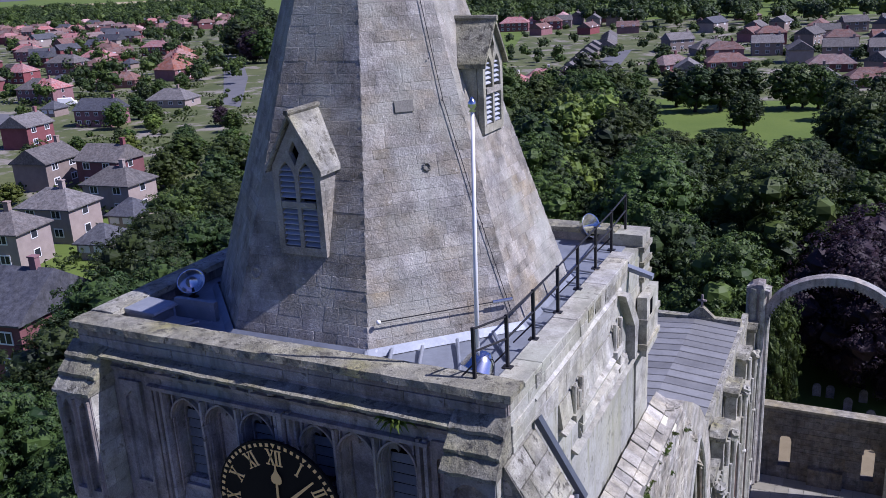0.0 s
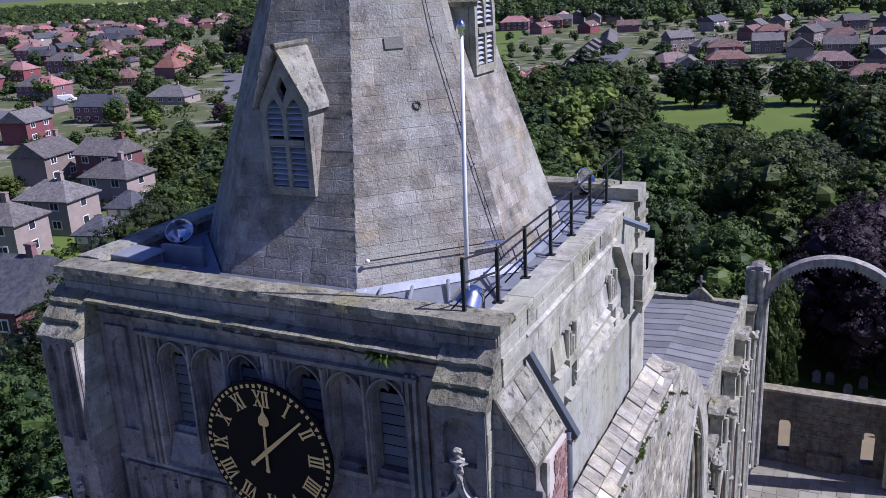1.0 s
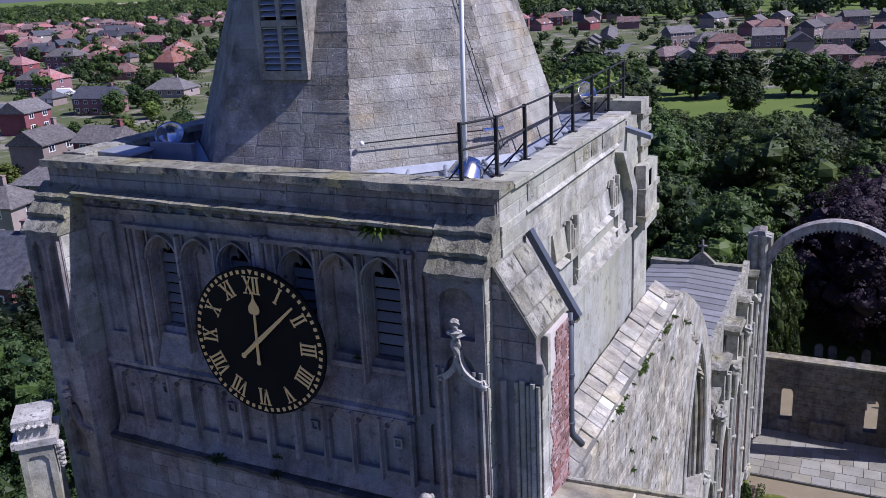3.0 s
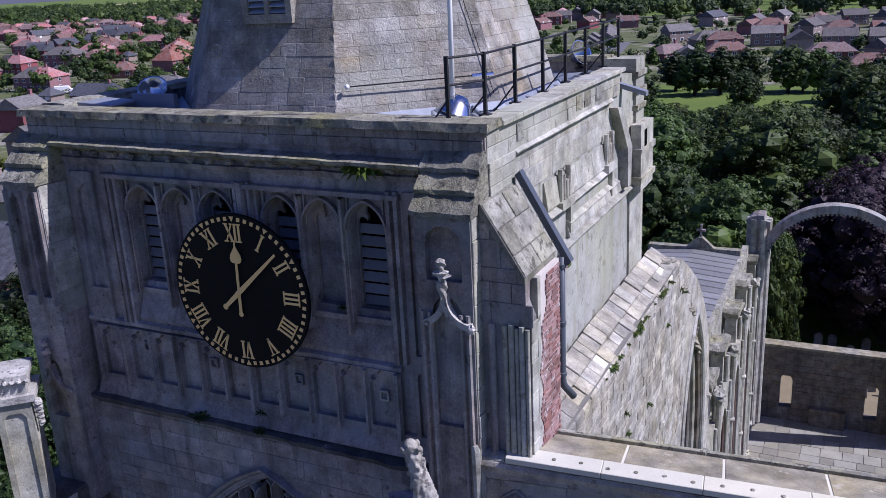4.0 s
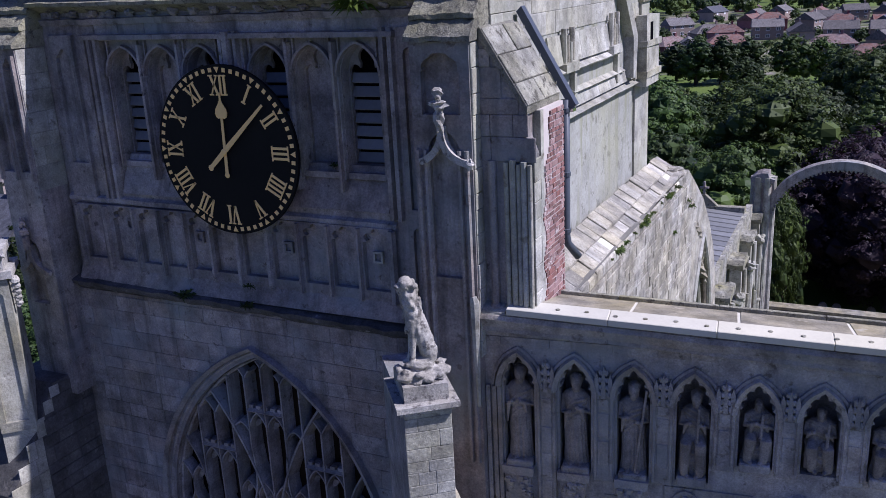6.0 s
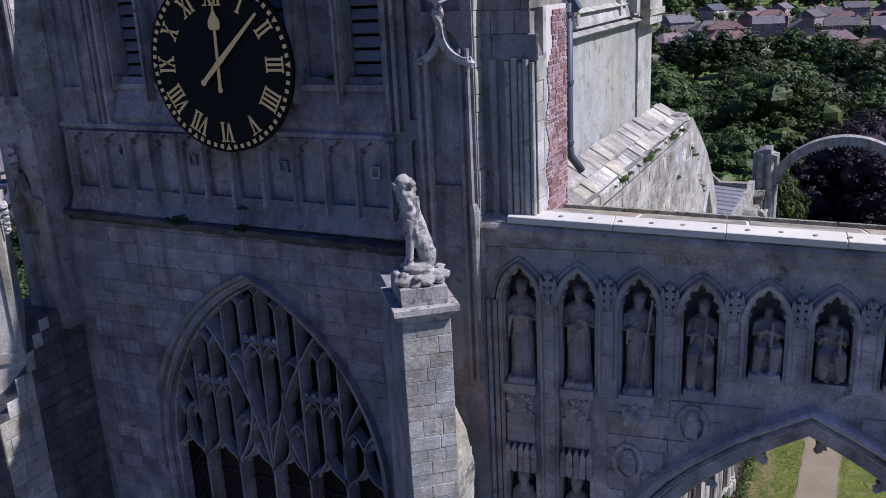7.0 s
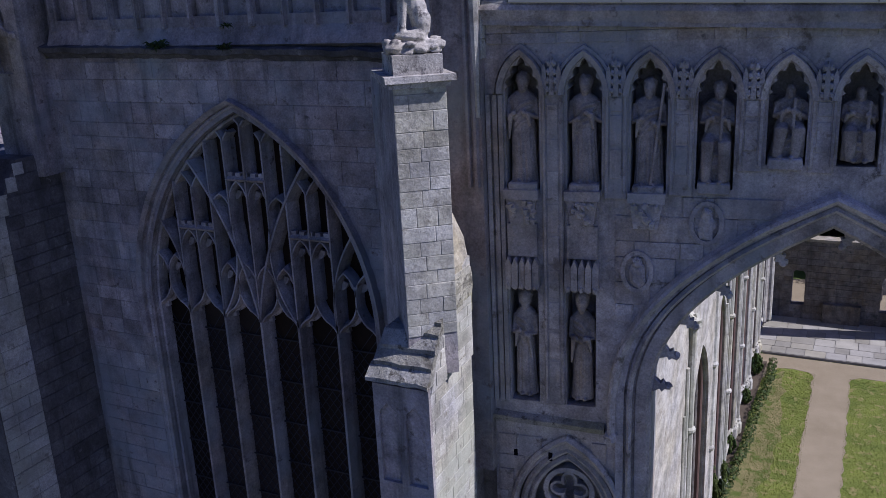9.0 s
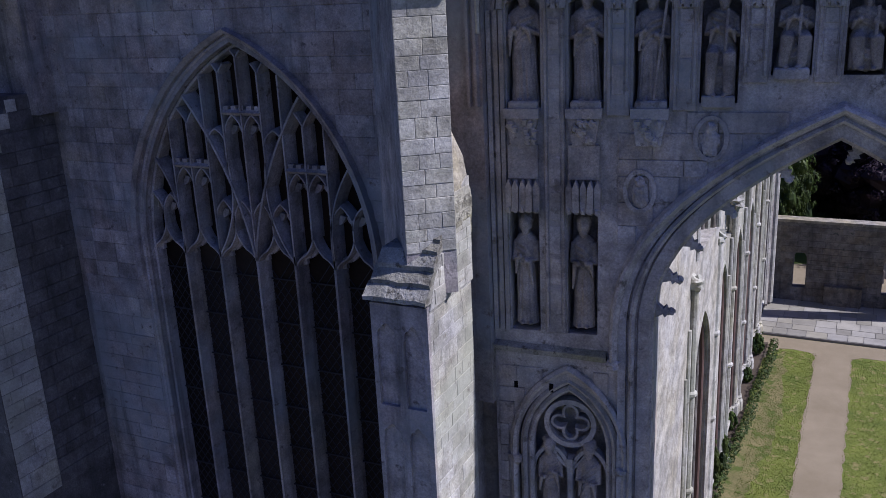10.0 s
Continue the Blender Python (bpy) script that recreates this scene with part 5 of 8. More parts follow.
g.box(-13.3, -12.2, 13.5, 13.62, ROOF, 25.55)
g.box(-13.2, -12.6, 12.8, 13.3, ROOF, 25.22)
part("upstand", g, LEAD, hatch)


def floodlight(at_, turn, label):
    """Bowl floodlight on a bracket."""
    f = thing("floodlight", at_, label, "floodlight", "floodlights on the tower roof")
    prof = [(r * 1.45, h * 1.5) for r, h in ((0.03, -0.17), (0.09, -0.16), (0.17, -0.06), (0.215, 0.06), (0.225, 0.075), (0.205, 0.065), (0.15, -0.04), (0.05, -0.12))]
    g = Geo()
    g.lathe((0, 0, 0), prof, 24)
    m = Euler([radians(a) for a in turn]).to_matrix()
    g.v = [tuple(m @ Vector(p) + Vector(at_) + Vector((0, 0, 0.34))) for p in g.v]
    part("bowl", g, CHROME, f, smooth=True)
    g = Geo()
    g.tube([Vector(at_) + Vector((0, 0, 0)), Vector(at_) + Vector((0, 0, 0.22))], 0.03, 8)
    part("bracket", g, IRON, f)
    g = Geo()
    g.lathe(at_, [(0.12, 0), (0.12, 0.02), (0.04, 0.04)], 12)
    part("base_plate", g, IRON, f)


floodlight((-13.75, 14.6, ROOF), (38, 25, 0), "polished bowl floodlight on the lead roof")
floodlight((-6.3, 21.2, 25.2), (20, 62, 0), "polished bowl floodlight on the lead roof")
floodlight((-5.75, 12.78, ROOF), (20, 200, 10), "polished bowl floodlight on the lead roof")

flag = thing("flagpole", (-5.78, 12.75, ROOF), "white painted flagpole with silver finial", "flagpole")
g = Geo()
g.tube([(-5.78, 12.75, ROOF), (-5.74, 12.75, 27.5), (-5.69, 12.76, 29.85)], [0.042, 0.037, 0.03], 12)
part("pole", g, WHITE, flag, smooth=True)
g = Geo()
g.lathe((-5.69, 12.76, 29.85), [(0.03, 0), (0.06, 0.02), (0.03, 0.05), (0.075, 0.10), (0.06, 0.17), (0.01, 0.25)], 12)
part("finial", g, CHROME, flag, smooth=True)
g = Geo()
g.lathe((-5.78, 12.75, ROOF), [(0.13, 0), (0.13, 0.05), (0.07, 0.08), (0.07, 0.5)], 12)
part("socket", g, WHITE, flag)

# ---- railing ----
rail = thing("railing", (-5.35, 16, 25.36), "black iron safety railing along the parapet", "railing")
posts = [(-5.63, 12.28), (-5.31, 12.98), (-5.30, 14.28), (-5.30, 15.7), (-5.32, 17.1), (-5.34, 18.52), (-5.36, 19.95), (-5.44, 21.6)]
for x, y in posts:
    g = Geo()
    g.box(x - 0.028, x + 0.028, y - 0.028, y + 0.028, 25.3, 26.36)
    post = part("post", g, IRON, rail)
    g = Geo()
    g.box(x - 0.09, x + 0.09, y - 0.07, y + 0.07, 25.36, 25.39)
    part("foot_plate", g, IRON, post)
for z in (26.33, 25.92):
    for (xa, ya), (xb, yb) in zip(posts, posts[1:]):
        g = Geo()
        g.tube([(xa, ya, z), (xb, yb, z)], 0.02, 8)
        part("rail", g, IRON, rail)
for x, y in posts[:2] + posts[2:7:2]:
    g = Geo()
    g.tube([(x, y, 25.7), (x - 0.45, y + 0.1, 25.2)], 0.016, 6)
    part("brace", g, IRON, rail)

# ---- clock ----
KX, KZ, KR, KY = -9.53, 22.37, 1.43, Y0 - 0.32
clock = thing("tower_clock", (KX, KY, KZ), "round black tower clock with gilded Roman numerals", "clock")
g = Geo()
ring = 96
prof = [(0.0, 0.0), (KR, 0.0), (KR, 0.07), (0.0, 0.07)]
g.add([(KX + KR * math.cos(2 * math.pi * i / ring), KY + d, KZ + KR * math.sin(2 * math.pi * i / ring)) for d in (0, 0.07) for i in range(ring)],
      [tuple(range(ring)), tuple(range(2 * ring - 1, ring - 1, -1))] + [(i, i + ring, (i + 1) % ring + ring, (i + 1) % ring) for i in range(ring)])
part("dial", g, DIAL, clock, "black painted dial")
for x, z in ((KX - 0.9, KZ + 0.5), (KX + 0.9, KZ + 0.5), (KX - 0.9, KZ - 0.5), (KX + 0.9, KZ - 0.5)):
    g = Geo()
    g.tube([(x, KY + 0.06, z), (x, Y0 + 0.4, z)], 0.03, 8)
    part("wall_bracket", g, IRON, clock)


def dial_place(angle, r):
    """Frame on the dial: u across, v outwards, at an angle clockwise from twelve."""
    s, c = math.sin(angle), math.cos(angle)
    return lambda u, v, w: (KX + (r + v) * s + u * c, KY - w, KZ + (r + v) * c - u * s)


for i in range(60):
    pl = dial_place(2 * math.pi * i / 60, KR - 0.085)
    g = Geo()
    if i % 5:
        g.slab(pl, -0.032, 0.032, -0.035, 0.035, 0.002, 0.012)
    else:
        g.prism(pl, [(-0.05, 0.045), (0.05, 0.045), (0.0, -0.05)], 0.002, 0.012)
    part("minute_mark", g, GILT, clock)
NUMERALS = ["XII", "I", "II", "III", "IIII", "V", "VI", "VII", "VIII", "IX", "X", "XI"]
WIDE = {"I": 0.085, "V": 0.16, "X": 0.17}


def stroke(g, pl, a, b, wid):
    d = Vector((b[0] - a[0], b[1] - a[1])).normalized()
    n = Vector((d.y, -d.x)) * wid / 2
    g.prism(pl, [(a[0] - n.x, a[1] - n.y), (b[0] - n.x, b[1] - n.y), (b[0] + n.x, b[1] + n.y), (a[0] + n.x, a[1] + n.y)], 0.002, 0.014)


H2 = 0.155
for i, text in enumerate(NUMERALS):
    pl = dial_place(2 * math.pi * i / 12, KR - 0.335)
    total = sum(WIDE[c] for c in text)
    u = -total / 2
    g = Geo()
    for c in text:
        m = u + WIDE[c] / 2
        hw = WIDE[c] / 2 - 0.02
        if c == "I":
            stroke(g, pl, (m, -H2), (m, H2), 0.042)
            serif = [(m, -H2), (m, H2)]
        elif c == "V":
            stroke(g, pl, (m - hw, H2), (m, -H2), 0.042)
            stroke(g, pl, (m + hw, H2), (m, -H2), 0.022)
            serif = [(m - hw, H2), (m + hw, H2)]
        else:
            stroke(g, pl, (m - hw, H2), (m + hw, -H2), 0.042)
            stroke(g, pl, (m + hw, H2), (m - hw, -H2), 0.022)
            serif = [(m - hw, H2), (m + hw, H2), (m - hw, -H2), (m + hw, -H2)]
        for su, sv in serif:
            g.slab(pl, su - 0.042, su + 0.042, sv - 0.012, sv + 0.012, 0.002, 0.015)
        u += WIDE[c]
    part("numeral", g, GILT, clock, "gilded Roman numeral " + text)
pl = dial_place(radians(1.5), 0)
g = Geo()
g.prism(pl, [(-0.03, -0.38), (0.03, -0.38), (0.022, 0.56), (0.06, 0.55), (0.105, 0.58), (0.12, 0.64), (0.105, 0.71), (0.05, 0.79), (0.015, 0.86), (0.012, 0.98), (-0.012, 0.98), (-0.015, 0.86), (-0.05, 0.79), (-0.105, 0.71), (-0.12, 0.64), (-0.105, 0.58), (-0.06, 0.55), (-0.022, 0.56)], 0.03, 0.045)
g.blob(pl(0, -0.40, 0.038), (0.05, 0.012, 0.05), 12, 8)
part("hour_pointer", g, GILT, clock, "gilded spade-headed hour pointer")
pl = dial_place(radians(48), 0)
g = Geo()
g.prism(pl, [(-0.035, -0.42), (0.035, -0.42), (0.045, 0.1), (0.02, 1.18), (-0.02, 1.18), (-0.045, 0.1)], 0.06, 0.075)
g.blob(pl(0, -0.42, 0.068), (0.055, 0.012, 0.055), 12, 8)
part("minute_pointer", g, GILT, clock, "long gilded minute pointer")
g = Geo()
g.blob(pl(0, 0, 0.07), (0.055, 0.03, 0.055), 12, 8)
part("hub", g, GILT, clock)


# tufts and ferns rooted in the strings
def tuft(name, at_, n, size, mat, seed, label):
    rnd = random.Random(seed)
    g = Geo()
    for i in range(n):
        a, l = rnd.uniform(0, 6.28), size * rnd.uniform(0.5, 1.1)
        d = Vector((math.cos(a), math.sin(a) - 0.4, rnd.uniform(-0.2, 1.0))).normalized()
        side = d.orthogonal().normalized() * l * 0.09
        p = Vector(at_) + Vector((rnd.uniform(-1, 1), rnd.uniform(-0.3, 0.1), 0)) * size * 0.5
        q, r = p + d * l * 0.6, p + d * l + Vector((0, 0, -0.35 * l))
        g.add([p - side * 0.5, p + side * 0.5, q + side, q - side, r], [(0, 1, 2, 3), (3, 2, 4)])
    return single(name, g, mat, label, "plant", kind="stuff")


tuft("wall_fern", (-7.02, Y0 - 0.08, 24.62), 90, 0.34, LEAF_LIGHT, 1, "fern growing from the upper string course")
tuft("wall_tuft", (-10.98, YL - 0.12, 19.62), 70, 0.22, LEAF_DARK, 2, "dark tuft on the lower string course")
tuft("wall_tuft", (-9.56, YL - 0.12, 19.58), 60, 0.16, LEAF_DARK, 3, "dark tuft on the lower string course")
tuft("wall_tuft", (-9.55, YL - 0.04, 19.92), 40, 0.12, LEAF_DARK, 4, "dark tuft under the blind arcade")
tuft("wall_tuft", (-7.75, Y0 + 0.2, 22.1), 40, 0.12, LEAF_DARK, 5, "dark tuft on the belfry sill")

# ---- nave west front: wall with statues over the open arch ----
NO, NA = Vector((-4.95, 11.53, 0)), radians(7.4)
NU, NW = Vector((math.cos(NA), math.sin(NA), 0)), Vector((-math.sin(NA), math.cos(NA), 0))


def nave(u, v, w):
    p = NO + NU * u + NW * w
    return (p.x, p.y, v - 0.038 * u * min(1.0, max(0.0, (v - 17.5) / 2)) - (0.04 if v > 19.7 else 0.0))


def flat_arch(cx, zs, a, h, n=18):
    """A depressed pointed arch with tight haunches, from its left springing over the apex to the right one."""
    left = [(cx - a * (1 - t ** 2.5), zs + h * t) for t in (i / n for i in range(n + 1))]
    return left + [(2 * cx - u, v) for u, v in reversed(left[:-1])]


def flat_half(z, zs, a, h):
    return a if z <= zs else max(0.0, a * (1 - ((z - zs) / h) ** 2.5)) if z < zs + h else 0.0


front = thing("nave_west_front", (-0.5, 12, 0), "ruined limestone west front with statue niches over an open arch", "wall")
ACX, AZS, AIN, HIN = 4.66, 14.2, 2.28, 2.98
END = 9.3
upper = [0.54, 1.41, 2.28, 3.14, 4.01, 4.86, 5.72, 6.58, 7.45, 8.32]
bottoms = [17.55, 17.55, 17.55, 17.62, 18.0, 18.0, 18.0, 17.62, 17.55, 17.55]
holes = [cusped(u, zb, 18.98, 0.24, 0.44, 5, 0.2) for u, zb in zip(upper, bottoms)]
for u in (0.51, 1.36, 2 * ACX - 1.36, 2 * ACX - 0.51):
    holes.append([(u - 0.22, 14.2), (u + 0.22, 14.2), (u + 0.22, 16.0), (u + 0.14, 16.1), (u - 0.14, 16.1), (u - 0.22, 16.0)])
arch_edge = flat_arch(ACX, AZS, AIN, HIN, 18)
g = Geo()
BCX = 1.14
blind = [lancet(BCX, 9.2, 12.24, 0.80, 1.2, 12), lancet(2 * ACX - BCX, 9.2, 12.24, 0.80, 1.2, 12)]
outline = [(0, 0), (ACX - AIN, 0)] + arch_edge + [(ACX + AIN, 0), (END, 0), (END, 19.9), (0, 19.9)]
g.plate(nave, outline, holes + blind, 0, 0.5)
face = part("front_wall", g, NAVE, front)
g = Geo()
g.plate(nave, outline, [], 0.502, 1.15)
part("wall_core", g, NAVE, front)
ashlar("ashlar_stone", face, NAVE, NO - NW * 0.004, NU, (0, 0, 1), everywhere(0.05, END), 19.58, 19.9, 0.16, 0.5, 0.016, seed=71, joint=0.006)


def nave_rows(va, vb):
    """Plain stretches between the niches and beside the arch."""
    z = (va + vb) / 2
    w = flat_half(z, AZS, AIN + 0.66, HIN + 0.5)
    a = 1.85 if z < 17.3 else 2.75
    left = [(a, ACX - w)] if w > 0.05 and ACX - w - a > 0.15 else ([(a, 2 * ACX - a)] if w <= 0.05 else [])
    return left + [(2 * ACX - ub, 2 * ACX - ua) for ua, ub in left if w > 0.05]


ashlar("ashlar_stone", face, NAVE, NO - NW * 0.004, NU, (0, 0, 1), nave_rows, 14.1, 17.5, 0.3, 0.6, 0.02, seed=72)
ashlar("ashlar_stone", face, NAVE, NO - NW * 0.004, NU, (0, 0, 1), lambda a, b: [(0.05, max(0.06, BCX - half_width((a + b) / 2, 12.24, 0.95, 1.4))), (BCX + half_width((a + b) / 2, 12.24, 0.95, 1.4), 1.75)], 11.0, 13.6, 0.3, 0.5, 0.02, seed=73)
# niche hoods, shafts and carved spandrels
for u in upper:
    g = Geo()
    g.sweep(nave, pointed(u, 18.92, 0.31, 0.58, 10), [(-0.05, 0.01), (-0.04, -0.07), (0.03, -0.11), (0.06, 0.01)])
    g.sweep(nave, pointed(u, 18.92, 0.40, 0.66, 10), [(-0.03, 0.01), (-0.02, -0.04), (0.02, -0.04), (0.03, 0.01)])
    g.worn(0.006, 6)
    part("niche_hood", g, NAVE, front)
for i, u in enumerate(upper[:-1]):
    m = (u + upper[i + 1]) / 2
    low = 14.2 if i in (0, 8) else max(bottoms[i], bottoms[i + 1]) - 0.1
    g = Geo()
    g.slab(nave, m - 0.155, m + 0.155, low, 18.95, -0.045, 0.02)
    g.worn(0.005, 5)
    part("niche_pilaster", g, NAVE, front, bevel=0.012)
    for o in (-0.12, 0.12):
        g = Geo()
        g.sweep(nave, [(m + o, low + 0.1), (m + o, 18.92)], [(-0.026, 0.01), (-0.016, -0.022), (0.016, -0.022), (0.026, 0.01)])
        g.v = [tuple(Vector(p) - NW * 0.045) for p in g.v]
        part("niche_shaft", g, NAVE, front)
    for o in (-0.10, 0.0, 0.10):
        g = Geo()
        g.prism(nave, [(m + o - 0.035, 18.92), (m + o + 0.035, 18.92), (m + o + 0.03, 19.25), (m + o, 19.45 if o == 0 else 19.35), (m + o - 0.03, 19.25)], -0.09, 0.02)
        part("pinnacle", g, NAVE, front)
    rnd = random.Random(80 + i)
    v = low + 0.3
    while v < 18.8:
        g = Geo()
        g.slab(nave, m - 0.08, m + 0.08, v, min(18.9, v + 0.42), -0.056, -0.04)
        g.worn(0.004, 6)
        part("sunk_panel", g, NAVE, front, bevel=0.01)
        v += rnd.uniform(0.44, 0.52)
    for k in range(4):
        for o in (-0.06, 0.06):
            g = Geo()
            g.blob(nave(m + o * (1 - 0.15 * k), 19.0 + 0.12 * k, -0.075), (0.035, 0.03, 0.045), 7, 5, 0.6)
            part("crocket", g, NAVE, front)
for o in (0.06, 0.16, 0.24):
    g = Geo()
    g.sweep(nave, [(o, 14.2), (o, 18.9)], [(-0.04, 0.01), (-0.03, -0.06), (0.03, -0.06), (0.04, 0.01)])
    part("niche_shaft", g, NAVE, front)

# string below the niches with its stop, coping in two tones on top
moulding("string_course", nave, [(0.0, 13.92), (1.72, 13.86)], [(-0.08, 0.02), (-0.05, -0.10), (0.04, -0.12), (0.10, 0.02)], COPING, front, 0.012, 0.1)
moulding("cornice", nave, [(-0.1, 20.030), (END, 20.030)], [(-0.16, 0.02), (-0.08, -0.13), (0.06, -0.18), (0.13, -0.15), (0.13, 0.02)], NAVE, front, 0.012, 0.2)
g = Geo()
g.prism(lambda u, v, w: nave(w, v, u), [(-0.15, 20.19), (-0.15, 20.278), (0.16, 20.306), (1.05, 20.128), (1.05, 20.07)], 0.44, END + 0.08)
part("mortar_bed", g, PALE, front, "pale mortar between the slabs")
for i in range(7):
    ua, ub = 0.42 + i * 1.5, 0.42 + (i + 1) * 1.5 - 0.012
    if i == 6:
        ub = END + 0.1
    if ua < END:
        g = Geo()
        g.prism(lambda u, v, w: nave(w, v, u), [(-0.18, 20.190), (-0.18, 20.290), (0.16, 20.320), (0.16, 20.190)], ua, ub)
        part("coping_slab", g, PALE, front, "new pale limestone coping slab", bevel=0.008)
        g = Geo()
        g.prism(lambda u, v, w: nave(w, v, u), [(0.163, 20.150), (0.163, 20.314), (1.05, 20.140), (1.05, 20.070)], ua + 0.3, ub + 0.27 if i < 6 else END + 0.1)
        part("flat_slab", g, BUFF, front, "buff stone slab on the wall top", bevel=0.006)
        g = Geo()
        g.prism(lambda u, v, w: nave(w, v, u), [(1.053, 20.050), (1.053, 20.200), (1.17, 20.180), (1.17, 20.050)], ua, ub)
        part("back_kerb", g, COPING, front, bevel=0.006)
for i in range(22):
    p = nave(0.75 + i * 0.42, 20.299, -0.05 + 0.02 * (i % 3))
    g = Geo()
    g.lathe(p, [(0.035, 0), (0.035, 0.012), (0.02, 0.018)], 8)
    part("fixing_plug", g, COPING, front)
g = Geo()
g.prism(lambda u, v, w: nave(w, v, u), [(-0.16, 20.120), (-0.12, 20.220), (0.2, 20.330), (0.2, 20.120)], 0.02, 0.40)
g.worn(0.03, 3)
part("broken_slab", g, LIT, front)

g = Geo()
g.prism(lambda u, v, w: nave(w, v, u), [(-0.13, 19.890), (-0.13, 20.188), (0.16, 20.188), (0.163, 20.145), (1.04, 20.055), (1.1, 19.890)], 0.03, END)
part("coping_bed", g, NAVE, front)
# the great arch: orders, hood and pendant cusps
for off, prof in ((0.14, [(-0.15, 0.30), (-0.14, 0.02), (-0.09, -0.05), (0.07, -0.05), (0.10, 0.02), (0.10, 0.2)]), (0.30, [(-0.05, 0.1), (-0.04, -0.08), (0.0, -0.13), (0.04, -0.08), (0.05, 0.1)]),
                  (0.44, [(-0.07, 0.1), (-0.06, -0.06), (0.05, -0.09), (0.06, 0.1)])):
    g = Geo()
    g.sweep(nave, [(ACX - AIN - off, 10.0)] + flat_arch(ACX, AZS, AIN + off, HIN + off * 0.75, 20) + [(ACX + AIN + off, 10.0)], prof)
    g.worn(0.006, 3)
    part("arch_order", g, NAVE, front)
g = Geo()
g.sweep(nave, [(ACX - AIN - 0.54, 13.85)] + flat_arch(ACX, AZS - 0.1, AIN + 0.54, HIN + 0.46, 22) + [(ACX + AIN + 0.54, 13.85)], [(-0.07, 0.02), (-0.05, -0.12), (0.02, -0.2), (0.06, -0.17), (0.1, 0.02)])
g.worn(0.012, 4)
part("hood_mould", g, NAVE, front)
for s in (-1, 1):
    g = Geo()
    g.blob(nave(ACX + s * (AIN + 0.56), 13.8, -0.1), (0.11, 0.1, 0.1), 10, 8, 0.6)
    part("hood_stop", g, NAVE, front)
inner = flat_arch(ACX, AZS, AIN, HIN, 22)
for i in range(3, 43, 4):
    u, v = inner[i]
    du, dv = inner[i + 1][0] - inner[i - 1][0], inner[i + 1][1] - inner[i - 1][1]
    l = math.hypot(du, dv)
    nu, nv = dv / l, -du / l
    g = Geo()
    tu, tv = du / l, dv / l
    q = 0.72
    shape = ((-0.16, 0.0), (0.16, 0.0), (0.06, 0.15), (0.12, 0.2), (0.03, 0.26), (0.0, 0.33), (-0.03, 0.26), (-0.12, 0.2), (-0.06, 0.15))
    g.prism(nave, [(u + tu * a * q + nu * b * q, v + tv * a * q + nv * b * q) for a, b in shape], 0.12, 0.24)
    g.blob(nave(u + nu * 0.31 * q, v + nv * 0.31 * q, 0.18), (0.06, 0.07, 0.06), 8, 6, 0.5)
    part("pendant_cusp", g, NAVE, front, bevel=0.01)

# blind arch with quatrefoil and two statues low beside the great arch
for cx in (BCX, 2 * ACX - BCX):
    g = Geo()
    for off, w in ((0.86, -0.06), (0.72, 0.02), (0.62, 0.09)):
        g.sweep(nave, [(cx - off, 9.5)] + pointed(cx, 12.24, off, off * 1.62, 16) + [(cx + off, 9.5)], [(-0.055, w + 0.14), (-0.05, w), (0.0, w - 0.05), (0.05, w), (0.06, w + 0.14)])
    blind_arch = part("blind_arch", g, NAVE, front, "moulded blind arch with quatrefoil tracery")
    q = Geo()
    circle = [(cx + 0.37 * math.cos(2 * math.pi * i / 32), 12.62 + 0.37 * math.sin(2 * math.pi * i / 32)) for i in range(32)]
    q.sweep(nave, circle, [(-0.045, 0.3), (-0.04, 0.12), (0.04, 0.12), (0.045, 0.3)], closed=True)
    foil = []
    for i in range(64):
        a = 2 * math.pi * i / 64
        r = 0.14 + 0.15 * abs(math.cos(2 * a + 0.0))
        foil.append((cx + r * math.cos(a), 12.62 + r * math.sin(a)))
    q.sweep(nave, foil, [(-0.025, 0.3), (-0.02, 0.16), (0.02, 0.16), (0.025, 0.3)], closed=True)
    q.sweep(nave, [(cx, 9.5), (cx, 12.0)], [(-0.06, 0.3), (-0.04, 0.1), (0.04, 0.1), (0.06, 0.3)])
    for s in (-1, 1):
        q.sweep(nave, pointed(cx + s * 0.31, 11.75, 0.28, 0.45, 8), [(-0.035, 0.3), (-0.03, 0.14), (0.03, 0.14), (0.035, 0.3)])
        q.sweep(nave, curve((cx, 11.8), (cx + s * 0.32, 12.42), -0.12 * s, 8), [(-0.03, 0.3), (-0.025, 0.14), (0.025, 0.14), (0.03, 0.3)])
    part("quatrefoil_tracery", q, NAVE, blind_arch)
    for s in (-1, 1):
        g = Geo()
        g.blob(nave(cx + s * 0.83, 12.0, -0.06), (0.13, 0.09, 0.09), 8, 6, 0.7)
        part("carved_stop", g, NAVE, blind_arch)


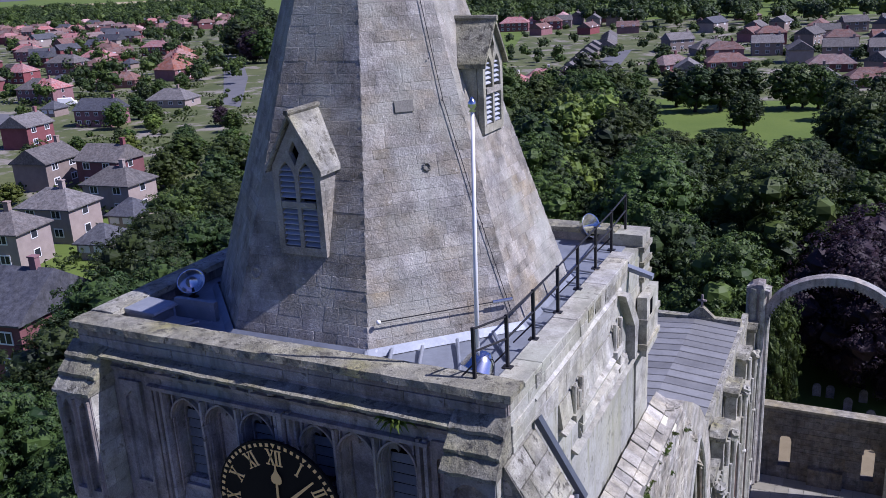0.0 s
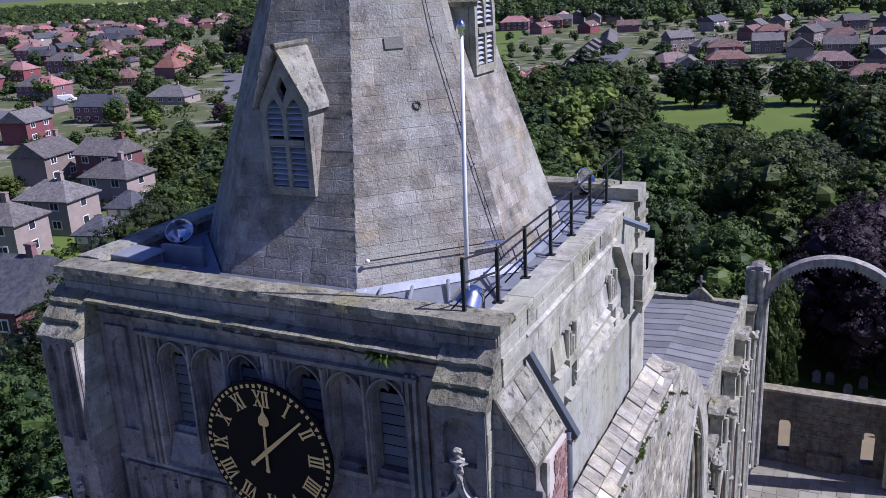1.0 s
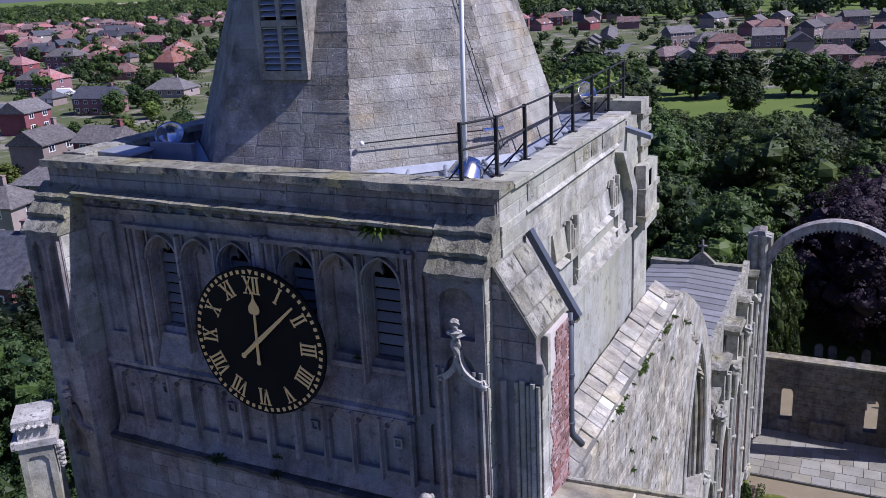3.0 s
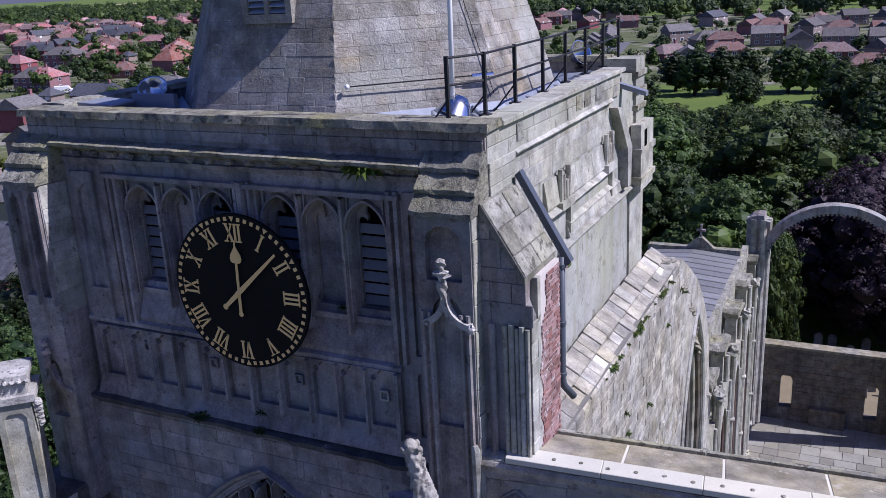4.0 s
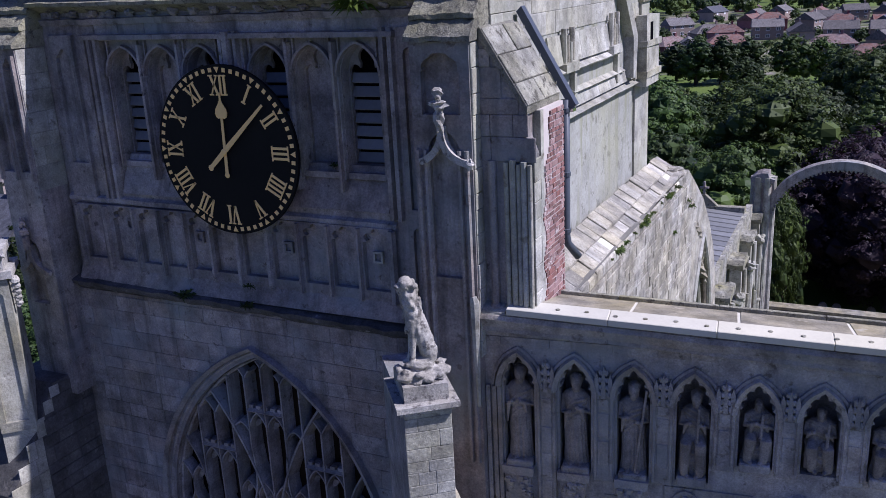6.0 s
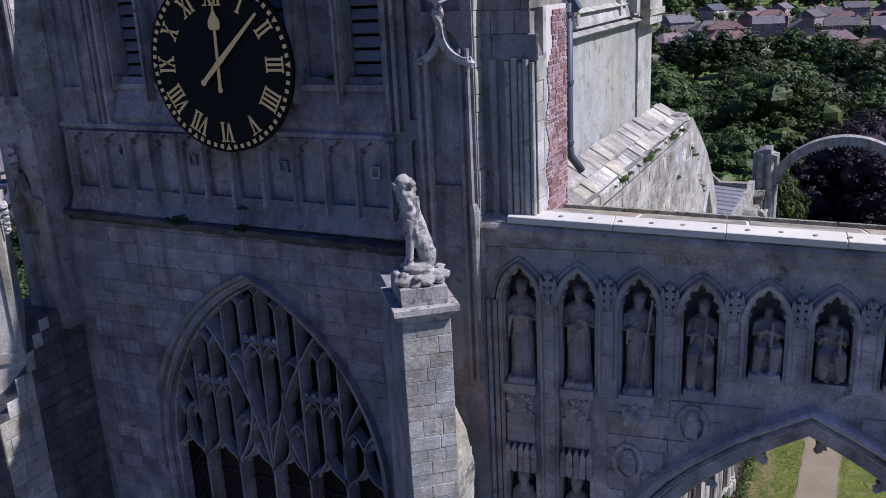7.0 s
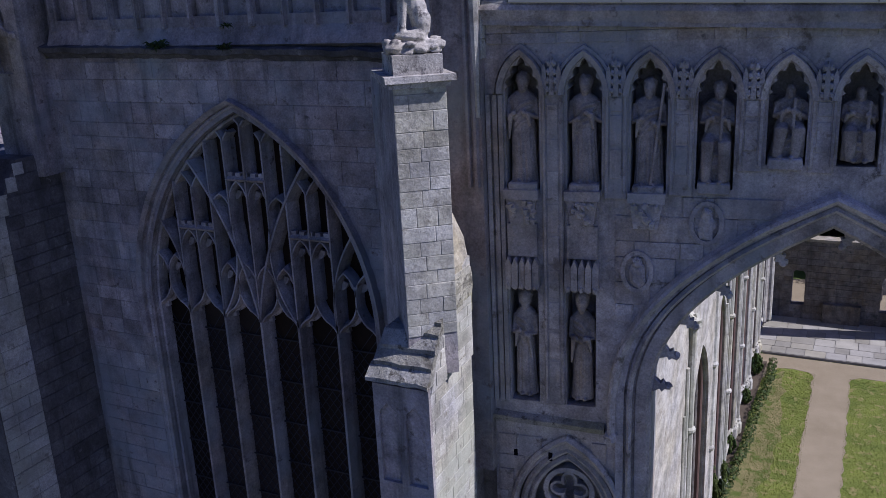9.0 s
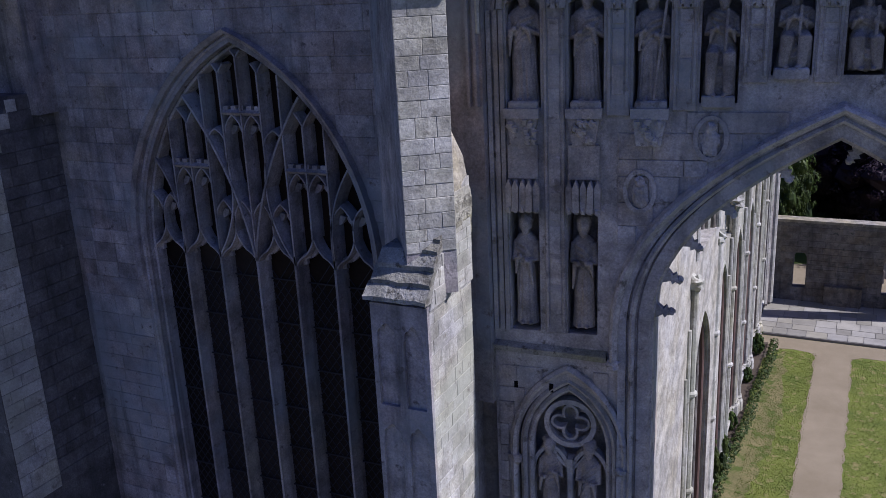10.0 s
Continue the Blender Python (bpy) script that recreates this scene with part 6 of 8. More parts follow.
# ---- statues: one plain mesh each ----
def figure(u, z, hgt, wid, seed, seated=False, staff=False, back=0.2):
    """A worn robed figure: long robe with hanging folds, slung cloak, bent arms, bearded head."""
    rnd = random.Random(seed)
    g = Geo()
    seg = 24
    lean, sway = rnd.uniform(-0.03, 0.03), rnd.uniform(-0.03, 0.03)
    if seated:
        rows = [(0.0, 0.78, 0.5), (0.1, 0.74, 0.52), (0.3, 0.74, 0.5), (0.42, 0.80, 0.5), (0.50, 0.66, 0.42), (0.58, 0.60, 0.42), (0.68, 0.70, 0.44), (0.76, 0.78, 0.42), (0.80, 0.62, 0.36), (0.835, 0.34, 0.28)]
    else:
        rows = [(0.0, 0.66, 0.50), (0.06, 0.64, 0.48), (0.2, 0.58, 0.46), (0.38, 0.60, 0.50), (0.5, 0.60, 0.50), (0.6, 0.56, 0.46), (0.68, 0.66, 0.48), (0.75, 0.76, 0.46), (0.795, 0.64, 0.40), (0.835, 0.32, 0.28)]

    def cx(t):
        return u + lean * t + sway * math.sin(3.1 * t)

    verts = []
    for t, w, d in rows:
        for k in range(seg):
            a = 2 * math.pi * k / seg
            verts.append(nave(cx(t) + w * wid * 0.5 * math.cos(a), z + t * hgt, back + d * wid * 0.5 * math.sin(a)))
    n = len(rows)
    g.add(verts, [(i * seg + k, i * seg + (k + 1) % seg, (i + 1) * seg + (k + 1) % seg, (i + 1) * seg + k) for i in range(n - 1) for k in range(seg)] + [tuple(range(seg))[::-1], tuple(range((n - 1) * seg, n * seg))])

    def front_of(t, side):
        """A point on the front of the robe at height t; side from -1 to 1."""
        for (ta, wa, da), (tb, wb, db) in zip(rows, rows[1:]):
            if ta <= t <= tb:
                f = (t - ta) / (tb - ta)
                w, d = wa + (wb - wa) * f, da + (db - da) * f
                break
        a = side * 1.35
        return (cx(t) + w * wid * 0.5 * math.sin(a), z + t * hgt, back - d * wid * 0.5 * math.cos(a))

    # hanging folds of the robe
    low_top = 0.36 if seated else 0.52
    for k in range(9):
        side = -0.95 + 1.9 * k / 8 + rnd.uniform(-0.05, 0.05)
        top = low_top + rnd.uniform(-0.12, 0.08)
        path = [nave(*front_of(t, side * (1.06 - 0.25 * t))) for t in (0.0, top * 0.35, top * 0.7, top)]
        g.tube(path, [0.030, 0.027, 0.020, 0.008], 6)
    # cloak slung across the body
    flip = rnd.choice((-1, 1))
    for k in range(4):
        t0 = (0.40 if not seated else 0.46) + 0.055 * k
        path = [nave(*front_of(min(0.8, t0 + 0.16 - 0.05 * abs(q) + 0.10 * q), flip * q * 0.95)) for q in (-1.0, -0.5, 0.0, 0.5, 1.0)]
        g.tube(path, [0.014, 0.026, 0.030, 0.026, 0.014], 6)
    if seated:
        for sgn in (-1, 1):
            knee = (cx(0.4) + sgn * wid * 0.21, z + hgt * 0.42, back - 0.20)
            g.tube([nave(cx(0.45) + sgn * wid * 0.15, z + hgt * 0.46, back), nave(*knee), nave(cx(0) + sgn * wid * 0.22, z + 0.03, back - 0.17)], [0.085, 0.085, 0.06], 10)
            g.tube([nave(knee[0] + sgn * 0.05, knee[1], knee[2] + 0.04), nave(knee[0] + sgn * 0.06, z + 0.02, back - 0.1)], [0.04, 0.03], 6)
        for k in range(2):
            q = hgt * (0.36 - 0.10 * k)
            g.tube([nave(cx(0) + e * wid * 0.22, z + q - 0.10 * (1 - e * e), back - 0.20 + 0.05 * (1 - e * e)) for e in (-1, -0.5, 0, 0.5, 1)], 0.026, 6)
        g.blob(nave(cx(0), z + hgt * 0.2, back - 0.10), (wid * 0.2, 0.06, hgt * 0.2), 10, 8, 0.3)
    # neck, head, hair and beard
    hx = cx(0.9) + rnd.uniform(-0.012, 0.012)
    g.tube([nave(hx, z + hgt * 0.81, back - 0.01), nave(hx, z + hgt * 0.90, back - 0.03)], wid * 0.13, 8)
    g.blob(nave(hx, z + hgt * 0.925, back - 0.04), (hgt * 0.058, hgt * 0.066, hgt * 0.082), 12, 10, 0.15)
    g.blob(nave(hx, z + hgt * 0.95, back + 0.0), (hgt * 0.068, hgt * 0.062, hgt * 0.062), 10, 8, 0.3)
    g.blob(nave(hx, z + hgt * 0.872, back - 0.085), (hgt * 0.038, hgt * 0.032, hgt * 0.052), 8, 6, 0.4)
    # arms bent at the elbow, sleeves hanging from the wrists
    for sgn in (-1, 1):
        sh = (cx(0.77) + sgn * wid * 0.31, z + hgt * 0.765, back - 0.01)
        el = (cx(0.6) + sgn * wid * 0.37, z + hgt * (0.585 + rnd.uniform(-0.02, 0.02)), back - 0.05)
        wr = (cx(0.6) + sgn * wid * rnd.uniform(0.05, 0.18), z + hgt * rnd.uniform(0.60, 0.69), back - 0.19)
        g.tube([nave(*p) for p in (sh, el, wr)], [0.055, 0.050, 0.034], 8)
        g.blob(nave(*wr), (0.036, 0.036, 0.042), 8, 6, 0.3)
        g.tube([nave(wr[0] + sgn * 0.05, wr[1] - 0.01, wr[2] + 0.03), nave(wr[0] + sgn * 0.09, wr[1] - hgt * rnd.uniform(0.12, 0.26), back - 0.12)], [0.042, 0.016], 6)
    if staff:
        g.tube([nave(u + wid * 0.06, z + 0.03, back - 0.20), nave(u + wid * 0.34, z + hgt * 0.97, back - 0.16)], 0.022, 6)
    elif seated:
        g.tube([nave(u + wid * 0.12, z + hgt * 0.46, back - 0.22), nave(u + wid * 0.16, z + hgt * 0.84, back - 0.16)], 0.024, 6)
    # feet
    for sgn in (-1, 1):
        g.blob(nave(cx(0) + sgn * wid * 0.13, z + 0.03, back - wid * 0.28 - (0.06 if seated else 0)), (0.04, 0.07, 0.03), 8, 6, 0.2)
    ob = single("statue", g, STATUE, "weathered robed stone figure standing in a niche" if not seated else "weathered seated robed stone figure in a niche", "statue", "statues of the west front", smooth=True)
    mod = ob.modifiers.new("carving", "REMESH")
    mod.mode, mod.voxel_size, mod.use_smooth_shade = "VOXEL", 0.012, True
    return ob


for i, u in enumerate(upper):
    z, seated = bottoms[i] + 0.08, i in (3, 4, 6, 7)
    if i == 5:
        continue
    g = Geo()
    g.slab(nave, u - 0.21, u + 0.21, z - 0.14, z + 0.03, -0.09, 0.3)
    g.worn(0.012, 6)
    part("pedestal", g, NAVE, front, bevel=0.02)
    figure(u, z, 19.22 - 0.03 * u - z, 0.56 if not seated else 0.50, 100 + i, seated, staff=i == 2, back=0.17)
worn_figure = figure(4.88, 18.06, 1.02, 0.50, 117, True, back=0.17)
worn_figure["label"] = "broken seated stone figure in a ruined niche"
for i, u in enumerate((0.51, 1.36, 2 * ACX - 1.36, 2 * ACX - 0.51)):
    figure(u, 14.28, 1.70, 0.46, 130 + i, back=0.16)
for i, cx in enumerate((BCX, 2 * ACX - BCX)):
    for s in (-1, 1):
        figure(cx + s * 0.31, 10.6, 1.75, 0.44, 140 + i * 2 + s, back=0.2)
# corbels, canopies and small carved panels between the tiers
for u in (0.52, 1.39, 2.27, 2 * ACX - 2.27, 2 * ACX - 1.39, 2 * ACX - 0.52):
    c = Geo()
    c.slab(nave, u - 0.25, u + 0.25, 17.42, 17.56, -0.13, 0.1)
    c.prism(nave, [(u - 0.22, 17.42), (u + 0.22, 17.42), (u + 0.16, 17.05), (u - 0.16, 17.05)], -0.10, 0.1)
    rnd = random.Random(int(u * 50))
    for k in range(9):
        c.blob(nave(u + rnd.uniform(-0.18, 0.18), rnd.uniform(17.1, 17.4), -0.11), (0.06, 0.04, 0.06), 7, 5, 0.7)
    c.worn(0.012, 6)
    corbel = part("corbel", c, NAVE, front, "carved corbel under a statue")
    if abs(u - ACX) > 2.5:
        c = Geo()
        c.slab(nave, u - 0.22, u + 0.22, 16.55, 17.05, -0.07, 0.1)
        part("panel", c, NAVE, front, bevel=0.01)
        c = Geo()
        for k in range(5):
            v = u - 0.2 + 0.1 * k
            c.prism(nave, [(v - 0.045, 16.1), (v + 0.045, 16.1), (v + 0.045, 16.45), (v, 16.56), (v - 0.045, 16.45)], -0.15 - 0.03 * (k % 2), 0.05)
            c.blob(nave(v, 16.12, -0.13), (0.045, 0.05, 0.06), 7, 5, 0.6)
        c.worn(0.008, 8)
        part("niche_canopy", c, NAVE, front, "pierced canopy over a niche")
for u, z in ((2.16, 16.41), (3.07, 17.15), (2 * ACX - 2.16, 16.41), (2 * ACX - 3.07, 17.15)):
    c = Geo()
    ringp = [(u + 0.2 * math.cos(2 * math.pi * i / 20), z + 0.28 * math.sin(2 * math.pi * i / 20)) for i in range(20)]
    c.sweep(nave, ringp, [(-0.04, 0.02), (-0.03, -0.06), (0.03, -0.06), (0.04, 0.02)], closed=True)
    c.blob(nave(u, z - 0.05, -0.03), (0.12, 0.06, 0.2), 10, 8, 0.4)
    c.blob(nave(u, z + 0.14, -0.05), (0.07, 0.06, 0.08), 10, 8, 0.4)
    part("carved_panel", c, NAVE, front, "worn oval relief carving")
# black slabs paint the shade of two vent holes
for u in (0.3, 0.85):
    c = Geo()
    c.slab(nave, u - 0.0, u + 0.06, 13.2, 13.34, -0.02, 0.02)
    part("square_vent", c, DARK, front)

# ---- high broken wall running east from the tower ----
RX = -4.12
east_wall = thing("ruined_nave_wall", (-4.5, 20, 0), "high broken rubble wall of the ruined nave with slabbed top", "wall")
g = Geo()
NE = south(RX)
prof = [(12.75, 0), (29.7, 0), (29.7, 10.0), (29.45, 12.9), (29.1, 14.9), (28.4, 16.2), (27.4, 17.3), (26.2, 18.3), (25.0, 19.0), (23.6, 19.75), (22.7, 19.9), (12.75, 19.55)]
hole = lancet(26.2, 11.4, 12.9, 1.75, 4.2, 14)
g.plate(NE, prof, [hole, lancet(26.2, 0.5, 6.7, 1.5, 2.5, 12)], 0, 0.68)
core = part("wall_core", g, RUBBLE, east_wall)
for k, (off, w) in enumerate(((0.12, -0.04), (-0.04, 0.1), (-0.2, 0.24), (-0.36, 0.38))):
    g = Geo()
    g.sweep(NE, [(26.2 - 1.75 - off, 11.4)] + pointed(26.2, 12.9, 1.75 + off, 4.2 + off, 18) + [(26.2 + 1.75 + off, 11.4)], [(-0.08, w + 0.2), (-0.08, w), (-0.03, w - 0.05), (0.03, w - 0.05), (0.08, w), (0.08, w + 0.2)])
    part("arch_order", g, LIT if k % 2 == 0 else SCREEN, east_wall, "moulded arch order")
g = Geo()
for i in range(26):
    t = i / 25
    yy, zz = 29.3 - 6.4 * t ** 0.8, 13.0 + 6.7 * t ** 0.62
    g.blob((RX - 0.34, yy, zz - 0.05), (0.36, 0.32, 0.26), 9, 7, 0.7)
part("broken_edge", g, RUBBLE, east_wall, "weathered rounded edge of the broken wall")
rubble_rows = lambda a, b: [(12.85, 24.1 if (a + b) / 2 < 17.6 else 23.4)]
ashlar("rubble_stone", core, RUBBLE, (RX + 0.002, 0, 0), (0, 1, 0), (0, 0, 1), rubble_rows, 14.6, 19.5, 0.19, 0.42, 0.05, seed=91, lean=2.0, limit=300)
# slabs on the sloping wall top
rnd = random.Random(92)
y = 12.9
while y < 22.7:
    d = rnd.uniform(0.26, 0.52)
    for xa, xb, za, zb in ((-4.86, -4.45, 20.22, 19.98), (-4.44, -4.08, 19.96, 19.74)):
        g = Geo()
        k = rnd.uniform(-0.02, 0.03)
        g.prism(lambda u, v, w: (u, w, v), [(xa, za - 0.2), (xb, zb - 0.2), (xb, zb + k), (xa, za + k)], y, y + d - 0.02)
        part("wall_slab", g, PALE if rnd.random() < 0.06 else RUBBLE, east_wall, bevel=0.012)
    y += d
g = Geo()
g.box(-4.86, -4.12, 12.8, 22.9, 19.3, 19.8)
part("slab_bed", g, MORTAR, east_wall)
g = Geo()
for i in range(14):
    g.blob((-4.45 + rnd.uniform(-0.1, 0.1), 22.6 + i * 0.07, 19.86 - 0.004 * i * i), (0.26, 0.28, 0.16), 10, 8, 0.5)
part("broken_end", g, RUBBLE, east_wall, "crumbled end of the wall")

rnd = random.Random(93)
for i in range(34):
    y = rnd.choice((16.4, 18.3, 18.9, 20.6)) + rnd.gauss(0, 0.38)
    tuft("wall_grass", (-4.08 + rnd.uniform(-0.05, 0.06), y, 19.76 + rnd.uniform(-0.06, 0.0)), rnd.randint(40, 110), rnd.uniform(0.06, 0.13), LEAF_LIGHT if i % 3 == 0 else LEAF, 20 + i, "grass growing on the ruined wall top")
for i, (y, z) in enumerate(((17.2, 18.2), (17.4, 17.6), (21.5, 18.6), (23.2, 19.0), (19.5, 17.3), (23.8, 18.7))):
    tuft("wall_grass", (RX + 0.05, y, z), 70, 0.13, LEAF, 50 + i, "weeds rooted in the rubble wall")

# ---- ruined arcade, aisle roof, screen wall, far arch ----
arcade_wall = thing("ruined_arcade", (-5, 42, 0), "ruined nave arcade wall with clustered shafts and broken piers", "wall")
AW = lambda u, v, w: (RX - 0.022 * (u - 22) - w, u, v)
CENTRES = [26.2, 31.0, 35.7, 40.4, 45.1, 49.8]
g = Geo()
g.plate(AW, [(29.7, 0), (54, 0), (54, 9.55), (44, 9.75), (35, 9.6), (29.7, 9.9)], [lancet(c, 0.5, 6.7, 1.5, 2.5, 12) for c in CENTRES[1:]], 0, 0.5)
g.worn(0.02, 2)
spine = part("wall_core", g, LIT, arcade_wall)
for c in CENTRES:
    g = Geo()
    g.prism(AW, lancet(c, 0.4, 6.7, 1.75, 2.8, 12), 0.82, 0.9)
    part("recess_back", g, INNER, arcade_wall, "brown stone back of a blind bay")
    # inner orders turn dark brown: shade of the recess put into the colour
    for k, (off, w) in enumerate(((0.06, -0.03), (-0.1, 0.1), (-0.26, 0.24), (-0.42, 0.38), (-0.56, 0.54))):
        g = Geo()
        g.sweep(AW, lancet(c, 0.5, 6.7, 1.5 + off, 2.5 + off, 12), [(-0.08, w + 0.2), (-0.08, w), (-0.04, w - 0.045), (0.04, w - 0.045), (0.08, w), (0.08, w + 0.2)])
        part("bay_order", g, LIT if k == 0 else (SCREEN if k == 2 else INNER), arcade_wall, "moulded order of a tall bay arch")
    y = c - 2.38
    for dy, r, top in ((0.0, 0.13, 10.9), (-0.36, 0.075, 9.6), (0.36, 0.075, 9.6), (-0.62, 0.055, 8.2), (0.62, 0.055, 8.2)):
        g = Geo()
        at0 = AW(y + dy, 0.35, -r * 0.8)
        g.tube([at0, (at0[0], at0[1], top)], r, 9)
        shaft = part("shaft", g, LIT, arcade_wall)
        g = Geo()
        g.lathe(at0, [(r + 0.12, -0.35), (r + 0.12, 0.15), (r + 0.05, 0.25), (r + 0.07, 0.33), (r, 0.42)], 9)
        part("shaft_base", g, LIT, shaft)
        if dy == 0.0:
            for zz in (4.2, 7.4):
                g = Geo()
                g.lathe((at0[0], at0[1], zz), [(r, 0), (r + 0.07, 0.06), (r + 0.07, 0.14), (r, 0.2)], 9)
                part("shaft_band", g, LIT, shaft)
            g = Geo()
            g.blob((at0[0], at0[1], top), (0.26, 0.3, 0.25), 10, 8, 0.6)
            part("carved_capital", g, LIT, shaft, "broken carved capital")
bays = [33.5, 37.4, 42.2, 46.6, 51.2]
for i, y in enumerate(bays):
    x0 = RX - 0.022 * (y - 22)
    for s, top in ((-0.55, 11.4), (0.75, 11.3)):
        g = Geo()
        g.box(x0 - 0.75, x0 - 0.2, y + s, y + s + 0.34, 9.6, top - 0.08 * i)
        g.worn(0.04, 3)
        part("slot_jamb", g, LIT, arcade_wall)
    g = Geo()
    top = 11.55 - 0.08 * i
    g.loft(lambda u, v, w: (w, u, v), [(y - 0.62, top - 0.4), (y + 1.42, top - 0.45), (y + 1.45, top - 0.25), (y + 1.1, top - 0.2), (y + 1.0, top + 0.02), (y + 0.5, top - 0.08), (y + 0.2, top + 0.1), (y - 0.4, top + 0.05), (y - 0.64, top - 0.15)], [x0 - 0.85, x0 - 0.6, x0 - 0.35, x0 - 0.12])
    g.worn(0.09, 2.5)
    part("broken_pier", g, COPING, arcade_wall, "ragged broken pier head of the clerestory")
    for dy in (0.0, 0.3, 1.15, 1.5, 1.85):
        g = Geo()
        g.tube([(x0 - 0.1, y + dy, 8.4), (x0 - 0.1, y + dy, 10.9 - 0.35 * (dy > 0.5))], 0.09 if dy < 0.5 else 0.065, 8)
        part("broken_shaft", g, LIT, arcade_wall)
g = Geo()
g.box(-5.75, -5.42, 31.0, 51.0, 9.5, 11.85)
g.worn(0.03, 2)
part("aisle_parapet", g, COPING, arcade_wall, "narrow parapet along the aisle roof")

aisle = thing("aisle_roof", (-8, 40, 12), "low-pitched lead aisle roof with rolls", "roof")
for s in (-1, 1):
    for i in range(28):
        y = 26.4 + i * 0.8
        xa, xb = (-8.1, -5.65) if s > 0 else (-8.1, -10.6)
        g = Geo()
        g.prism(lambda u, v, w: (u, w, v), [(xa, 12.0), (xb, 11.8), (xb, 11.87), (xa, 12.07)], y, y + 0.79)
        sheet = part("lead_sheet", g, AISLE_LEAD, aisle)
        g = Geo()
        g.tube([(xa, y, 12.08), (xb, y, 11.88)], 0.04, 6)
        part("roll_joint", g, AISLE_LEAD, sheet)
g = Geo()
g.box(-10.7, -5.6, 26.4, 48.8, 0, 11.75)
part("aisle_body", g, STONE, aisle)
g = Geo()
g.box(-10.7, -5.6, 48.8, 49.3, 0, 12.15)
g.prism(lambda u, v, w: (u, w, v), [(-8.6, 12.12), (-7.0, 12.12), (-7.7, 12.75), (-7.9, 12.75)], 48.85, 49.2)
part("gable_wall", g, COPING, aisle)
g = Geo()
g.box(-7.86, -7.74, 48.95, 49.07, 12.7, 13.5)
g.box(-8.05, -7.55, 48.95, 49.07, 13.08, 13.2)
part("gable_cross", g, STONE, aisle, "small stone gable cross", bevel=0.02)

# standing crossing arch
arch = thing("standing_arch", (-1, 52, 0), "thin free-standing round arch on clustered piers", "arch")
ACR = [(-0.85 + 4.1 * math.cos(math.pi * (1 - i / 40)), 10.05 + 4.1 * math.sin(math.pi * (1 - i / 40))) for i in range(41)]
g = Geo()
g.sweep(west(51.5), ACR, [(-0.24, 0), (-0.24, 0.8), (0.22, 0.8), (0.22, 0)])
g.worn(0.02, 2)
part("arch_ring", g, STONE, arch)
for i in range(44):
    a = math.pi * (0.10 + 0.80 * i / 43)
    g = Geo()
    u, v = -0.85 + 3.8 * math.cos(a), 10.05 + 3.8 * math.sin(a)
    g.blob((u, 51.6, v), (0.07, 0.12, 0.07), 6, 5)
    part("billet", g, STONE, arch)
for x, top in ((-5.0, 13.6), (3.35, 12.0)):
    for k in range(6):
        g = Geo()
        a = 2 * math.pi * k / 6
        g.tube([(x + 0.5 * math.cos(a), 51.9 + 0.45 * math.sin(a), 0.3), (x + 0.5 * math.cos(a), 51.9 + 0.45 * math.sin(a), top - 0.3)], 0.2, 10)
        part("pier_shaft", g, LIT, arch)
    g = Geo()
    g.loft(lambda u, v, w: (u, w, v), [(x - 0.62, top - 0.6), (x + 0.6, top - 0.6), (x + 0.66, top - 0.4), (x + 0.3, top - 0.32), (x + 0.22, top - 0.05), (x - 0.1, top + 0.02), (x - 0.42, top - 0.12), (x - 0.66, top - 0.38)], [51.4, 51.7, 52.0, 52.3, 52.5])
    g.box(x - 0.45, x + 0.45, 51.5, 52.35, 0, top - 0.55)
    g.worn(0.1, 2.2)
    part("pier_head", g, STONE, arch)

screen = thing("screen_wall", (0, 53.3, 0), "stone screen wall with two pointed doorways and pale coping", "wall")
g = Geo()
doors = [lancet(-3.02, 0.95, 2.75, 0.36, 0.5), lancet(1.75, 0.95, 2.75, 0.36, 0.5)]
g.plate(west(53.0), [(-4.7, 0), (9, 0), (9, 4.95), (-4.7, 4.95)], doors, 0, 0.7)
sw = part("wall_core", g, SCREEN, screen)


def screen_rows(a, b):
    z = (a + b) / 2
    cut = [(c - half_width(z, 2.75, 0.4, 0.55), c + half_width(z, 2.75, 0.4, 0.55)) for c in (-3.02, 1.75)] if 0.95 < z < 3.3 else []
    out, u = [], -4.65
    for p, q in cut:
        out.append((u, p))
        u = q
    return out + [(u, 5.5)]


ashlar("ashlar_stone", sw, SCREEN, (0, 53.0, 0), (1, 0, 0), (0, 0, 1), screen_rows, 0.1, 4.7, 0.36, 0.8, 0.03, seed=95, limit=200)
g = Geo()
g.box(-4.75, 9, 52.93, 53.78, 4.95, 5.1)
part("coping", g, BUFF, screen)
g = Geo()
g.box(-1.6, 0.4, 52.6, 53.0, 0, 1.3)
part("stone_bench", g, SCREEN, screen)
# headstones beyond the wall
for i in range(14):
    rnd = random.Random(300 + i)
    x, y = -2 + 6 * rnd.random(), 56 + 10 * rnd.random()
    g = Geo()
    g.prism(west(y), [(x - 0.3, 0), (x + 0.3, 0), (x + 0.3, 0.8), (x + 0.18, 1.0), (x, 1.06), (x - 0.18, 1.0), (x - 0.3, 0.8)], 0, 0.12)
    single("headstone", g, STONE, "old grey headstone in the grass", "headstone", "headstones in the churchyard", bevel=0.015)

# ---- ground ----
g = Geo()
g.add([(-4000, -600, 0), (3000, -600, 0), (3000, 5200, 0), (-4000, 5200, 0)], [(0, 1, 2, 3)])
ground = single("ground", g, PARK, "wide green ground reaching the horizon", "ground", kind="structure")


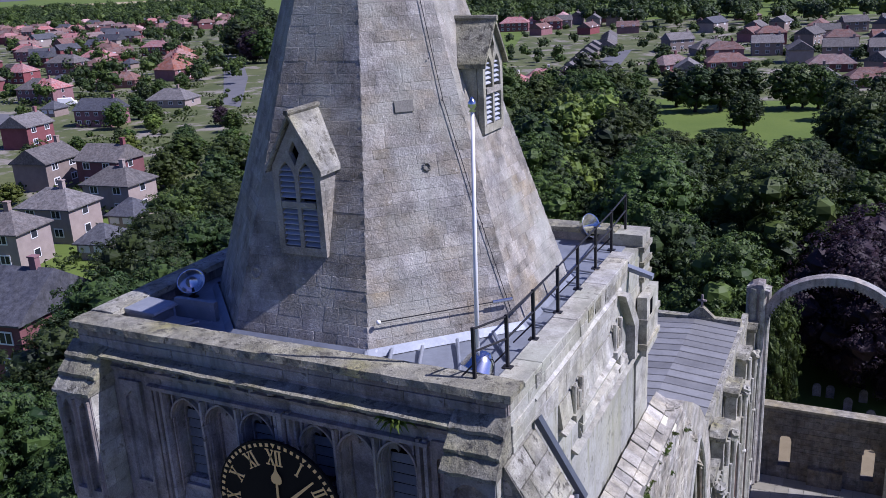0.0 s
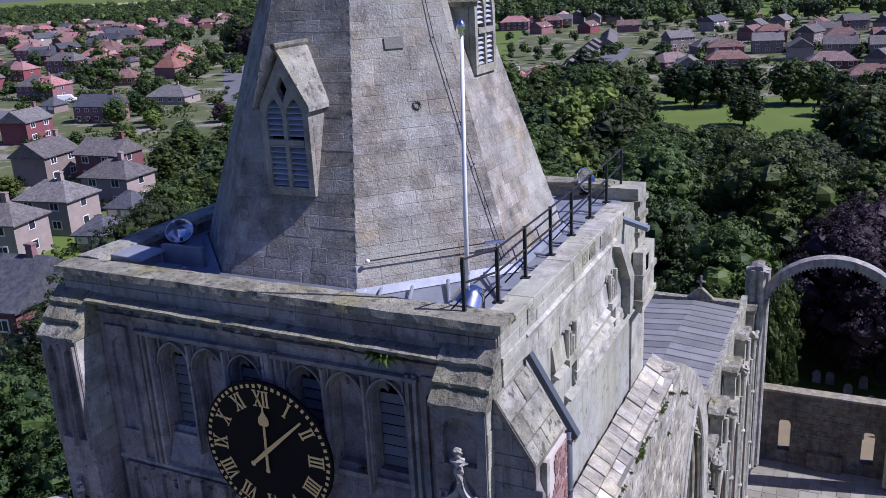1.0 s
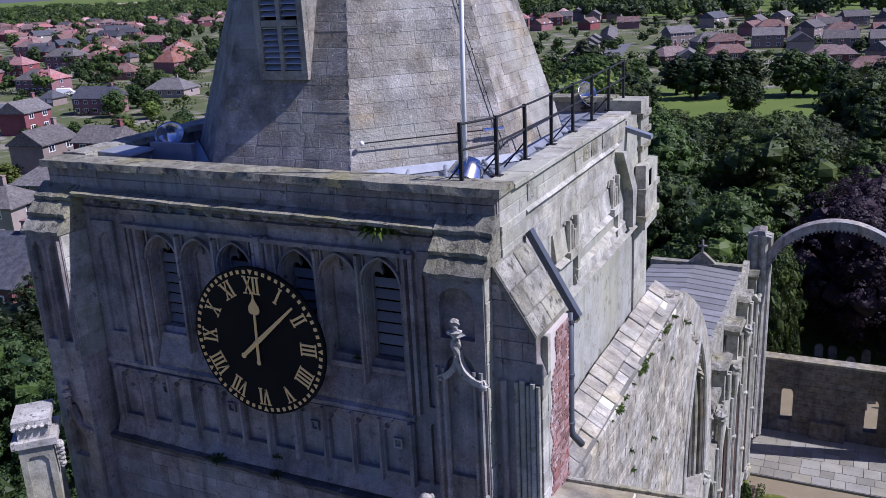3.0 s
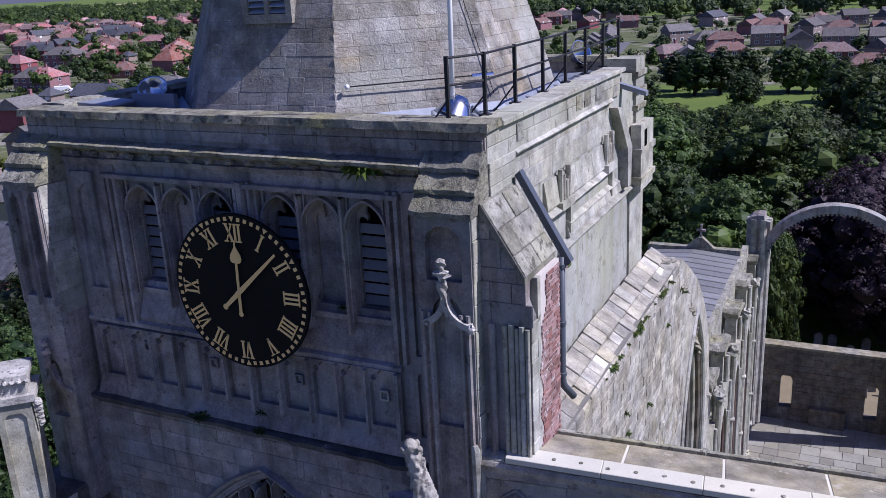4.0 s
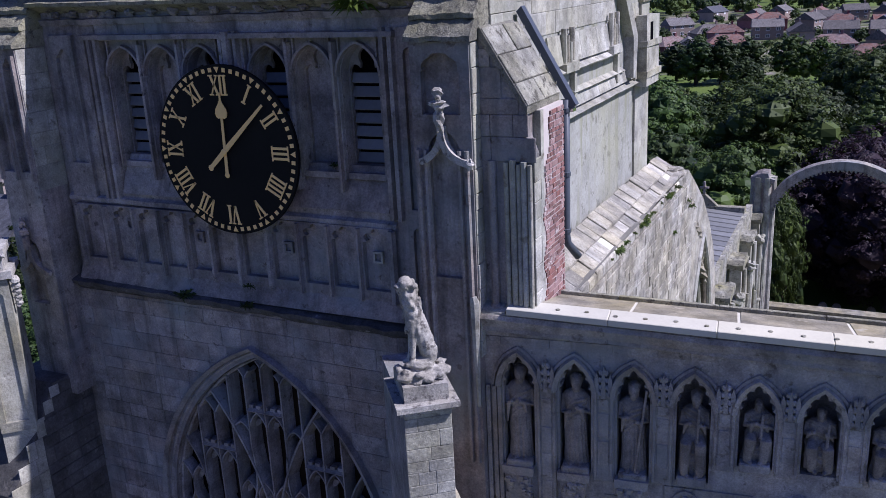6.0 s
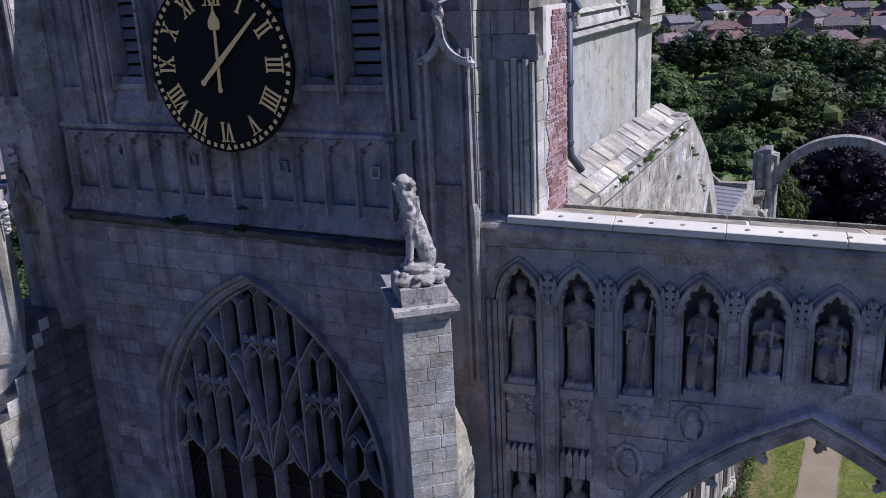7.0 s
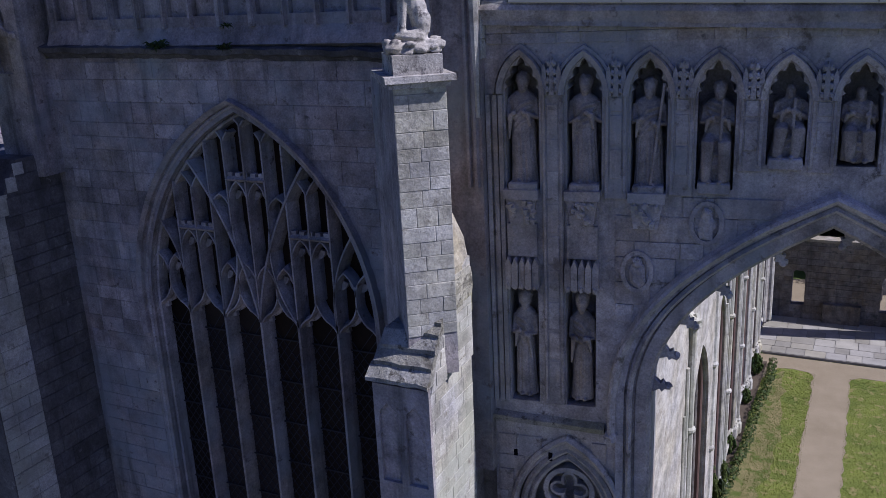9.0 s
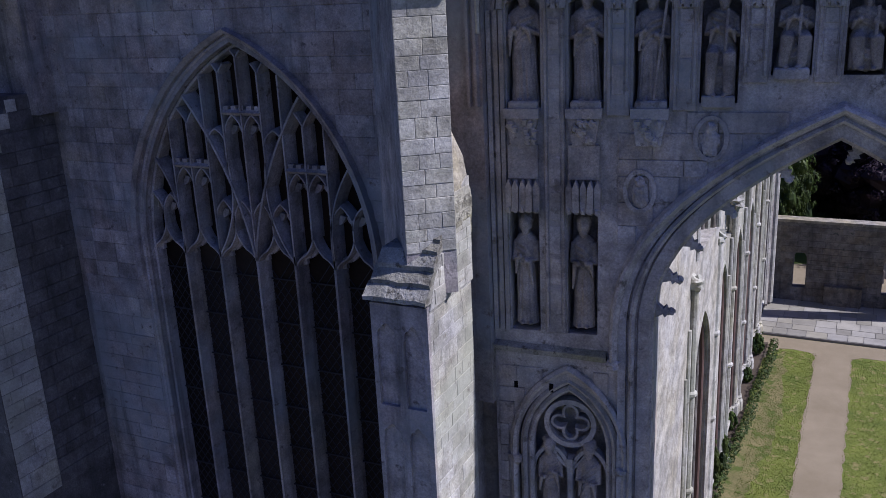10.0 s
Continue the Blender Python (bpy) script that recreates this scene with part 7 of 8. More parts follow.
def sheet(name, pts, mat, z, label, category):
    g = Geo()
    g.add([(x, y, z) for x, y in pts] + [(x, y, z - 0.05) for x, y in pts], [tuple(range(len(pts)))] + [(i, i + len(pts), (i + 1) % len(pts) + len(pts), (i + 1) % len(pts)) for i in range(len(pts))])
    return single(name, g, mat, label, category, kind="structure")


sheet("forecourt", [(-40, -70), (26, -70), (26, 9.0), (-40, 9.0)], TARMAC, 0.012, "grey tarmac forecourt west of the church", "forecourt")
sheet("garden_ground", [(-520, 330), (-330, 200), (-215, 128), (-150, 86), (-118, 82), (-100, 96), (-104, 130), (-125, 168), (-190, 270), (-300, 430), (-420, 600), (-640, 640)], GARDEN, 0.008, "gardens, drives and worn grass between the houses", "gardens")
sheet("garden_ground", [(-190, 520), (-130, 330), (-92, 226), (-60, 216), (12, 214), (24, 330), (40, 520)], GARDEN, 0.008, "gardens, drives and worn grass between the houses", "gardens")
sheet("lawn", [(-4.7, 12.5), (9, 12.5), (9, 47.4), (-4.7, 47.4)], GRASS, 0.012, "patchy mown lawn in the roofless nave", "lawn")
rnd = random.Random(19)
edge = [(-3.75 - 0.035 * (46 - y) * (y < 40), y) for y in range(14, 46, 2)]
inner_edge = [(-2.75 + 0.35 * math.sin(y * 0.37) + rnd.uniform(-0.22, 0.22), y) for y in [45.5 - 0.5 * k for k in range(63)]]
sheet("worn_strip", edge + inner_edge, DRY, 0.016, "dry worn strip of lawn beside the hedge", "lawn")
rag = random.Random(27)
west_rag = [(-1.54 + rag.uniform(-0.07, 0.07), 12.5 + 0.4 * k) for k in range(83)]
east_rag = [(0.20 + rag.uniform(-0.07, 0.07), 45.4 - 0.4 * k) for k in range(83)]
sheet("path", west_rag + [(-1.75, 45.6), (-2.6, 45.8), (-3.3, 45.7), (-3.9, 44.2), (-4.4, 44.2), (-4.4, 47.3), (9, 47.3), (9, 45.7), (0.6, 45.75)] + east_rag, GRAVEL, 0.02, "pale gravel path", "path")
sheet("path", [(-4.6, 53.8), (7, 53.8), (7, 60.6), (-4.6, 60.6)], GRAVEL, 0.025, "pale gravel walk beyond the screen wall", "path")
blades = Geo()
rag = random.Random(28)
for k in range(22000):
    x, y = (rag.uniform(-3.5, -1.45), rag.uniform(24, 45.6)) if k % 2 else (rag.uniform(0.12, 3.2), rag.uniform(24, 45.5))
    h, a = rag.uniform(0.015, 0.05), rag.uniform(0, 6.28)
    dx, dy = 0.02 * math.cos(a), 0.02 * math.sin(a)
    blades.add([(x - dx, y - dy, 0.012), (x + dx, y + dy, 0.012), (x + rag.uniform(-0.03, 0.03), y + rag.uniform(-0.03, 0.03), 0.012 + h)], [(0, 1, 2)])
single("grass_blades", blades, GRASS, "short uneven grass blades of the lawn", "grass", kind="stuff")
# paving before the screen wall: slabs one by one on a low step
step_kerb = Geo()
step_kerb.box(-4.7, 9, 47.35, 53.0, 0, 0.14)
terrace = single("pavement", step_kerb, MORTAR, "stone-flagged step before the screen wall", "pavement", kind="structure")
rnd = random.Random(7)
y = 47.4
while y < 52.9:
    dy = rnd.uniform(0.75, 1.1)
    x = -4.65
    while x < 6.0:
        dx = rnd.uniform(0.7, 1.4)
        g = Geo()
        g.box(x, x + dx - 0.03, y, min(y + dy - 0.03, 52.98), 0.1, 0.17 + rnd.uniform(-0.008, 0.008))
        part("paving_slab", g, PAVE, terrace)
        x += dx
    y += dy
g = Geo()
g.add([(-4.65, 20, 0.03), (-4.25, 20, 0.03), (-4.1, 32, 0.03), (-3.9, 46.3, 0.03), (-4.65, 46.3, 0.03)], [(0, 1, 2, 3, 4)])
single("flower_bed", g, EARTH, "bare earth bed along the arcade", "bed", kind="structure")


# ---- foliage ----
def leaf_cloud(rnd, lumps, count, size, tuft_size=0.0, core=0.0):
    """Pointed leaf sprays in rounded tufts on uneven lumps; core closes the inside of dense crowns."""
    g = Geo()
    total = sum(r ** 2 for _, r in lumps)
    for c, r in lumps:
        share = max(3, int(count * r * r / total))
        each = 30 if tuft_size else 9
        tr = tuft_size if tuft_size else r * 0.30
        if core:
            g.blob(c, (r * core, r * core, r * core * 0.9), 8, 6, 0.5)
        for _ in range(max(1, share // each)):
            d = Vector((rnd.gauss(0, 1), rnd.gauss(0, 1), rnd.gauss(0, 1) + 0.3)).normalized()
            if d.z < -0.6:
                d.z *= 0.4
                d.normalize()
            q = c + d * r * (rnd.uniform(0.80, 1.02) + 0.22 * noise.noise(d * 2.5 + c))
            k = tr * rnd.uniform(0.6, 1.35)
            for _ in range(each):
                e = Vector((rnd.gauss(0, 1), rnd.gauss(0, 1), rnd.gauss(0, 1))) + d * 1.1 + Vector((0, 0, 0.5))
                e.normalize()
                p = q + Vector((e.x, e.y, e.z * 0.8)) * k * rnd.uniform(0.6, 1.08)
                nrm = (e + d * 0.4 + Vector((rnd.uniform(-1, 1), rnd.uniform(-1, 1), rnd.uniform(-0.6, 1.0))) * 0.40).normalized()
                t = nrm.orthogonal().normalized()
                t.rotate(Matrix.Rotation(rnd.uniform(0, 6.28), 3, nrm))
                b = nrm.cross(t)
                s = size * rnd.uniform(0.6, 1.35)
                g.add([p - t * s * 0.8 - b * s * 0.62, p - t * s * 0.6 + b * s * 0.66, p + t * s * 1.2], [(0, 1, 2)])
    return g


def tree_kind(seed, hgt, rad, mat, count, size, label, conical=False, name="tree"):
    """A tree at the origin: tapered trunk with limbs, crown of leaf clumps."""
    rnd = random.Random(seed)
    t = thing(name, (0, 0, 0), label, "tree", "trees")
    lumps = []
    n = 30
    for i in range(n):
        a, k = i * 2.4 + rnd.uniform(-0.4, 0.4), (i + rnd.random()) / n
        up = 2 * k - 1
        ring = math.sqrt(max(0.0, 1 - up * up)) if not conical else 1.05 - k
        z = hgt * (0.50 + 0.35 * up)
        spread = rad * 0.70 * ring * rnd.uniform(0.72, 1.12)
        lumps.append((Vector((spread * math.cos(a), spread * math.sin(a), z)), rad * rnd.uniform(0.24, 0.42) * (0.75 if conical else 1)))
    lumps.append((Vector((0, 0, hgt * 0.84)), rad * 0.36))
    lumps.append((Vector((0, 0, hgt * 0.5)), rad * 0.6))
    g = Geo()
    g.tube([(0, 0, -0.1), (0.05, 0, hgt * 0.25), (0, 0.1, hgt * 0.5), (0, 0, hgt * 0.8)], [hgt * 0.035, hgt * 0.026, hgt * 0.018, hgt * 0.006], 8)
    for c, r in lumps[:20:2]:
        g.tube([(0, 0, hgt * 0.22), (c.x * 0.5, c.y * 0.5, (c.z + hgt * 0.22) / 2 + 0.2), c], [hgt * 0.014, hgt * 0.01, hgt * 0.004], 5)
    part("trunk", g, BARK, t)
    part("crown", leaf_cloud(rnd, lumps, count, size, rad * 0.098, 0.60), mat, t)
    return t


KINDS = {}
for key, args in (("near_a", (1, 14, 5.4, LEAF, 23000, 0.125, "tall broadleaf tree in full green leaf")),
                  ("near_c", (12, 14, 5.0, LEAF, 23000, 0.125, "tall broadleaf tree in full green leaf")),
                  ("near_b", (2, 13, 5.0, LEAF_DARK, 22000, 0.122, "dense dark-green broadleaf tree in leaf")),
                  ("purple", (3, 13, 5.6, LEAF_PURPLE, 21000, 0.11, "copper beech with dark purple leaves")),
                  ("mid_a", (4, 12, 4.8, LEAF, 12000, 0.15, "broadleaf tree in full green leaf")),
                  ("mid_b", (5, 11, 4.2, LEAF_DARK, 12000, 0.145, "dark-green broadleaf tree in full leaf")),
                  ("light", (6, 9, 3.8, LEAF_LIGHT, 7000, 0.16, "yellow-green leafy tree in sun")),
                  ("pale", (7, 9, 3.6, LEAF_PALE, 7000, 0.16, "pale variegated tree in the park")),
                  ("yew", (8, 11, 3.4, LEAF_DARK, 8000, 0.15, "dark conifer with drooping foliage", True)),
                  ("shrub", (11, 3.0, 2.0, LEAF, 1500, 0.13, "rounded green garden shrub beside houses", False, "shrub"))):
    KINDS[key] = [tree_kind(*args), args[1], False]


def plant(key, x, y, hgt, seed, wide=1.0):
    ob, h0, used = KINDS[key]
    rnd = random.Random(seed)
    s = hgt / h0
    m = Matrix.Translation((x, y, -0.05)) @ Matrix.Rotation(rnd.uniform(0, 6.28), 4, "Z")
    if not used:
        t = ob
        KINDS[key][2] = True
        t.matrix_basis = m
    else:
        t = copy_thing(ob, m)
    t.scale = (s * wide * rnd.uniform(0.92, 1.08), s * wide * rnd.uniform(0.92, 1.08), s)
    return t


def far_trees(spots, mat, label):
    """Far crowns and trunks as one mesh: nobody could count them."""
    g = Geo()
    for x, y, hgt, wide, seed in spots:
        rnd = random.Random(seed)
        lumps = [(Vector((x + wide * hgt * 0.24 * math.cos(a), y + wide * hgt * 0.24 * math.sin(a), hgt * rnd.uniform(0.4, 0.8))), hgt * 0.22 * wide) for a in (rnd.uniform(0, 6.28) for _ in range(5))]
        lumps.append((Vector((x, y, hgt * 0.6)), hgt * 0.34 * wide))
        c = leaf_cloud(rnd, lumps, 420, hgt * 0.058, 0.0, 0.66)
        g.add(c.v, c.f)
    return single("far_woodland", g, mat, label, "trees", kind="stuff")


# the dense wood behind the ruins
rnd = random.Random(500)
y, row = 63.0, 0
while y < 200:
    x = -0.46 * y - 4 * (row % 2)
    while x < 0.12 * y:
        xx, yy = x + rnd.uniform(-2.2, 2.2), y + rnd.uniform(-2.4, 2.4)
        hgt = rnd.uniform(8.0, 13.5)
        if -0.235 * yy < xx < -0.03 * yy:
            hgt = min(hgt, 31 * (1 - yy / 176) + rnd.uniform(-0.7, 0.5))
            if 68 < yy < 118:
                hgt = min(16.0, 31 * (1 - yy / 176) - rnd.uniform(0.0, 1.6))
        if not (xx < -0.45 * yy or (yy > 160 and xx > -0.25 * yy) or (yy < 88 and xx > -6)) and hgt > 2.2:
            kind = rnd.choice(["near_a", "near_c", "near_b"]) if yy < 100 else rnd.choice(["mid_a", "mid_a", "mid_b", "near_a"])
            plant(kind, xx, yy, hgt, 1000 + row * 40 + int(x), 1.12 if hgt > 8 else (1.4 if hgt > 5 else 2.0))
        x += rnd.uniform(8.0, 10.5) if hgt > 6 else 7.0
    y += 8.8
    row += 1
for i, (x, y, h, wd) in enumerate(((0.2, 69, 12.6, 1.1), (3.6, 66, 11.5, 1.1), (5.5, 72, 13.0, 1.15), (1.5, 76, 12.5, 1.15), (9.5, 76, 13, 1.1), (-1.8, 72, 9.5, 0.9))):
    plant("purple", x, y, h, 50 + i, wd)
plant("near_a", -4.5, 60.0, 10.5, 61, 0.5)
plant("near_a", -8.5, 64.0, 13.0, 62)
plant("near_b", -14.0, 70.0, 13.0, 63)
for i, (x, y, h) in enumerate(((-17, 59, 9.5), (-12, 57.5, 8.5), (-21.5, 61, 10), (-26, 62, 10), (-9, 61, 9), (-31, 64, 10), (-19, 66, 11))):
    plant("near_b" if i % 2 else "near_a", x, y, h, 640 + i, 1.1)
for i, (x, y, h) in enumerate(((-31, 92, 12), (-27, 86, 12), (-34, 99, 12), (-23.5, 82, 11))):
    plant("yew", x, y, h, 70 + i, 1.1)
for i, (x, y, h) in enumerate(((-38, 133, 14), (-40, 124, 14), (-45, 140, 13), (-52, 430, 9), (-33, 100, 11))):
    plant("light", x, y, h, 80 + i)
# park trees on the lawn
for i, (kind, x, y, h) in enumerate((("mid_b", -34.5, 197, 10.4), ("mid_b", -29.5, 199, 10.4), ("near_b", -21.5, 176, 8.1), ("mid_a", -16.0, 203, 10.4), ("mid_a", -10, 204, 9.6), ("mid_b", -3, 168, 8.5), ("mid_b", 4, 170, 8.5),
                                   ("mid_a", -43, 165, 8.1), ("mid_b", -38.5, 168, 7.4), ("mid_a", -58, 190, 7.4), ("mid_a", -70, 200, 7.4), ("mid_b", -5, 190, 8.9), ("mid_a", 9, 160, 8.1), ("mid_b", -25, 206, 9.6), ("mid_b", -40, 204, 8.9),
                                   ("mid_a", -50, 205, 8.1), ("mid_b", 2, 196, 8.9))):
    plant(kind, x, y, h, 90 + i, 1.15)
plant("pale", -13.2, 205, 8.5, 120)
# north side of the tower: a near dark mass, lighter trees and garden trees behind it
for i, (kind, x, y, h, wd) in enumerate((("mid_a", -104, 108, 7.0, 1.3), ("mid_a", -112, 122, 6.8, 1.4), ("mid_b", -119, 130, 6.0, 1.3), ("mid_a", -105, 127, 7.2, 1.3), ("mid_a", -97, 116, 8.0, 1.3), ("mid_b", -124, 136, 5.6, 1.3),
                                       ("light", -129, 125, 5.6, 1.2), ("purple", -137, 163, 5.0, 1.2), ("mid_a", -129, 157, 5.2, 1.2), ("mid_a", -155, 160, 6.2, 1.2), ("mid_a", -162, 155, 6.8, 1.2), ("light", -150, 154, 4.5, 1.3), ("mid_b", -168, 168, 6.5, 1.1),
                                       ("mid_b", -186, 190, 6.0, 1.1), ("mid_a", -190, 200, 6.5, 1.2), ("mid_b", -202, 205, 5.5, 1.1), ("mid_a", -203, 224, 5.5, 1.2), ("yew", -262, 240, 8.0, 0.8), ("mid_a", -250, 232, 5.5, 1.2), ("mid_b", -236, 236, 4.5, 1.2),
                                       ("mid_a", -131, 108, 4.6, 1.3), ("mid_b", -148, 118, 4.2, 1.3), ("light", -122, 92, 4.0, 1.3), ("mid_a", -146, 128, 4.0, 1.2), ("mid_b", -141, 135, 4.5, 1.2),
                                       # some near trees take dark leaves to stand for shade by the tower
                                       ("near_b", -60, 57, 11.5, 1.1), ("near_b", -52, 45, 12, 1.1), ("near_b", -66, 66, 10.6, 1.1), ("near_a", -72, 74, 10, 1.1), ("near_b", -58, 64, 11, 1.1), ("near_b", -47, 37, 12, 1.1), ("near_b", -44, 30, 11, 1.1),
                                       ("near_b", -52, 52, 11, 1.1), ("near_b", -63, 74, 9.5, 1.1), ("near_a", -70, 83, 9.0, 1.2), ("near_b", -40, 40, 10, 1.1), ("near_b", -38, 30, 9, 1.1), ("near_b", -36, 22, 8, 1.1), ("near_b", -30, 14, 7, 1.1),
                                       ("mid_a", -80, 88, 8.0, 1.2), ("mid_b", -85, 97, 7.5, 1.2), ("mid_b", -91, 106, 7.5, 1.2), ("near_b", -46, 58, 10, 1.1), ("mid_b", -76, 96, 7.5, 1.2), ("mid_a", -82, 108, 7.5, 1.2), ("mid_a", -90, 118, 7.5, 1.2))):
    plant(kind, x, y, h, 150 + i, wd)
for i, (kind, x, y, h) in enumerate((("mid_b", -250, 315, 17), ("mid_a", -262, 330, 18), ("mid_b", -275, 345, 18), ("mid_a", -240, 320, 17), ("mid_b", -285, 370, 18), ("purple", -232, 300, 14), ("mid_a", -300, 390, 19),
                                   ("mid_b", -310, 420, 18), ("mid_a", -225, 300, 15))):
    plant(kind, x, y, h, 190 + i, 1.15)
# trees and shrubs among the gardens of the town
rnd = random.Random(501)
green, dark = [], []
for i in range(210):
    d = 290 + 800 * rnd.random() ** 1.3
    r = rnd.uniform(-1.28, -0.76)
    y = d / math.hypot(1, r)
    rnd.choice([green, dark]).append((r * y, y, rnd.uniform(3.2, 6.5) * (1 + 0.0008 * d), rnd.uniform(0.8, 1.2), 2000 + i))
for i in range(150):
    y = 225 + 420 * rnd.random() ** 1.3
    rnd.choice([green, dark]).append((rnd.uniform(-0.40, 0.06) * y, y, rnd.uniform(2.4, 4.6) * (1 + 0.0005 * y), rnd.uniform(0.8, 1.2), 3000 + i))
for i in range(420):
    y = 455 + 480 * rnd.random()
    rnd.choice([green, dark]).append((rnd.uniform(-0.5, 0.08) * y, y, rnd.uniform(7, 10) * (0.6 + y / 900), 1.3, 4000 + i))
for i in range(330):
    y = rnd.uniform(560, 1250)
    rnd.choice([green, dark]).append((rnd.uniform(-1.3, -0.75) * y, y, rnd.uniform(8, 13), 1.6, 4300 + i))
far_trees(green, LEAF, "distant green garden trees among the houses")
far_trees(dark, LEAF_DARK, "distant dark-green garden trees among the houses")
for i in range(70):
    d = rnd.uniform(120, 330)
    r = rnd.uniform(-1.3, -0.8)
    y = d / math.hypot(1, r)
    plant("shrub", r * y, y, rnd.uniform(1.2, 2.6), 4500 + i, 1.2)
for i in range(90):
    d = rnd.uniform(215, 330)
    r = rnd.uniform(-0.34, 0.05)
    plant("shrub", r * d, d, rnd.uniform(1.2, 2.8), 4900 + i, 1.2)
# low bushes at the foot of the arcade
for i, (x, y, h) in enumerate(((-4.45, 31.2, 1.9), (-4.4, 33, 1.5), (-4.35, 36, 1.0), (-4.3, 41, 0.9), (-4.25, 44.5, 1.3), (-4.5, 28.6, 1.6))):
    plant("shrub", x, y, h, 4700 + i, 0.5)
rnd = random.Random(6)
HX = lambda y: -3.86 - 0.013 * (46 - y) - 0.0016 * (46 - y) ** 2 + 0.06 * math.sin(y * 0.9)
hedge = leaf_cloud(rnd, [(Vector((HX(22 + i * 0.45) + 0.30, 22 + i * 0.45, 0.22)), 0.23) for i in range(54)], 16000, 0.036)
single("hedge", hedge, LEAF, "low clipped green hedge beside the lawn", "hedge", kind="stuff")

# garden hedges in the town, leaf by leaf but past counting
lumps = []
rnd = random.Random(61)
for i in range(150):
    d = rnd.uniform(105, 420)
    r = rnd.uniform(-1.3, -0.78) if i % 3 else rnd.uniform(-0.36, 0.05)
    y = (d if i % 3 else d + 150) / math.hypot(1, r)
    a = rnd.choice([0.1, 1.67, 0.1, 1.75]) + rnd.uniform(-0.1, 0.1)
    for k in range(int(rnd.uniform(5, 13))):
        lumps.append((Vector((r * y + k * 1.1 * math.cos(a), y + k * 1.1 * math.sin(a), 0.8)), 0.95))
single("garden_hedge", leaf_cloud(rnd, lumps, 50000, 0.24), LEAF, "clipped green garden hedges between the houses", "hedge", kind="stuff")

for key, entry in KINDS.items():
    if not entry[2]:
        for o in (*entry[0].children_recursive, entry[0]):
            bpy.data.objects.remove(o)


# ---- houses ----
def house(x, y, turn, w, d, eave, roof_mat, wall_mat, hip, label, chimney=True, detail=True):
    """A house with walls, roof, chimney, windows and a door."""
    h = thing("house", (0, 0, 0), label, "house", "houses of the town")
    g = Geo()
    g.box(-w / 2, w / 2, -d / 2, d / 2, 0, eave)
    rise = d * 0.33
    if not hip:
        for s in (-1, 1):
            g.prism(lambda u, v, q: (q, u, v), [(-d / 2, eave), (d / 2, eave), (0, eave + rise)], s * w / 2 - 0.1, s * w / 2 + 0.1 if s < 0 else w / 2)
    part("wall", g, wall_mat, h)
    g = Geo()
    o = 0.4
    e = eave - 0.12
    r = w / 2 - d / 2 * 0.85 if hip else w / 2 + 0.2
    r = max(r, 0.3)
    v = [(-w / 2 - o, -d / 2 - o, e), (w / 2 + o, -d / 2 - o, e), (w / 2 + o, d / 2 + o, e), (-w / 2 - o, d / 2 + o, e), (-r, 0, eave + rise), (r, 0, eave + rise)]
    g.add(v + [(a, b, c - 0.16) for a, b, c in v], [(0, 1, 5, 4), (2, 3, 4, 5), (1, 2, 5), (3, 0, 4), (6, 7, 1, 0), (7, 8, 2, 1), (8, 9, 3, 2), (9, 6, 0, 3), (9, 8, 7, 6)])
    roof = part("roof", g, roof_mat, h)
    if chimney:
        g = Geo()
        cx = r * 0.75
        g.box(cx - 0.35, cx + 0.35, -0.3, 0.3, eave + rise - 0.6, eave + rise + 1.0)
        g.box(cx - 0.42, cx + 0.42, -0.37, 0.37, eave + rise + 0.9, eave + rise + 1.05)
        part("chimney", g, wall_mat, roof)
    floors = [1.0] if eave < 3.5 else [0.9, 3.4]
    floors = floors if detail else floors[-1:]
    n = max(2, int(w / 3.2))
    for side in (-1, 1) if detail else (-1,):
        for fl in floors:
            for i in range(n if detail else 2):
                cx = -w / 2 + w * (i + 0.5) / (n if detail else 2)
                g = Geo()
                yy = side * d / 2
                g.box(cx - 0.75, cx + 0.75, yy - 0.05, yy + 0.05, fl, fl + 1.25)
                win = part("window", g, PLASTIC, h)
                for a, b in ((-0.6, -0.06), (0.06, 0.6)) if detail else ():
                    g = Geo()
                    g.box(cx + a, cx + b, yy - 0.06, yy + 0.06, fl + 0.15, fl + 1.1)
                    part("pane", g, GLASS, win)
    for s in (1,) if detail else ():
        for fl in floors:
            g = Geo()
            g.box(s * w / 2 - 0.05, s * w / 2 + 0.05, -0.6, 0.6, fl, fl + 1.2)
            win = part("window", g, PLASTIC, h)
            g = Geo()
            g.box(s * w / 2 - 0.06, s * w / 2 + 0.06, -0.5, 0.5, fl + 0.1, fl + 1.1)
            part("pane", g, GLASS, win)
    h.matrix_basis = pose(x, y, 0, 0, 0, turn)
    return h


HOUSE_KINDS = {}


def build_house(kind, x, y, turn, k=1.0):
    if kind not in HOUSE_KINDS:
        t = HOUSE_KINDS[kind] = house(x, y, turn, *HOUSE_SPECS[kind])
    else:
        t = copy_thing(HOUSE_KINDS[kind], pose(x, y, 0, 0, 0, turn))
    t.scale = (k, k, k)
    if kind == "half_red_semi":
        g = Geo()
        g.add([(-9.0, -5.47, 5.06), (0.0, -5.47, 5.06), (0.0, 0.0, 8.54), (-4.3, 0.0, 8.54)], [(0, 1, 2, 3)])
        half = new("roof_half", g.mesh("roof_half", ROOF_GREY))
        half.parent = t
        half["label"] = "grey-tiled half of the roof"


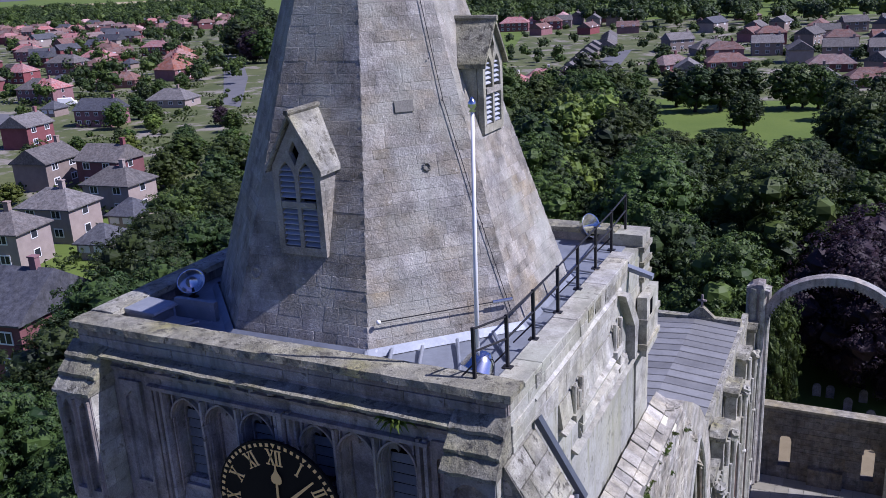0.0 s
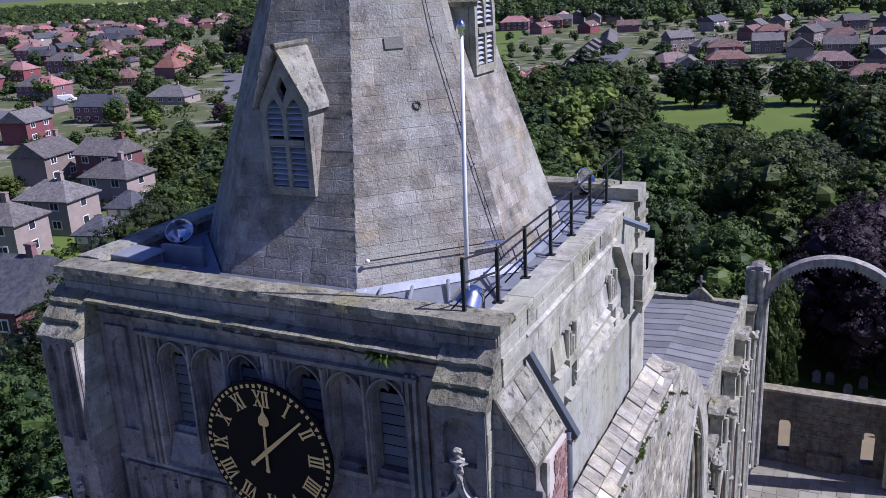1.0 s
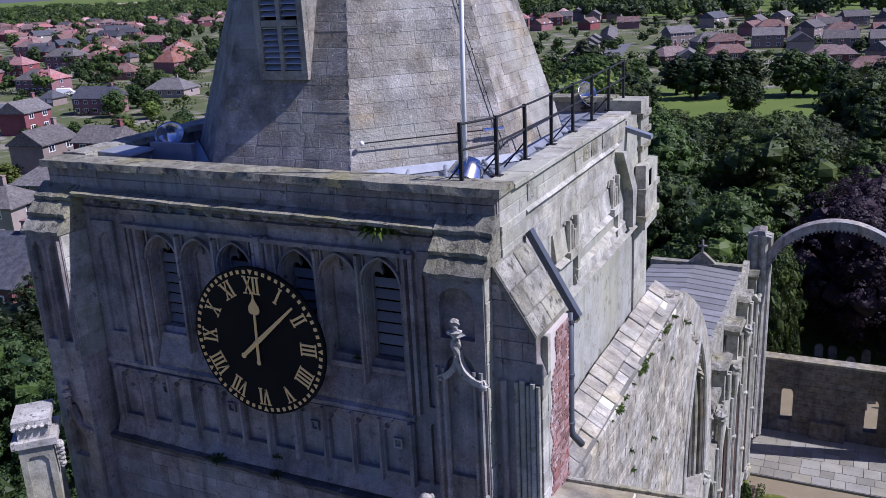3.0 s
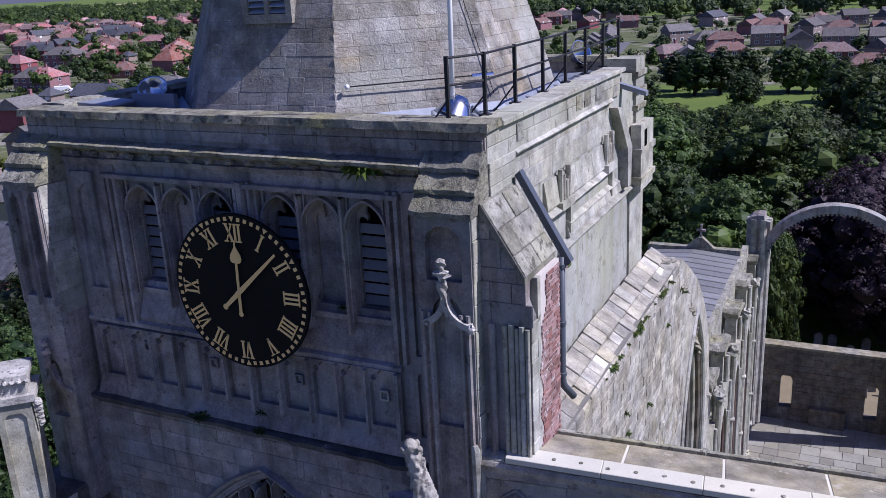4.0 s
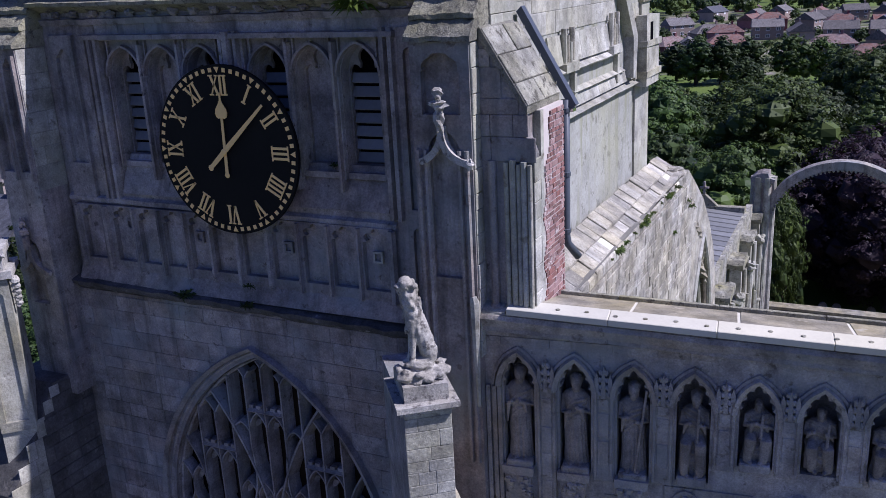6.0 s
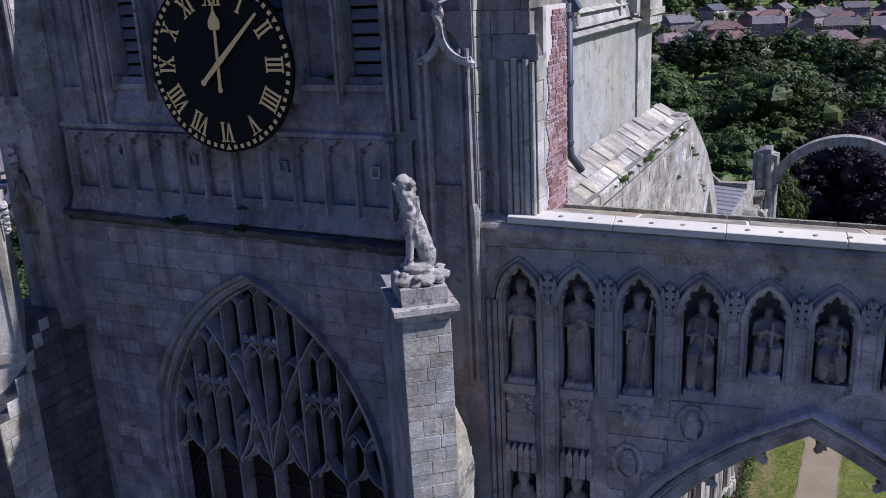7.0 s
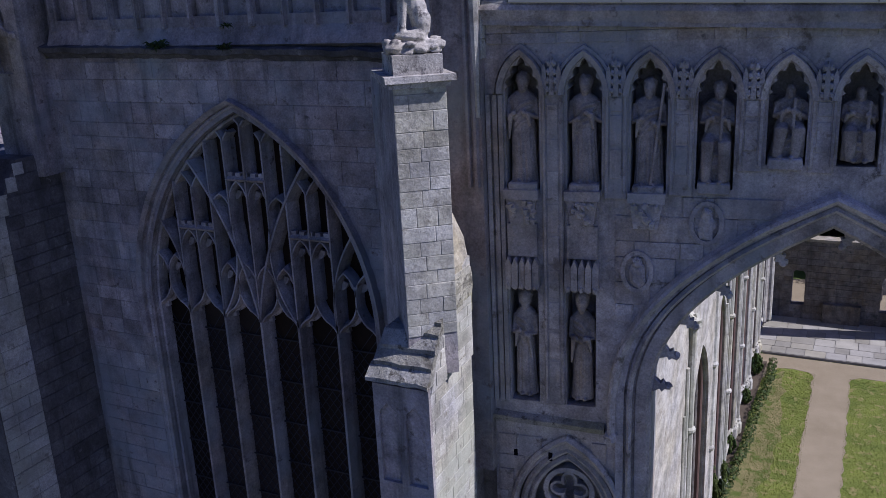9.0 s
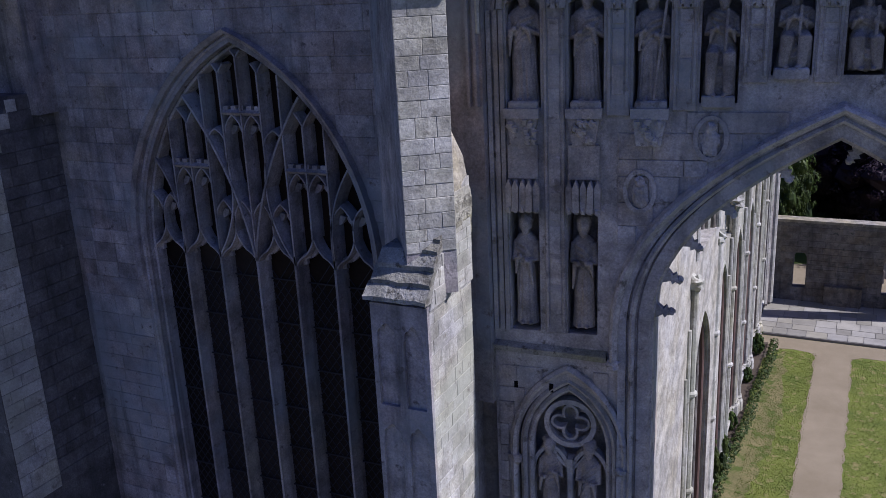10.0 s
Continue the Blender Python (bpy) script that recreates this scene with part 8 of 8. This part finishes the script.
HOUSE_SPECS = {
    "half_red_semi": (17.0, 10.0, 5.2, ROOF_RED, WALL_RED, True, "red-brick semi-detached house with red and grey hipped roof"),
    "grey_semi_brick": (15.0, 9.0, 5.0, ROOF_GREY, WALL_RED, True, "red-brick semi-detached house with grey hipped roof"),
    "row_house": (9.5, 12.0, 4.6, ROOF_RUST, WALL_RED, True, "red-brick terrace house with rust-coloured hipped roof"),
    "brown_gable": (11.0, 9.0, 5.0, ROOF_BROWN, WALL_RED, False, "red-brick house with brown gabled roof"),
    "red_semi": (17.0, 10.0, 5.2, ROOF_RED, WALL_RED, True, "red-brick semi-detached house with red hipped roof"),
    "brown_semi": (12.0, 8.0, 5.0, ROOF_BROWN, WALL_RED, True, "red-brick house with brown hipped roof"),
    "grey_house": (8.4, 6.8, 5.0, ROOF_GREY, WALL_RED, False, "red-brick house with grey gabled roof"),
    "buff_house": (8.6, 6.8, 5.0, ROOF_GREY, WALL_BUFF, False, "buff-brick house with grey gabled roof"),
    "hip_house": (8.3, 6.3, 4.9, ROOF_GREY, WALL_BUFF, True, "buff-brick house with grey hipped roof"),
    "grey_bungalow": (14.0, 9.5, 2.7, ROOF_GREY, WALL_BUFF, True, "bungalow with grey hipped roof"),
    "brown_bungalow": (14.0, 8.0, 2.7, ROOF_BROWN, WALL_RED, True, "long bungalow with brown roof"),
    "slate_house": (16.0, 10.0, 5.5, ROOF_SLATE, WALL_RED, False, "large house with blue slate roof"),
    "pink_bungalow": (12.0, 9.0, 2.8, ROOF_RED, WALL_WHITE, True, "bungalow with faded red hipped roof"),
    "garage": (5.5, 6.0, 2.3, ROOF_GREY, WALL_BUFF, False, "small gabled lock-up garage", False),
    "red_gable": (13.0, 9.5, 5.2, ROOF_SLATE, WALL_RED, False, "red-brick house with dark gabled roof"),
    "slate_far": (15.0, 9.0, 5.0, ROOF_SLATE, WALL_BUFF, False, "house with blue slate gabled roof", True, False),
    "far_slate": (12.0, 8.0, 4.8, ROOF_SLATE, WALL_RED, False, "brick house with slate roof", True, False),
    "flat_shed": (4.2, 5.5, 2.3, ROOF_SLATE, WALL_BUFF, True, "low garage with shallow grey roof", False, False),
    "far_red": (13.0, 8.0, 5.0, ROOF_RED, WALL_RED, True, "red-brick house with red roof", True, False),
    "far_brown": (12.0, 8.0, 4.0, ROOF_BROWN, WALL_RED, False, "brick house with brown gabled roof", True, False),
    "far_hip": (13.0, 8.0, 4.9, ROOF_BROWN, WALL_RED, True, "red-brick house with brown hipped roof", True, False),
    "far_grey": (11.0, 8.0, 4.8, ROOF_GREY, WALL_BUFF, False, "pale-brick house with grey roof", True, False),
    "grey_semi": (11.0, 8.0, 4.9, ROOF_GREY, WALL_BUFF, False, "pale-brick house with grey gabled roof"),
}
near_left = (("hip_house", -95.2, 70.2, 12), ("hip_house", -98.2, 81.3, 8), ("hip_house", -100.3, 94.4, 5), ("buff_house", -127, 104.3, 99), ("grey_house", -115.8, 107.8, 4), ("slate_house", -72, 50, 8), ("grey_bungalow", -50, 33, 20),
             ("red_gable", -172, 160, 8), ("grey_house", -166, 133, 100), ("half_red_semi", -230, 193, 5), ("half_red_semi", -293, 235, 5), ("grey_semi_brick", -296, 262, 5), ("red_semi", -308, 290, 8), ("red_semi", -318, 338, 8),
             ("row_house", -226, 246, 84), ("row_house", -235, 257, 84), ("row_house", -244, 268, 84), ("row_house", -253, 279, 84), ("row_house", -262, 290, 84), ("row_house", -272, 303, 84), ("brown_bungalow", -232, 226, 20), ("grey_bungalow", -176, 190, 10), 
             ("brown_semi", -345, 262, 60), ("brown_semi", -378, 313, 5), ("brown_gable", -400, 356, 80), ("slate_far", -392, 380, 5), ("brown_gable", -428, 402, 80), ("slate_far", -436, 430, 40), ("brown_semi", -448, 455, 30), ("slate_far", -470, 400, 85),
             ("flat_shed", -92.5, 88.6, 8), ("flat_shed", -107.5, 99.5, 8), ("flat_shed", -86, 77, 12), ("flat_shed", -200, 170, 8), ("flat_shed", -262, 228, 8), ("flat_shed", -282, 282, 5))
SIZES = {"red_semi": 0.84, "half_red_semi": 0.84, "red_gable": 0.8, "row_house": 0.88, "grey_bungalow": 0.86}
for kind, x, y, turn in near_left:
    build_house(kind, x, y, turn, SIZES.get(kind, 1.0))
near_right = (("pink_bungalow", -83, 236, 20), ("pink_bungalow", -86, 222, 80), ("red_semi", -174, 450, 15), ("brown_semi", -156, 458, 15), ("brown_bungalow", -56, 274, 60), ("grey_semi", -45, 244, 100), ("grey_semi", -66, 336, 40),
              ("grey_bungalow", -52, 322, 30), ("brown_bungalow", -40, 279, 20), ("brown_semi", -36, 358, 15), ("grey_semi", -33, 318, 10), ("grey_semi", -22, 352, 70), ("grey_semi", -21, 295, 100), ("brown_semi", -11, 336, 10),
              ("grey_semi", -10, 302, 5), ("grey_semi", 3, 300, 5), ("brown_bungalow", -11, 273, 10), ("grey_semi", -10, 224, 100), ("brown_bungalow", 0, 241, 10), ("grey_semi", 3, 262, 60))
far_right = (("brown_bungalow", -76, 465, 10), ("brown_bungalow", -62, 499, 20), ("grey_bungalow", -125, 484, 10), ("brown_bungalow", -134, 550, 10), ("grey_bungalow", -57, 214, 5), ("grey_semi", -9, 408, 20))
near_right += far_right
for kind, x, y, turn in near_right:
    build_house(kind, x, y, turn, 0.88)
for i in range(8):
    build_house("garage", -77 - i * 2.9, 230 + i * 15.0, 98)
    if i < 6:
        build_house("garage", -92 - i * 2.6, 335 + i * 10, 98)
rnd = random.Random(77)
taken = [(q[1], q[2]) for q in near_left + near_right]


def free(x, y, gap):
    """True where no house stands yet; notes the spot as taken."""
    if any(math.hypot(x - a, y - b) < gap for a, b in taken):
        return False
    taken.append((x, y))
    return True


for row in range(24):
    d = 350 + row * 24
    for col in range(30):
        r = -1.34 + 17.5 / d * 2.0 * col + rnd.uniform(-0.012, 0.012)
        y = d / math.hypot(1, r)
        if r > -0.80 or (r > -0.99 and d < 640) or rnd.random() < 0.12 or not free(r * y, y, 17):
            continue
        build_house(rnd.choice(["far_brown", "far_hip", "far_red", "far_brown", "far_slate", "brown_gable", "far_brown", "far_hip"]), r * y, y, rnd.choice([5, 10, 95, 80, 45]) + rnd.uniform(-5, 5), 0.95)
for row in range(6):
    y = 300 + row * 24 + rnd.uniform(-3, 3)
    for col in range(13):
        x = (-0.36 + 0.034 * col) * y + rnd.uniform(-3, 3)
        if rnd.random() < 0.15 or (x < -58 and y < 400) or not free(x, y, 15):
            continue
        build_house(rnd.choice(["far_grey", "far_brown", "far_grey", "far_hip", "slate_far"]), x, y, rnd.choice([10, 15, 80, 75]) + rnd.uniform(-6, 6), 0.85)
for row in range(2):
    for col in range(7):
        build_house(rnd.choice(["far_brown", "far_red", "far_grey"]), -205 + col * 13 + rnd.uniform(-3, 3), 452 + row * 34 + col * 4, rnd.choice([15, 100]), 0.9)
# fields beyond the town
sheet("field", [(-2700, 1500), (-900, 2000), (-700, 1750), (-2400, 1300)], FIELD, 0.05, "pale ripe field beyond the town", "field")
sheet("field", [(-3400, 2200), (-900, 2900), (-800, 2300), (-2900, 1750)], PARK, 0.06, "green field beyond the town", "field")
# roads between the houses
sheet("road", [(-162, 194), (-153, 190), (-198, 252), (-262, 330), (-274, 330), (-216, 261)], TARMAC, 0.03, "grey tarmac street", "road")
sheet("road", [(-222, 170), (-205, 154), (-190, 158), (-203, 168)], TARMAC, 0.034, "grey tarmac street", "road")
sheet("road", [(-70, 225), (-64, 225), (-84, 340), (-92, 340)], TARMAC, 0.03, "grey tarmac street", "road")
van = thing("van", (-213, 186, 0), "white parked delivery van", "van")
g = Geo()
g.prism(lambda u, v, w: (-213 + u * 0.75 - w * 0.66, 186 + u * 0.66 + w * 0.75, v), [(-2.6, 0.4), (2.6, 0.4), (2.6, 1.2), (1.8, 1.5), (1.3, 2.3), (-2.6, 2.4)], -1, 1)
part("body", g, WHITE, van, bevel=0.08)
for u in (-1.7, 1.7):
    for w in (-0.95, 0.95):
        g = Geo()
        c = (-213 + u * 0.75 - w * 0.66, 186 + u * 0.66 + w * 0.75, 0.38)
        g.blob(c, (0.36, 0.36, 0.38), 10, 8)
        part("wheel", g, IRON, van)
